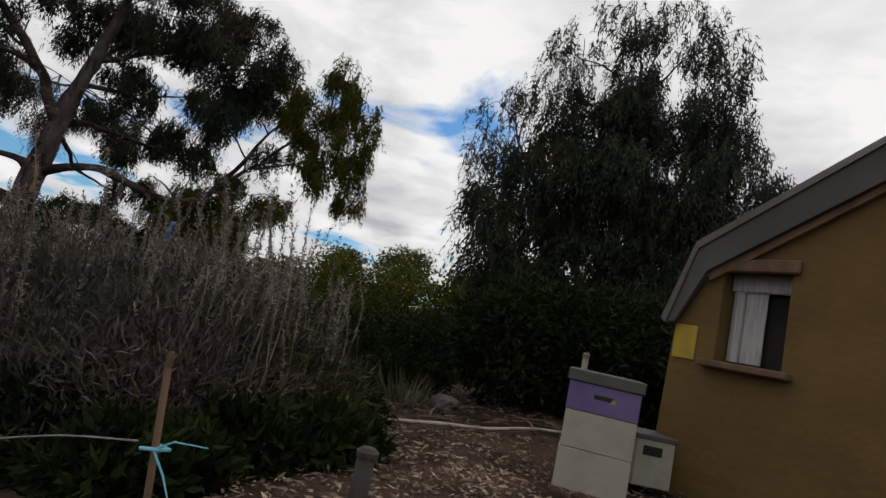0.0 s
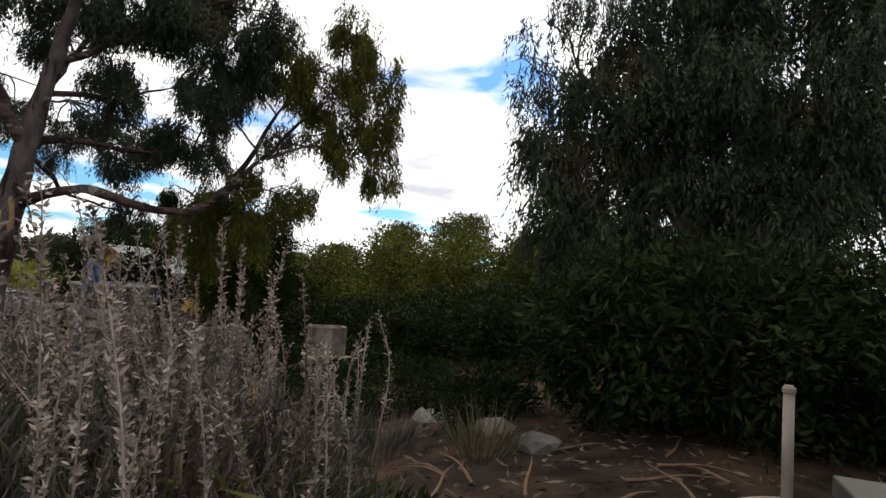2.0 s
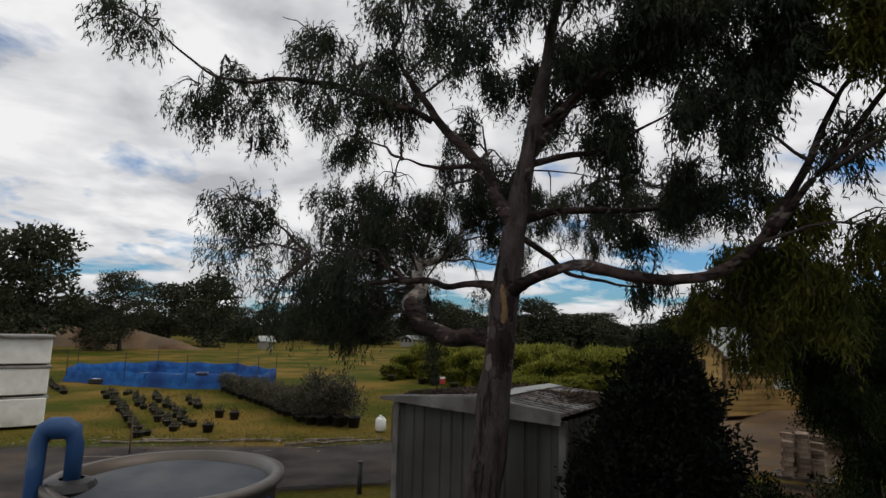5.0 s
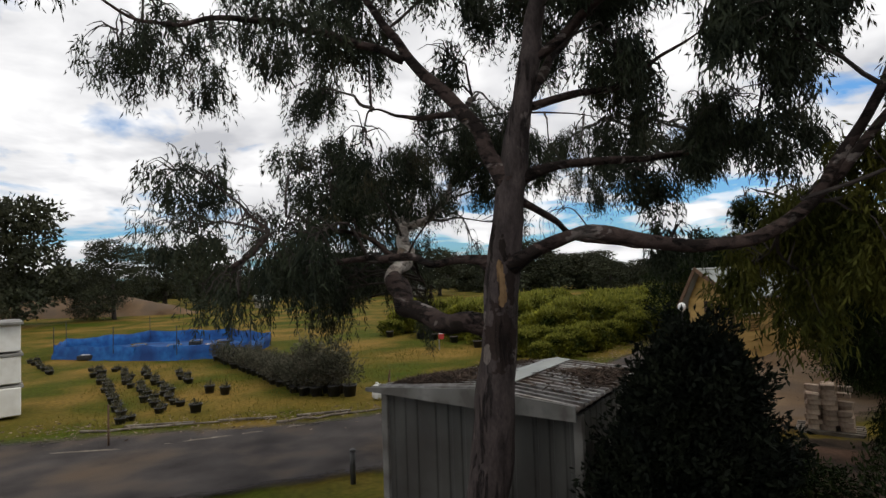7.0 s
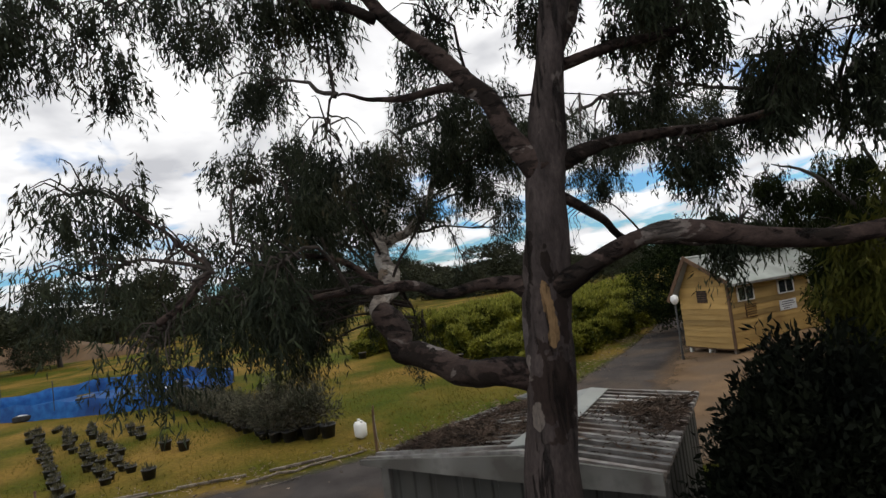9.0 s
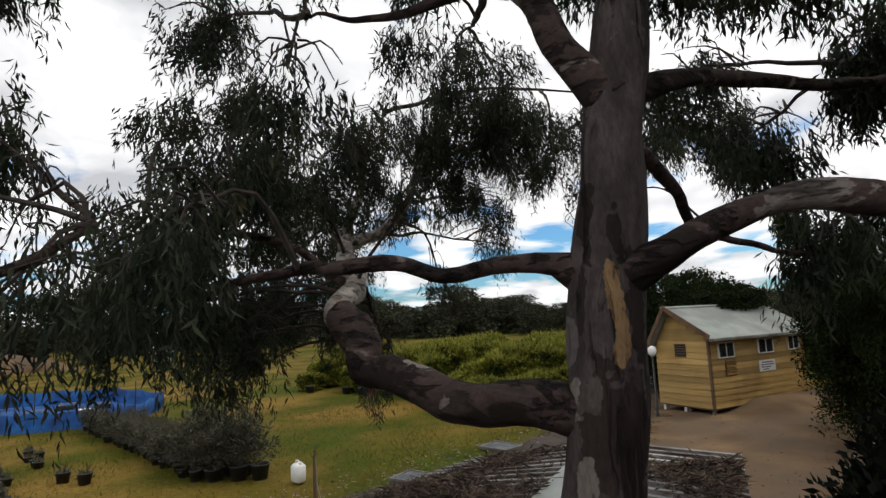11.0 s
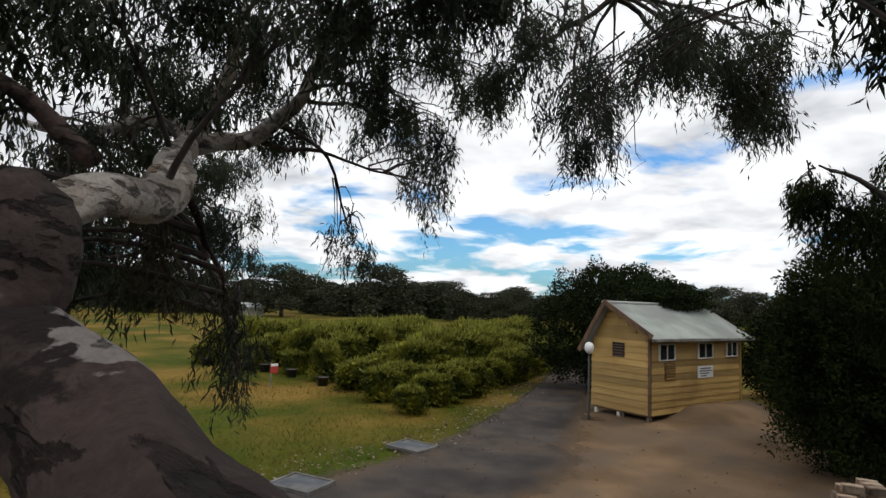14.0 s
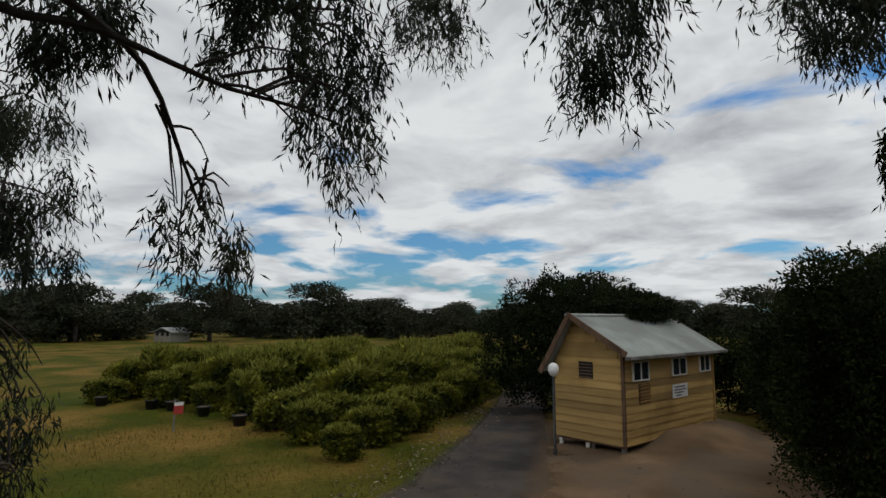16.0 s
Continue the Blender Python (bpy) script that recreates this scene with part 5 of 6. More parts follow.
def lapped(length, along, z, at):
    """One board: its lower edge stands proud of the board below."""
    t0, t1 = .030, .006
    if along == "y":
        v = [(0, 0, 0), (t0, 0, 0), (t1, 0, BH), (0, 0, BH), (0, length, 0), (t0, length, 0), (t1, length, BH), (0, length, BH)]
    else:
        v = [(0, 0, 0), (0, -t0, 0), (0, -t1, BH), (0, 0, BH), (length, 0, 0), (length, -t0, 0), (length, -t1, BH), (length, 0, BH)]
    f = [(0, 1, 2, 3), (7, 6, 5, 4), (1, 5, 6, 2), (0, 4, 5, 1), (3, 2, 6, 7), (0, 3, 7, 4)]
    return moved((v, f), Matrix.Translation((at[0], at[1], at[2] + z)))


n_board = int((z1 - z0) / BH)
for k in range(n_board + 1):
    z = z0 + k * BH
    if z + BH > z1 + .1:
        break
    part("board", lapped(HL, "y", z, (-.014, 0, 0)), BOARD, hut)
k = 0
while z0 + k * BH < zr - .1:
    z = z0 + k * BH
    a = -HW if z + BH < zl else -HW + (z + BH - zl) / (zr - zl) * (HW + xr)
    b = 0 if z + BH < z1 else xr * (z + BH - z1) / (zr - z1)
    if b - a > .1:
        part("board", lapped(b - a, "x", z, (a, 0.014, 0)), BOARD, hut)
    k += 1
part("corner_post", box(.075, .075, z1 - z0 + .02, (.012, -.012, z0 - .01)), WOOD_BROWN, hut, "brown corner stop")
part("corner_post", box(.06, .06, z1 - z0, (.01, HL, z0 - .01)), BOARD, hut)
for x, y in [(-.1, .12), (-.95, .12), (-1.12, .12), (-1.95, .12), (-.1, 1.3), (-.1, 2.5), (-.1, 3.7), (-.1, 4.8), (-1.95, 2.5), (-1.95, 4.8)]:
    part("stump", box(.10, .10, z0 + .02, (x, y, -.04)), WOOD_GREY if x > -1 else WHITE_PAINT, hut)


bv, bf = [], []
bx, by = np.linspace(-.35, 1.9, 12), np.linspace(.1, HL + 1.4, 20)
for y in by:
    for x in bx:
        rise = min(1, max(0, (y - .3) / 2.0)) * min(1, max(0, (1.85 - x) / 1.6)) * min(1, (HL + 1.4 - y) / 1.0)
        rise = rise * rise * (3 - 2 * rise)
        bv.append((HX + x, HY + y, gz(HX + x, HY + y) + .04 + rise * .36 + .05 * rise * noise.noise(Vector((x * 3, y * 3, 2)))))
for i in range(len(by) - 1):
    for k in range(len(bx) - 1):
        j = i * len(bx) + k
        bf.append((j, j + 1, j + 1 + len(bx), j + len(bx)))
tagged(new("earth_bank", mesh_of("earth_bank", bv, bf, DIRT, True)), "low bank of bare dirt against the hut", "earth bank", kind="structure")


def hut_window(y, z, w, h, parent):
    f = child("window", mesh_of("window", *box(.03, w, h, (.022, y + w / 2, z)), GLASS), parent, "dark sliding window with white frame")
    fr = .035
    for vf in (box(.05, w + fr, fr, (.03, y + w / 2, z - fr)), box(.05, w + fr, fr, (.03, y + w / 2, z + h)), box(.05, fr, h, (.03, y, z)), box(.05, fr, h, (.03, y + w, z)), box(.045, .028, h, (.03, y + w / 2, z))):
        part("frame", vf, WHITE_PAINT, f)
    return f


hut_window(.42, 1.97, .74, .42, hut)
hut_window(2.42, 1.98, .78, .42, hut)
hut_window(4.05, 2.0, .62, .42, hut)
vent = part("vent", box(.03, .5, .5, (.016, .95, 1.36)), WOOD_BROWN, hut, "slatted brown wall vent")
for k in range(6):
    part("slat", moved(box(.012, .48, .06), Matrix.Translation((.036, .95, 1.39 + k * .08)) @ Matrix.Rotation(.5, 4, "Y")), BOARD, vent)
# backing plate painted as the shade behind the slats
gv_ = part("vent", box(.42, .03, .42, (-1.05, -.012, 1.97)), INNER_SHADE, hut, "square slatted gable vent")
for k in range(5):
    part("slat", moved(box(.40, .012, .055), Matrix.Translation((-1.05, -.032, 1.99 + k * .08)) @ Matrix.Rotation(-.5, 4, "X")), WOOD_BROWN, gv_)
sign = part("sign", box(.015, .86, .36, (.028, 2.8, 1.36), .003), SIGN_WHITE, hut, "white notice board with lines of print")
for k, (w, y) in enumerate([(.6, 2.8), (.66, 2.8), (.5, 2.74), (.3, 2.7)]):
    part("text_bar", box(.004, w, .035, (.037, y, 1.63 - k * .075)), SIGN_INK, sign)


def tin_slope(a, b, length, y0, wave=.04, amp=.009, thick=.02):
    """A corrugated sheet between eave a and ridge b, both (x, z)."""
    n = int(length / (wave / 2))
    v, f = [], []
    up = Vector((b[0] - a[0], 0, b[1] - a[1])).normalized()
    nrm = Vector((-up.z, 0, up.x)) if up.x < 0 else Vector((-up.z, 0, up.x))
    if nrm.z < 0:
        nrm = -nrm
    for i in range(n + 1):
        y = y0 + length * i / n
        o = nrm * (amp if i % 2 else -amp)
        for q in (a, b):
            v.append((q[0] + o.x, y, q[1] + o.z))
            v.append((q[0] + o.x - nrm.x * thick, y, q[1] + o.z - nrm.z * thick))
    for i in range(n):
        j, m = i * 4, i * 4 + 4
        f += [(j, m, m + 2, j + 2), (j + 1, j + 3, m + 3, m + 1), (j, j + 1, m + 1, m), (j + 2, m + 2, m + 3, j + 3)]
    f += [(0, 2, 3, 1), (n * 4, n * 4 + 1, n * 4 + 3, n * 4 + 2)]
    return v, f


roof = part("roof", tin_slope((.30, z1 - .03), (xr, zr + .06), HL + .62, -.33), ROOF_TIN, hut, "pale grey-green corrugated roof")
part("roof_sheet", tin_slope((-HW - .28, zl - .28), (xr, zr + .06), HL + .62, -.33), ROOF_TIN, roof)
part("ridge_cap", moved(tube([(xr, -.34, zr + .075), (xr, HL + .3, zr + .075)], [.05, .05], 8), Matrix.Identity(4)), ROOF_TIN, roof)
part("gutter", box(.10, HL + .6, .09, (.33, HL / 2 - .02, z1 - .12), .01), PALE_TRIM, roof, "pale eaves gutter")


def barge(a, b, y):
    d = Vector((b[0] - a[0], 0, b[1] - a[1]))
    ang = math.atan2(d.z, d.x)
    return moved(box(d.length, .025, .14, (d.length / 2, 0, -.12)), Matrix.Translation((a[0], y, a[1])) @ Matrix.Rotation(-ang, 4, "Y"))


part("barge_board", barge((.30, z1 - .03), (xr, zr + .06), -.335), WOOD_BROWN, roof)
part("barge_board", barge((-HW - .28, zl - .28), (xr, zr + .06), -.335), WOOD_BROWN, roof)

lamp = thing("lamp_post", (-19.23, 20.9, gz(-19.23, 20.9)), "thin black lamp post with a white globe", "lamp")
part("pole", tube([(0, 0, -.05), (0, 0, .15), (0, 0, .2), (0, 0, 1.98)], [.06, .06, .035, .03], 12), POST_BLACK, lamp, "", True)
part("globe", moved(lathe([(.02, 2.12), (.06, 2.14), (.115, 2.2), (.14, 2.28), (.13, 2.37), (.09, 2.43), (.02, 2.46), (0.0, 2.46)], 16), Matrix.Translation((0, 0, -.18))), LAMP_GLOBE, lamp, "white opal globe", True)

# ---- the tin shed under the gum ----
SA, SB = Vector((-10.31, 7.68)), Vector((-8.15, 9.30))
su = (SB - SA).normalized()
shed_yaw = math.degrees(math.atan2(su.y, su.x))
SW, SD = (SB - SA).length, 2.22
shed = thing("tin_shed", (SA.x, SA.y, 0.28), "low grey-green tin shed with a littered corrugated roof", "shed", rz=shed_yaw)
SH = 2.02
EL, ER = SH - .08, SH - .06   # eave heights


def ribbed(length, height, pitch=.19, depth=.02):
    """A ribbed wall sheet along x, facing -y."""
    v, f = [], []
    x, pts = 0.0, []
    while x < length - .001:
        for dx, dy in ((0, 0), (pitch * .62, 0), (pitch * .7, depth), (pitch * .92, depth)):
            if x + dx < length:
                pts.append((x + dx, dy))
        x += pitch
    pts.append((length, 0))
    for px, py in pts:
        v += [(px, py, 0), (px, py, height), (px, py + .03, 0), (px, py + .03, height)]
    for i in range(len(pts) - 1):
        j, m = i * 4, i * 4 + 4
        f += [(j, m, m + 1, j + 1), (j + 2, j + 3, m + 3, m + 2), (j + 1, m + 1, m + 3, j + 3)]
    return v, f


def wall_sheets(length, height, m, parent, n):
    w = length / n
    for k in range(n):
        part("wall_sheet", moved(ribbed(w - .004, height), m @ Matrix.Translation((k * w, 0, 0))), SHED_TIN, parent)


front = part("wall", box(SW, .04, SH - .2, (SW / 2, .06, 0)), SHED_TIN, shed)
wall_sheets(SW, SH - .16, Matrix.Identity(4), front, 4)
back = part("wall", box(SW, .04, SH - .2, (SW / 2, SD - .06, 0)), SHED_TIN, shed)
for xx in (.03, SW - .03):
    sw = part("wall", box(.04, SD - .16, SH - .2, (xx, SD / 2, 0)), SHED_TIN, shed)
    wall_sheets(SD, SH - .16, Matrix.Translation((xx + (.03 if xx > 1 else -.03), SD if xx < 1 else 0, 0)) @ Matrix.Rotation(radians(-90 if xx < 1 else 90), 4, "Z"), sw, 3)
for xx in (0.0, SW):
    part("corner_trim", box(.10, .10, SH - .14, (xx, 0.0, 0), .008), PALE_TRIM, shed, "pale metal corner flashing")
# roof: low gable, ridge from front to back, sheets running across
RX, RZ = SW * .58, .06
for side, (a, b) in enumerate((((-.14, EL), (RX, SH + RZ)), ((SW + .06, ER), (RX, SH + RZ)))):
    n = 4
    for k in range(n):
        y0, wide = -.2 + k * (SD + .4) / n, (SD + .4) / n - .006
        pan = part("roof_sheet", tin_slope(a, b, wide, y0, .20, .004, .012), DECK_TIN, shed, "weathered galvanised roof sheet")
        for q in range(4):
            c = y0 + (q + .5) * wide / 4
            part("rib", moved(prism([(a[0], a[1] + .002), (b[0], b[1] + .002), (b[0], b[1] + .038), (a[0], a[1] + .038)], "y", .05), Matrix.Translation((0, c - .025 + .008 * math.sin(q * 5 + k), 0))), RIB_TIN, pan)
cap = part("ridge_cap", join(moved(box(.2, SD + .1, .012), Matrix.Translation((RX - .06, SD / 2, SH + RZ + .036)) @ Matrix.Rotation(-.12, 4, "Y")), moved(box(.2, SD + .1, .012), Matrix.Translation((RX + .12, SD / 2, SH + RZ + .036)) @ Matrix.Rotation(.14, 4, "Y"))), ROOF_TIN, shed, "pale ridge capping")
part("fascia", moved(prism([(-.17, EL - .015), (-.17, EL + .035), (RX, SH + RZ + .02), (SW + .05, ER + .05), (SW + .05, ER - .11), (RX, ER - .09)], "y", .03), Matrix.Translation((0, -.225, 0))), PALE_TRIM, shed, "pale bent metal fascia")



def out_of_square(x, y):
    """The shed's plan tapers towards its back."""
    if y <= 0:
        return x, y
    return (RX - (RX - x) * (1 - .13 * y) if x < RX else x), y * (.79 + .095 * x)


for ob in shed.children_recursive:
    for vert in ob.data.vertices:
        vert.co.x, vert.co.y = out_of_square(vert.co.x, vert.co.y)

# litter of bark and leaves on the shed roof
n = 30000
lx = rng.uniform(.05, SW, n)
ly = rng.uniform(.1, SD, n)
keep = (np.sin(lx * 2.3) + np.cos(ly * 1.9 + lx) + rng.normal(0, .6, n)) > -.75
gap = ((ly + .2) / ((SD + .4) / 16)) % 1.0
heaped = np.sin(lx * 3.1 + 1.3 * np.sin(ly * 2.2)) + np.cos(ly * 2.7 - lx * 1.4) + rng.normal(0, .35, n) > .1
keep &= (gap < .36) | (gap > .64) | (rng.uniform(0, 1, n) < .15) | heaped
keep &= (ly < SD - .5 + .3 * np.sin(lx * 3)) | (rng.uniform(0, 1, n) < .3)
keep &= abs(lx - RX - .03) > .2 + rng.uniform(-.06, .03, n)
lx, ly, heaped = lx[keep], ly[keep], heaped[keep]
lz = heaped * .045 + np.where(lx < RX, EL + (SH + RZ - EL) * (lx + .14) / (RX + .14), ER + (SH + RZ - ER) * (SW + .06 - lx) / (SW + .06 - RX)) - .012 + rng.uniform(0, .03, len(lx))
a = rng.uniform(0, 6.283, len(lx))
m = shed.matrix_world
pw = np.array([tuple(m @ Vector((*out_of_square(x, y), z))) for x, y, z in zip(lx, ly, lz)])
tagged(new("roof_litter", leaf_mesh("roof_litter", pw, np.stack([np.cos(a), np.sin(a), rng.normal(.1, .25, len(a))], 1), rng.uniform(.03, .15, len(a)), rng.uniform(.007, .022, len(a)), LITTER)), "fallen bark strips and leaves on the shed roof", "leaf litter", kind="stuff")

# ---- mudbrick building by the beehive ----
MB = (1.20, 4.56)
mdir = Vector((0.66, -0.755)).normalized()
mud = thing("mudbrick_building", (MB[0], MB[1], 1.70), "ochre rendered mudbrick building with a boarded eave", "building", rz=math.degrees(math.atan2(mdir.y, mdir.x)))
ML = 4.6
w1, w2, s1, s2 = .36, .80, 1.12, 1.76   # window's sides, sill and head
WT = .3
wall = part("wall", join(moved(prism([(0, -.1), (0.04, 1.34), (.25, 1.70), (w1, 1.76), (w1, -.1)], "y", WT), Matrix.Identity(4)), moved(prism([(w1, -.1), (w1, s1), (w2, s1), (w2, -.1)], "y", WT), Matrix.Identity(4)), moved(prism([(w1, s2), (w1, 1.78), (w2, 2.02), (w2, s2)], "y", WT), Matrix.Identity(4)), moved(prism([(w2, -.1), (w2, 2.02), (1.25, 2.30), (2.3, 2.3), (ML, 1.4), (ML, -.1)], "y", WT), Matrix.Identity(4))), MUDBRICK, mud, "ochre render")
part("wall", box(WT, 3.6, 1.5, (WT / 2 + .002, 2.0 + WT / 2, -.1)), MUDBRICK, mud)
part("wall", box(WT, 3.6, 1.5, (ML - WT / 2, 2.0 + WT / 2, -.1)), MUDBRICK, mud)
part("wall", box(ML, WT, 1.6, (ML / 2, 3.9, -.1)), MUDBRICK, mud)
# the unlit room is a near-black sheet set behind the curtain
win = part("window", box(w2 - w1, .02, s2 - s1, ((w1 + w2) / 2, .2, s1)), INNER_SHADE, mud, "deep-set window with pale curtain")
part("curtain", moved(tube([(w1 + .05, .17, s1 + .02), (w1 + .05, .17, s2 - .06)], [.05, .05], 8), Matrix.Identity(4)), CURTAIN, win)
part("curtain", box(.14, .02, s2 - s1 - .04, (w1 + .17, .15, s1 + .02), .005), CURTAIN, win)
part("valance", box(w2 - w1, .03, .13, ((w1 + w2) / 2, .13, s2 - .13), .01), CURTAIN, win)
part("lintel", box(w2 - w1 + .1, .06, .09, ((w1 + w2) / 2, -.012, s2 - .02), .01), WOOD_BROWN, win)
part("sill", box(w2 - w1 + .14, .14, .05, ((w1 + w2) / 2, -.02, s1 - .05), .01), WOOD_BROWN, win)
part("notice", box(.17, .012, .24, (.14, -.008, 1.10), .003), YELLOW, mud, "yellow painted square")
mroof = part("roof", moved(prism([(-.02, 1.36), (.17, 1.94), (1.26, 2.58), (1.26, 2.53), (.19, 1.89), (.02, 1.33)], "y", 4.2), Matrix.Translation((0, -.1, 0))), GALV, mud, "galvanised roof edge")
part("roof_sheet", moved(prism([(1.26, 2.58), (2.9, 2.3), (ML + .3, 1.3), (ML + .3, 1.25), (2.9, 2.24), (1.26, 2.53)], "y", 4.2), Matrix.Translation((0, -.1, 0))), GALV, mroof)
part("barge_board", moved(prism([(-.01, 1.34), (.18, 1.90), (1.26, 2.54), (1.26, 2.30), (.27, 1.73), (.08, 1.35)], "y", .03), Matrix.Translation((0, -.085, 0))), SHED_TIN, mroof, "grey-green barge board")
part("rafter_strip", moved(prism([(.25, 1.72), (1.26, 2.30), (1.26, 2.25), (.28, 1.67)], "y", .04), Matrix.Translation((0, -.045, 0))), WOOD_BROWN, mroof)

# ---- beehive and garden things ----
hive = thing("beehive", (0.69, 3.93, 1.84), "stacked beehive boxes, cream below and purple above", "beehive", rz=-8)
stand = part("stand", join(box(.44, .5, .05, (0, 0, 0)), box(.06, .46, .08, (-.17, 0, -.06)), box(.06, .46, .08, (.17, 0, -.06))), WOOD_BROWN, hive)
part("brood_box", box(.43, .50, .26, (0, 0, .05), .004), CREAM_BOX, hive, "cream painted lower box")
part("brood_box", box(.425, .50, .24, (.002, .003, .313), .004), CREAM_BOX, hive, "cream painted lower box")
sup = part("honey_box", box(.43, .50, .185, (0, 0, .556), .004), PURPLE, hive, "purple painted upper box")
# the grip's shade is a near-black block, not a cut recess
part("hand_hold", box(.12, .02, .03, (0, -.245, .65), .006), INNER_SHADE, sup)
part("mark", box(.028, .006, .028, (.06, -.252, .64)), YELLOW, sup)
part("lid", box(.46, .53, .075, (0, 0, .744), .005), SHED_TIN, hive, "grey galvanised flat lid")
hive.scale = (.97, .94, .90)
box2 = thing("hive_box", (1.10, 4.35, 1.92), "small cream hive box with a dark entrance", "beehive", rz=10)
part("box_body", box(.26, .34, .3, (0, 0, 0), .006), CREAM_BOX, box2)
# dark block painted as the shade in the entrance slot
part("entrance", box(.13, .02, .06, (-.02, -.168, .2), .004), INNER_SHADE, box2)
part("lid", box(.28, .36, .03, (0, 0, .30), .004), SHED_TIN, box2)


def post(name, at, height, radius, mat, label, category="post", tilt=(0, 0)):
    t = thing(name, at, label, category)
    part("shaft", tube([(0, 0, -.1), (tilt[0] * .5, tilt[1] * .5, height * .5), (tilt[0], tilt[1], height)], [radius, radius * .96, radius * .92], 12, .08), mat, t, "", True)
    part("post_top", moved(lathe([(radius * 1.12, 0), (radius * 1.12, .02), (radius * .7, .035), (0.001, .036)], 12), Matrix.Translation((tilt[0], tilt[1], height - .004))), mat, t)
    return t


post("tall_garden_post", (0.76, 5.30, 1.8), .87, .028, WOOD_GREY, "grey capped timber post behind the beehive", tilt=(-.01, 0))
post("short_garden_post", (-0.43, 2.52, 1.78), .30, .042, DARK_BARK, "short brown timber post in the wood chips")
rp = post("rope_post", (-.62, 1.41, 1.80), .62, .0085, WOOD_BROWN, "thin grey stake with blue rope tied round it", tilt=(-.11, .05))
part("rope", join(tube([(-.105, .02, .44), (-.06, .02, .445), (-.055, .055, .44), (-.10, .06, .445)], [.0045] * 4, 6), tube([(-.07, .02, .44), (-.03, .01, .40), (.0, .0, .36)], [.003, .0025, .0015], 5), tube([(-.07, .02, .445), (-.03, .02, .47), (.05, .02, .475)], [.0025, .002, .0015], 5)), ROPE_BLUE, rp, "blue rope knot")
wire_line = thing("string_line", (-.74, 1.44, 1.80), "pale string strung low between stakes", "string")
part("strand", tube(curve_points([(0, 0, .45), (-.25, .08, .39), (-.55, .2, .29)], [.004] * 3, .05)[0], [.0022] * len(curve_points([(0, 0, .45), (-.25, .08, .39), (-.55, .2, .29)], [.004] * 3, .05)[0]), 5), WIRE, wire_line)

# pale pole along the bed
edge_log = thing("edging_log", (-0.2, 5.0, gz(-.2, 5.0)), "long pale branch laid as garden edging", "log")
lp = [(-1.5, 5.2), (-.94, 5.1), (-.2, 5.22), (.33, 5.52), (.8, 6.0), (1.45, 6.1)]
pts, rad = curve_points([(x + .2, y - 5.0, gz(x, y) - gz(-.2, 5.0) + .04) for x, y in lp], [.010, .015, .017, .016, .015, .010], .08, .02)
part("log", tube(pts, rad, 10, .25), LOG_PALE, edge_log, "", True)
r = random.Random(9)
for k in range(14):
    x, y = -.6 + r.uniform(-.6, 2.2), 5.6 + r.uniform(0, 1.6)
    st = thing("fallen_branch", (x, y, gz(x, y) + .02), "dry fallen branch on the garden bed", "branch", "fallen branches")
    a, L = r.uniform(0, 3.14), r.uniform(.3, .9)
    part("stick", tube(curve_points([(0, 0, 0), (math.cos(a) * L * .5, math.sin(a) * L * .5, .03), (math.cos(a) * L, math.sin(a) * L, 0)], [.012, .01, .005], .08, .03, k)[0], list(np.linspace(.013, .004, len(curve_points([(0, 0, 0), (math.cos(a) * L * .5, math.sin(a) * L * .5, .03), (math.cos(a) * L, math.sin(a) * L, 0)], [.012, .01, .005], .08, .03, k)[0]))), 6), WOOD_BROWN, st)


def stone(at, s, seed, mat=None, label="rough grey field stone half sunk in soil", group="stones"):
    bm = bmesh.new()
    bmesh.ops.create_icosphere(bm, subdivisions=2, radius=1)
    for v in bm.verts:
        n_ = noise.noise(v.co * 1.3 + Vector((seed, 0, 0)))
        v.co = v.co * (1 + .35 * n_)
        v.co.x *= s[0]; v.co.y *= s[1]; v.co.z *= s[2]
    me = bpy.data.meshes.new("stone")
    bm.to_mesh(me); bm.free()
    me.materials.append(mat or STONE)
    ob = new("stone", me)
    ob.location = at
    return tagged(ob, label, "stone", group)


r = random.Random(31)
for x, y, s in [(-.5, 7.0, .2), (-1.0, 7.9, .22), (-2.0, 9.2, .25), (-.8, 9.4, .2), (-6.5, 10.9, .16), (-8.9, 9.0, .12), (-7.2, 9.3, .14), (-4.9, 10.6, .22), (-3.7, 10.8, .22)]:
    stone((x, y, gz(x, y) + s * .15), (s, s * r.uniform(.6, 1), s * .5), x * 3.1)

# wood chips on the garden path
n = 11000
cx, cy = rng.uniform(-1.5, 1.9, n), rng.uniform(1.0, 5.2, n)
keep = rng.uniform(0, 1, n) < np.clip(1.2 - np.hypot(cx + .4, cy - 2.8) / 2.4, .12, 1)
cx, cy = cx[keep], cy[keep]
a = rng.uniform(0, 6.283, len(cx))
cz = np.array([gz(x, y) for x, y in zip(cx, cy)]) + rng.uniform(0, .035, len(cx))
tagged(new("wood_chips", leaf_mesh("wood_chips", np.stack([cx, cy, cz], 1), np.stack([np.cos(a), np.sin(a), rng.normal(.05, .2, len(a))], 1), rng.uniform(.02, .08, len(a)), rng.uniform(.007, .02, len(a)), PALE_LITTER)), "scattered pale wood chips and bark on the path", "wood chips", kind="stuff")
n = 5000
cx, cy = rng.uniform(-7.5, 3.0, n), rng.uniform(5.0, 13.0, n)
a = rng.uniform(0, 6.283, n)
cz = np.array([gz(x, y) for x, y in zip(cx, cy)]) + rng.uniform(0, .04, n)
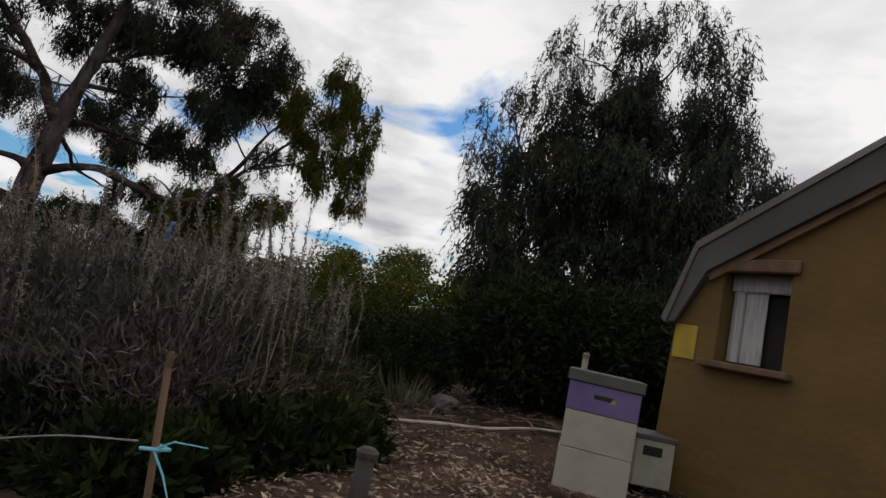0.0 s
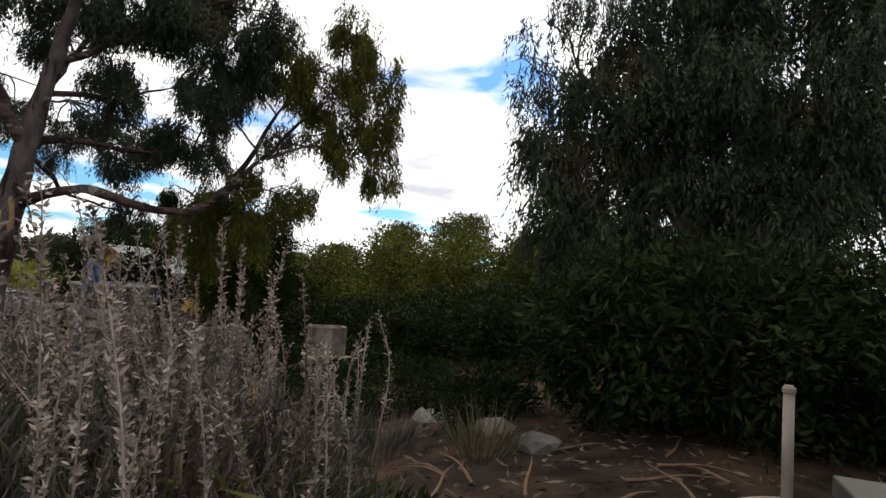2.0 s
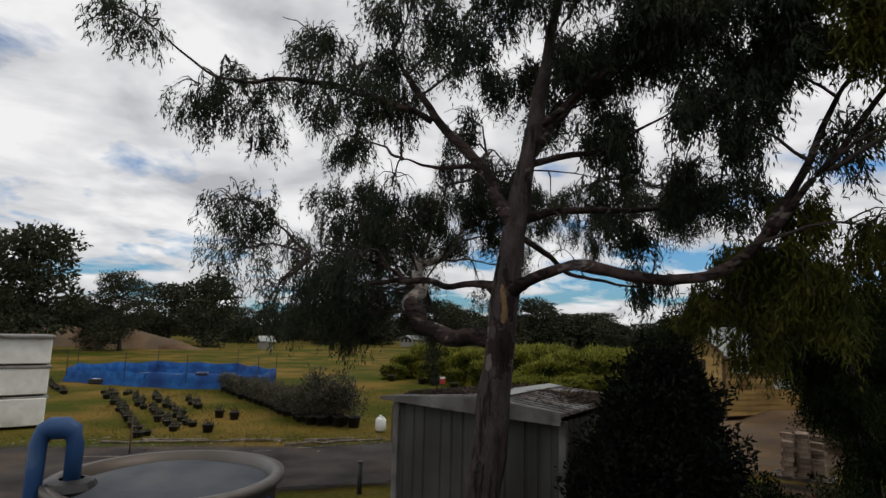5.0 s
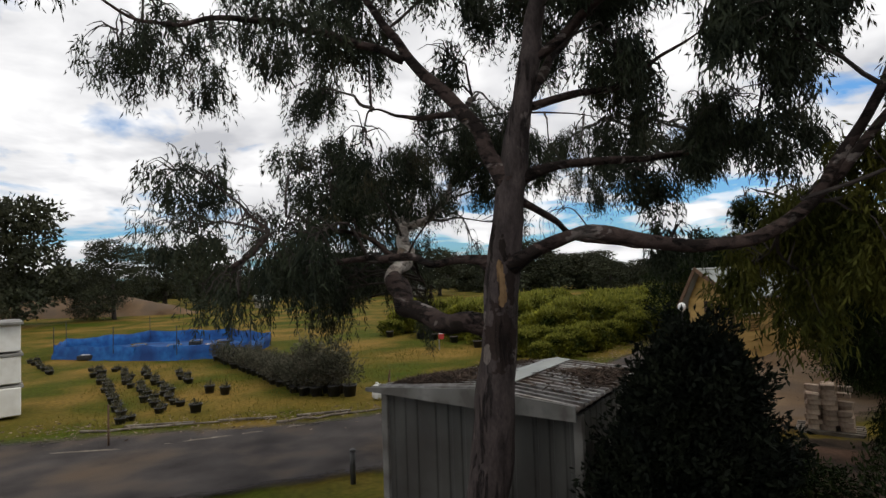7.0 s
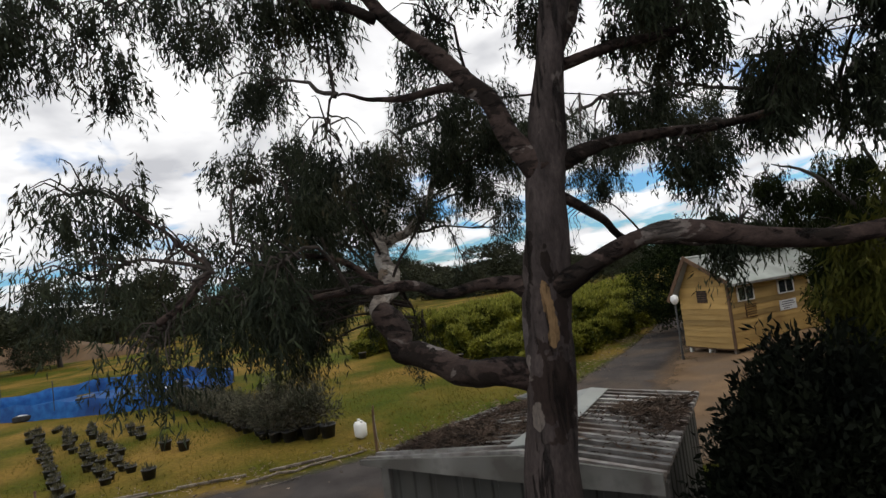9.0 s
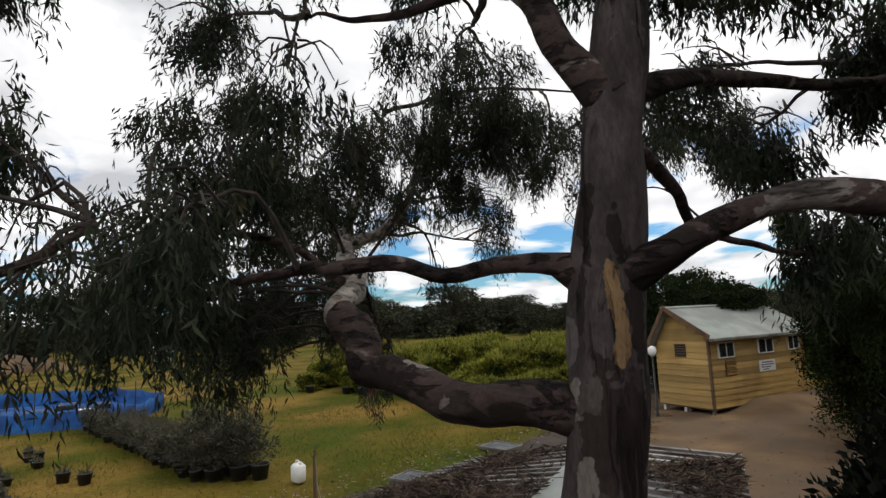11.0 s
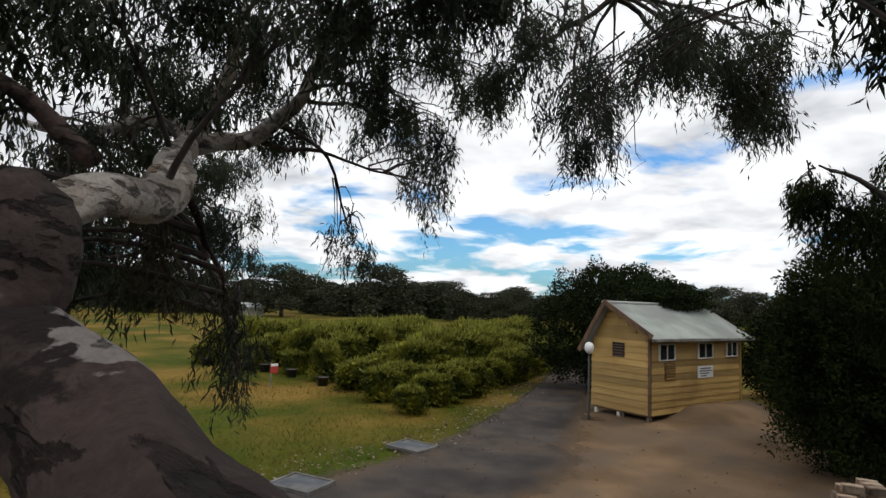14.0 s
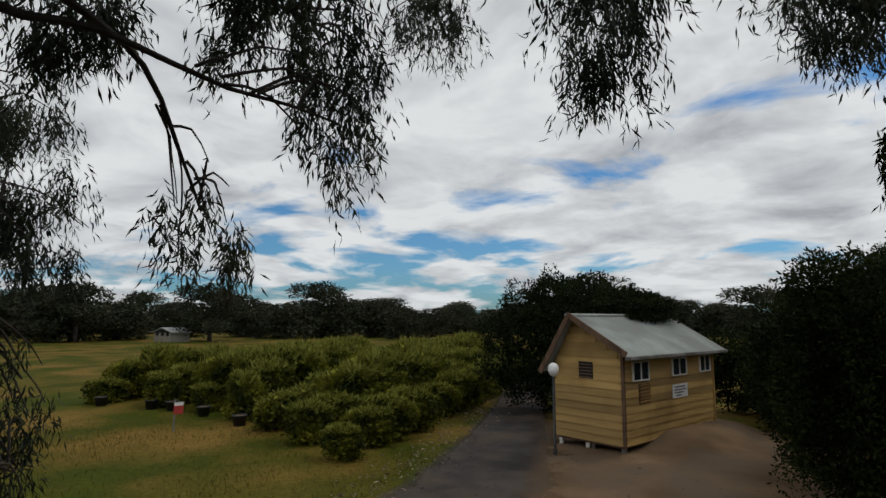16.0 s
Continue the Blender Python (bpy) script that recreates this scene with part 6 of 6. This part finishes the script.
tagged(new("leaf_litter", leaf_mesh("leaf_litter", np.stack([cx, cy, cz], 1), np.stack([np.cos(a), np.sin(a), rng.normal(.1, .3, n)], 1), rng.uniform(.05, .16, n), rng.uniform(.012, .03, n), LITTER)), "dry leaves and bark scattered on the bank", "leaf litter", kind="stuff")

# ---- water tank ----
TC, TR = (-3.21, 5.24), .29
tz = gz(*TC)
tank = thing("water_tank", (TC[0], TC[1], tz), "small round corrugated iron water tank with a blue pump pipe", "water tank")
TH = 2.915 - tz
prof, z = [(TR - .012, 0.0)], 0.0
while z < TH - .17:
    prof += [(TR + .012, z + .012), (TR + .014, z + .026), (TR - .016, z + .050), (TR - .018, z + .064)]
    z += .076
prof += [(TR, TH - .12), (TR, TH - .01), (TR + .02, TH), (TR + .02, TH + .015), (TR - .01, TH + .015), (TR - .02, TH - .01)]
part("tank_wall", lathe(prof, 40), GALV, tank, "corrugated galvanised wall", True)
part("tank_lid", lathe([(TR - .005, TH - .012), (TR * .6, TH + .012), (.02, TH + .03), (0, TH + .03)], 40), TANK_TOP, tank, "dusty dark flat lid")
part("blue_patch", moved(box(.012, .16, .06), Matrix.Translation((.21, .21, TH - .08)) @ Matrix.Rotation(radians(45), 4, "Z")), BLUE_PVC, tank)
part("bracket", box(.05, .05, .06, (.265, -.12, TH - .09), .005), POST_BLACK, tank)
pump = part("pump_pipe", tube([(.05, -.235, TH + .01), (.05, -.235, TH + .10), (.05, -.242, TH + .122), (.05, -.26, TH + .132), (.05, -.295, TH + .132), (.05, -.308, TH + .125), (.05, -.32, TH + .10), (.05, -.32, TH - .05), (.05, -.325, TH - .6)], [.021, .021, .024, .024, .024, .024, .022, .02, .02], 12), BLUE_PVC, tank, "blue plastic inverted-U pipe", True)
part("collar", moved(lathe([(.055, 0), (.065, .015), (.055, .03), (.03, .035)], 14), Matrix.Translation((.05, -.235, TH - .01))), BLACK_PLASTIC, tank)
part("outlet_pipe", tube([(.20, .24, .95), (.32, .38, .94), (.37, .43, .90), (.38, .44, .3)], [.035] * 4, 12), WHITE_PAINT, tank, "white elbow outlet pipe", True)

tank.scale = (.83, .83, 1)

# ---- stack of crates, blocks and a trolley by the thicket ----
cratepile = thing("block_stack", (-11.3, 17.35, gz(-11.3, 17.35)), "uneven stack of orange-brown blocks on a pallet", "stack", rz=35)
r = random.Random(4)
blk = mesh_of("block", *box(.25, .13, .10, (0, 0, 0), .01), BRICK_MIX)
for layer in range(9):
    for k in range(12 if layer < 5 else 9):
        if layer > 6 and r.random() < .5 or layer > 3 and k % 3 == 2 and r.random() < .6:
            continue
        o = child("block", blk, cratepile)
        o.matrix_basis = pose(-.28 + (k % 3) * .28 + r.uniform(-.03, .03), -.25 + (k // 3) * .17 + r.uniform(-.02, .02), .08 + layer * .102, 0, 0, r.uniform(-14, 14))
pal = part("pallet", box(1.1, .78, .05, (0, 0, 0)), WOOD_GREY, cratepile)
for q in range(5):
    part("slat", box(1.2, .1, .02, (0, -.35 + q * .17, .055)), WOOD_GREY, pal)
trolley = thing("cage_crate", (-7.1, 17.2, gz(-7.1, 17.2) - .36), "cream framed wire crate on a heap of pallets", "crate", rz=35)
for k in range(5):
    tone = CREAM_WORN if k > 2 else WOOD_GREY
    pl = part("pallet", box(1.1, .84, .03, (0, 0, .06 + k * .15)), tone, trolley)
    for q in range(5):
        part("slat", box(1.25, .12, .02, (r.uniform(-.08, .08), -.4 + q * .2, .10 + k * .15)), tone, pl)
    for q in (-.5, 0, .5):
        part("bearer", box(.09, .9, .095, (q, 0, k * .15)), tone, pl)
for vf in [box(.04, .04, .75, (x, y, .78)) for x in (-.48, .48) for y in (-.3, .3)] + [box(1.0, .04, .04, (0, y, z)) for y in (-.3, .3) for z in (.78, 1.5)] + [box(.04, .6, .04, (x, 0, z)) for x in (-.48, .48) for z in (.78, 1.5)]:
    part("rail", vf, CREAM_WORN, trolley)
part("panel", box(.94, .02, .70, (0, .28, .80)), WOOD_GREY, trolley)
part("panel", box(.94, .02, .70, (0, -.27, .80)), WOOD_GREY, trolley)
yl = thing("yellow_funnel", (-3.3, 6.75, gz(-3.3, 6.75) + .28), "yellow plastic chute on a short stand", "chute")
part("chute", prism([(-.16, .62), (.2, .72), (.2, .52), (-.02, .40), (-.04, .1), (-.1, .1), (-.12, .4)], "y", .2), YELLOW, yl)
part("stand", box(.3, .3, .12, (0, .1, -.02), .01), WOOD_GREY, yl)
post("cap_post", (-2.74, 6.45, gz(-2.74, 6.45)), 1.18, .05, WOOD_GREY, "grey timber post with a flat cap on the bank")

# ---- nursery flat: pots, tray row, blue net pen ----
pot_me = mesh_of("pot_body", *lathe([(.001, 0), (.13, 0), (.17, .26), (.185, .265), (.185, .29), (.165, .29), (.155, .24), (.001, .24)], 14), BLACK_PLASTIC, True)
pot = thing("plant_pot", (-29.36, .28, 0), "black plastic nursery pot with sparse dry growth", "plant pot", "nursery pots")
child("pot_body", pot_me, pot)
child("seedling", leaf_mesh("seedling", *[q for q in (rng.normal(0, .06, (40, 3)) + np.array((0, 0, .24)), rng.normal(0, .5, (40, 3)) + np.array((0, 0, .9)), rng.uniform(.1, .28, 40), rng.uniform(.015, .03, 40))], STRAW), pot)
r = random.Random(8)
POT_ROWS = [((-31.4, -.4), (-20.3, 2.8), 13), ((-31.0, .6), (-21.3, 3.5), 11), ((-30.1, 1.7), (-22.0, 3.9), 9), ((-28.2, 3.2), (-26.1, 3.9), 3), ((-36.4, -4.2), (-31.6, -2.1), 6)]
for (xa, ya), (xb, yb), count in POT_ROWS:
    for k in range(count):
        q = k / (count - 1)
        for side in (0, 1):
            o = copy_thing(pot, pose(xa + (xb - xa) * q + side * r.uniform(.3, .45), ya + (yb - ya) * q + r.uniform(-.16, .16), 0, 0, 0, r.uniform(0, 360)))
            o.scale = (.82, .82, r.uniform(.6, .8))
for x, y in [(-23.4, 4.7), (-22.9, 5.2), (-20.5, 4.5)]:
    copy_thing(pot, pose(x, y, 0, 0, 0, r.uniform(0, 360)))
shrub_pot = thing("potted_shrub", (-21.4, 7.6, 0), "potted brownish-grey shrub in a black nursery bag", "plant pot", "potted shrub row")
child("pot_body", pot_me, shrub_pot)
crown_part(shrub_pot, (0, 0, 0), bush_leaves([(0, 0, .6, .36, .36, .36), (.1, .1, .9, .28, .28, .3)], 760, .11, .024, .5, .1), POT_LEAF, name="foliage")
part("stem", tube([(0, 0, .2), (.02, .01, .5), (.05, .05, .9)], [.012, .01, .004], 5), TWIG, shrub_pot)
for row in range(4):
    for n in range(18):
        if row == 0 and n == 0:
            continue
        t = n / 17
        o = copy_thing(shrub_pot, pose(-21.4 - 10.4 * t + row * .28 + r.uniform(-.1, .1), 7.6 - 3.0 * t + row * .45 + r.uniform(-.1, .1), 0, 0, 0, r.uniform(0, 360)))
        s = r.uniform(.5, .8) + (r.uniform(.3, .95) * (1 - t * 2) if t < .45 and row > 0 else 0)
        o.scale = (s, s, s) if row > 0 else (1.1, 1.1, .8)

net = thing("net_pen", (-34, 2, 0), "low pen of blue shade netting on thin dark stakes", "netting")
pen = [(-37.3, -3.6), (-34.9, -.4), (-32.9, 2.7), (-32.4, 6.1), (-36.5, 7.2), (-41.5, 5.0), (-43.5, 0.0), (-41, -4.0), (-37.3, -3.6)]


def net_wall(a, b, seed):
    n = 14
    v, f = [], []
    for k in range(n + 1):
        t = k / n
        x, y = a[0] + (b[0] - a[0]) * t + 34, a[1] + (b[1] - a[1]) * t - 2
        h = .78 - .10 * math.sin(math.pi * ((t * 2) % 1)) + .05 * noise.noise(Vector((x * 2, y * 2, seed)))
        o = .06 * noise.noise(Vector((x * 3, y * 3, seed + 4)))
        for z, q in ((0.0, .12), (h * .5, o), (h, 0)):
            v.append((x + q, y - q, z)); v.append((x + q + .012, y - q + .012, z))
    for k in range(n):
        j, m = k * 6, k * 6 + 6
        f += [(j, m, m + 2, j + 2), (j + 2, m + 2, m + 4, j + 4), (j + 1, j + 3, m + 3, m + 1), (j + 3, j + 5, m + 5, m + 3), (j + 4, m + 4, m + 5, j + 5)]
    return v, f


for k, (a, b) in enumerate(zip(pen[:-1], pen[1:])):
    part("net_panel", net_wall(a, b, k), BLUE_NET, net, "", True)
    part("stake", tube([(a[0] + 34, a[1] - 2, -.1), (a[0] + 34, a[1] - 2, 1.7)], [.024, .02], 6), POST_BLACK, net)
part("ground_cloth", ([(x + 34, y - 2, .035 + .02 * (i % 2)) for i, (x, y) in enumerate(pen[:-1])], [tuple(range(len(pen) - 1))]), BLUE_NET, net)
for x, y in [(-36.5, 0), (-38, 2), (-37, 4), (-39.5, 0), (-40, 3), (-35, 3.4), (-36.2, -1.8), (-39, 4.6)]:
    tr_ = thing("seed_tray", (x, y, .06), "dark seedling tray inside the blue net pen", "tray", "seed trays")
    part("tray_body", box(1.3, .7, .22, (0, 0, 0), .02), BLACK_PLASTIC, tr_)
    part("cover", box(.5, .5, .02, (.2, .05, .222)), SIGN_WHITE if x > -38 else BLUE_NET, tr_)

drum = thing("plastic_drum", (-19.6, 9.62, gz(-19.6, 9.62)), "white plastic jerrycan lying by the stakes", "drum", rz=20)
part("drum_body", box(.34, .26, .42, (0, 0, .02), .06), PLASTIC_WHITE, drum, "", True)
part("spout", moved(lathe([(.045, 0), (.045, .05), (.001, .05)], 10), Matrix.Translation((.09, 0, .43))), PLASTIC_WHITE, drum)
part("handle", tube([(-.1, 0, .43), (-.08, 0, .5), (.02, 0, .5), (.04, 0, .43)], [.02] * 4, 8), PLASTIC_WHITE, drum)
stakes = thing("tied_stakes", (-18.1, 9.6, gz(-18.1, 9.6)), "two thin dark stakes with slack wire", "stake")
for dx in (0, .12):
    part("stake", tube([(dx, 0, -.1), (dx - .03, 0, .5), (dx - .05, .02, 1.0 + dx)], [.022, .02, .016], 6), WOOD_BROWN, stakes)
part("wire", tube([(0.12, 0, .9), (.2, 0, .4), (.35, .05, .05)], [.006] * 3, 5), WIRE, stakes)

for n, (x, y, a) in enumerate([(-18.05, 11.87, 28), (-19.3, 14.98, 18)]):
    slab = thing("pit_cover", (x, y, gz(x, y) + .06), "concrete-framed pit cover set in the grass verge", "pit cover", "pit covers", rz=a)
    part("frame", join(box(.95, .05, .07, (0, -.36, 0), .006), box(.95, .05, .07, (0, .36, 0), .006), box(.05, .668, .07, (-.45, 0, 0), .006), box(.05, .668, .07, (.45, 0, 0), .006)), CONCRETE, slab)
    part("lid", box(.846, .666, .05, (0, 0, 0), .006), TANK_TOP, slab, "dark flat lid")

# timber edging along the track
for n in range(3):
    a = Vector(resample(road_left, 90)[24 + n * 3]) + Vector((-.35, 0))
    b = Vector(resample(road_left, 90)[26 + n * 3]) + Vector((-.35, 0))
    d = b - a
    eb = thing("edging_timber", (a.x, a.y, gz(a.x, a.y) + .02), "grey sleeper edging along the track", "edging", "edging timbers", rz=math.degrees(math.atan2(d.y, d.x)))
    part("sleeper", box(d.length * 1.1, .06, .06, (d.length / 2, 0, 0), .01), WOOD_GREY, eb)
post("track_post", (-12.6, 7.6, gz(-12.6, 7.6)), .55, .05, POST_BLACK, "short black post beside the track")

# white stacked boxes beyond the track
ws = thing("white_box_stack", (-22.9, -1.3, gz(-22.9, -1.3)), "stack of white slatted boxes", "box", rz=20)
for k in range(3):
    bx = part("box_tier", box(1.15, .9, .46, (r.uniform(-.05, .05), 0, .05 + k * .52), .015), WHITE_PAINT, ws)
    part("rim", box(1.22, .97, .05, (0, 0, .05 + k * .52 + .44), .01), PALE_TRIM, bx)

ws.scale = (1.7, 1.7, 1.75)

# far buildings
for x, y, w, d, h, a in [(-100, 34, 4, 3, 1.3, 20), (-84, 8, 1.8, 1.6, 1.0, 15)]:
    fb = thing("distant_shed", (x, y, 0), "low pale distant building before the tree belt", "building", "distant sheds", rz=a)
    part("wall", box(w, d, h, (0, 0, 0)), CREAM_BOX, fb)
    part("roof", moved(prism([(-w / 2 - .4, h), (0, h + .7), (w / 2 + .4, h), (w / 2 + .4, h + .12), (0, h + .82), (-w / 2 - .4, h + .12)], "y", d + .6), Matrix.Translation((0, -d / 2 - .3, 0))), ROOF_TIN, fb)
    for q in (-.3, 0, .3):
        part("window", box(.6, .05, .6, (q * w, -d / 2 - .03, .9)), GLASS, fb)

# dark tubs at the ends of the vine rows
tub = thing("planter_tub", (-34.3, 15.5, 0), "round black planter tub at a vine row's end", "planter", "tubs by the vines")
part("tub_body", lathe([(.001, 0), (.18, 0), (.23, .34), (.25, .345), (.25, .38), (.22, .38), (.21, .34), (.001, .34)], 18), BLACK_PLASTIC, tub, "", True)
part("soil", lathe([(.001, .36), (.14, .355), (.212, .345)], 18), DIRT, tub)
for x, y in [(-33.4, 16.0), (-36.5, 14.2), (-31.4, 16.5), (-28.8, 16.8)]:
    copy_thing(tub, pose(x, y, 0))
# warning sign on a thin post among the vines
ws2 = thing("sign_post", (-29.2, 14.9, 0), "thin grey post with a small red and white sign", "sign")
part("pole", tube([(0, 0, -.1), (0, 0, 1.0)], [.03, .03], 8), PALE_TRIM, ws2)
part("sign_plate", box(.02, .28, .34, (.04, .1, .55), .004), RED_PAINT, ws2, "small red plate with a white top")
part("white_band", box(.022, .27, .1, (.045, .1, .80)), SIGN_WHITE, ws2)
# long thin logs laid in the grass beside the track
for n, (x0, y0, x1, y1) in enumerate([(-19.45, 1.9, -18.85, 5.2), (-17.15, 4.1, -17.5, 7.9), (-18.1, 6.6, -18.3, 9.4), (-17.5, 1.8, -17.1, 4.0)]):
    lg = thing("grass_log", (x0, y0, gz(x0, y0) + .04), "long thin grey log laid beside the track", "log", "logs by the track")
    lp2, lr2 = curve_points([(0, 0, 0), ((x1 - x0) * .5 + .08, (y1 - y0) * .5, .01), (x1 - x0, y1 - y0, 0)], [.035, .03, .022], .3, .05, n)
    part("log", tube(lp2, lr2, 8, .2, n), WOOD_GREY, lg, "", True)
# leaf litter along the edge of the track
n = 2200
lt = rng.uniform(0, 1, n)
edge = np.array(resample(road_left, 90))
lx = np.interp(lt * 60 + 12, range(90), edge[:, 0]) + rng.normal(-.15, .55, n)
ly = np.interp(lt * 60 + 12, range(90), edge[:, 1]) + rng.normal(0, .3, n)
lz = np.array([gz(x, y) for x, y in zip(lx, ly)]) + .06 + rng.uniform(0, .02, n)
a = rng.uniform(0, 6.283, n)
tagged(new("track_litter", leaf_mesh("track_litter", np.stack([lx, ly, lz], 1), np.stack([np.cos(a), np.sin(a), rng.normal(.1, .2, n)], 1), rng.uniform(.05, .16, n), rng.uniform(.015, .04, n), PALE_LITTER)), "pale fallen leaves and bark along the track", "leaf litter", kind="stuff")

# low heap of brown earth beyond the net pen
mound = thing("earth_mound", (-86, -15, -.1), "low heap of bare reddish-brown earth in the paddock", "mound")
mv, mf = [], []
for j in range(9):
    for i in range(25):
        x, y = -9 + i * .75, -4 + j * 1.0
        q = max(0.0, 1 - (x / 9) ** 2 - (y / 4) ** 2)
        mv.append((x * .5, x * .86 + y, 1.5 * q ** .7 * (1 + .5 * noise.noise(Vector((x * .6, y * .6, 2)))) if q > 0 else 0))
for j in range(8):
    for i in range(24):
        mf.append((j * 25 + i, j * 25 + i + 1, (j + 1) * 25 + i + 1, (j + 1) * 25 + i))
part("soil", (mv, mf), DIRT, mound, "", True)
mound.scale = (1.7, 1.7, 1.6)
post("grass_stake", (-17.6, 2.9, gz(-17.6, 2.9)), .95, .022, WOOD_BROWN, "thin dark stake in the grass verge", "stake")

# grass blades on the verge and the near paddock
n = 46000
gx = rng.uniform(-33, -13.2, n)
gy = rng.uniform(.5, 19, n)
edge_x = np.interp(gy, [p[1] for p in road_left[::3]], [p[0] for p in road_left[::3]])
keep = (gx < edge_x - .05 + rng.normal(0, .12, n)) & (gy < 17.5 + (gx + 33) * .2)
keep &= rng.uniform(0, 1, n) < np.clip(.35 + .5 * np.sin(gx * .9 + gy * .4) * np.cos(gy * .7) + .6 * np.exp(-(edge_x - gx) / 1.5), .15, 1)
gx, gy = gx[keep], gy[keep]
gzv = np.array([gz(x, y) for x, y in zip(gx, gy)])
tagged(new("grass", leaf_mesh("grass", np.stack([gx, gy, gzv], 1), np.stack([rng.normal(0, .5, len(gx)), rng.normal(0, .5, len(gx)), np.ones(len(gx))], 1), rng.uniform(.05, .17, len(gx)), rng.uniform(.008, .018, len(gx)), GRASS_BLADE)), "short dry yellow-green grass on the verge", "grass", kind="stuff")
# leaves and bark strewn over the yard
n = 900
lx, ly = rng.uniform(-21, -11, n), rng.uniform(12, 22, n)
a = rng.uniform(0, 6.283, n)
lz = np.array([gz(x, y) for x, y in zip(lx, ly)]) + .085
tagged(new("yard_litter", leaf_mesh("yard_litter", np.stack([lx, ly, lz], 1), np.stack([np.cos(a), np.sin(a), rng.normal(.05, .15, n)], 1), rng.uniform(.03, .09, n), rng.uniform(.008, .02, n), LITTER)), "brown leaves strewn over the dirt yard", "leaf litter", kind="stuff")
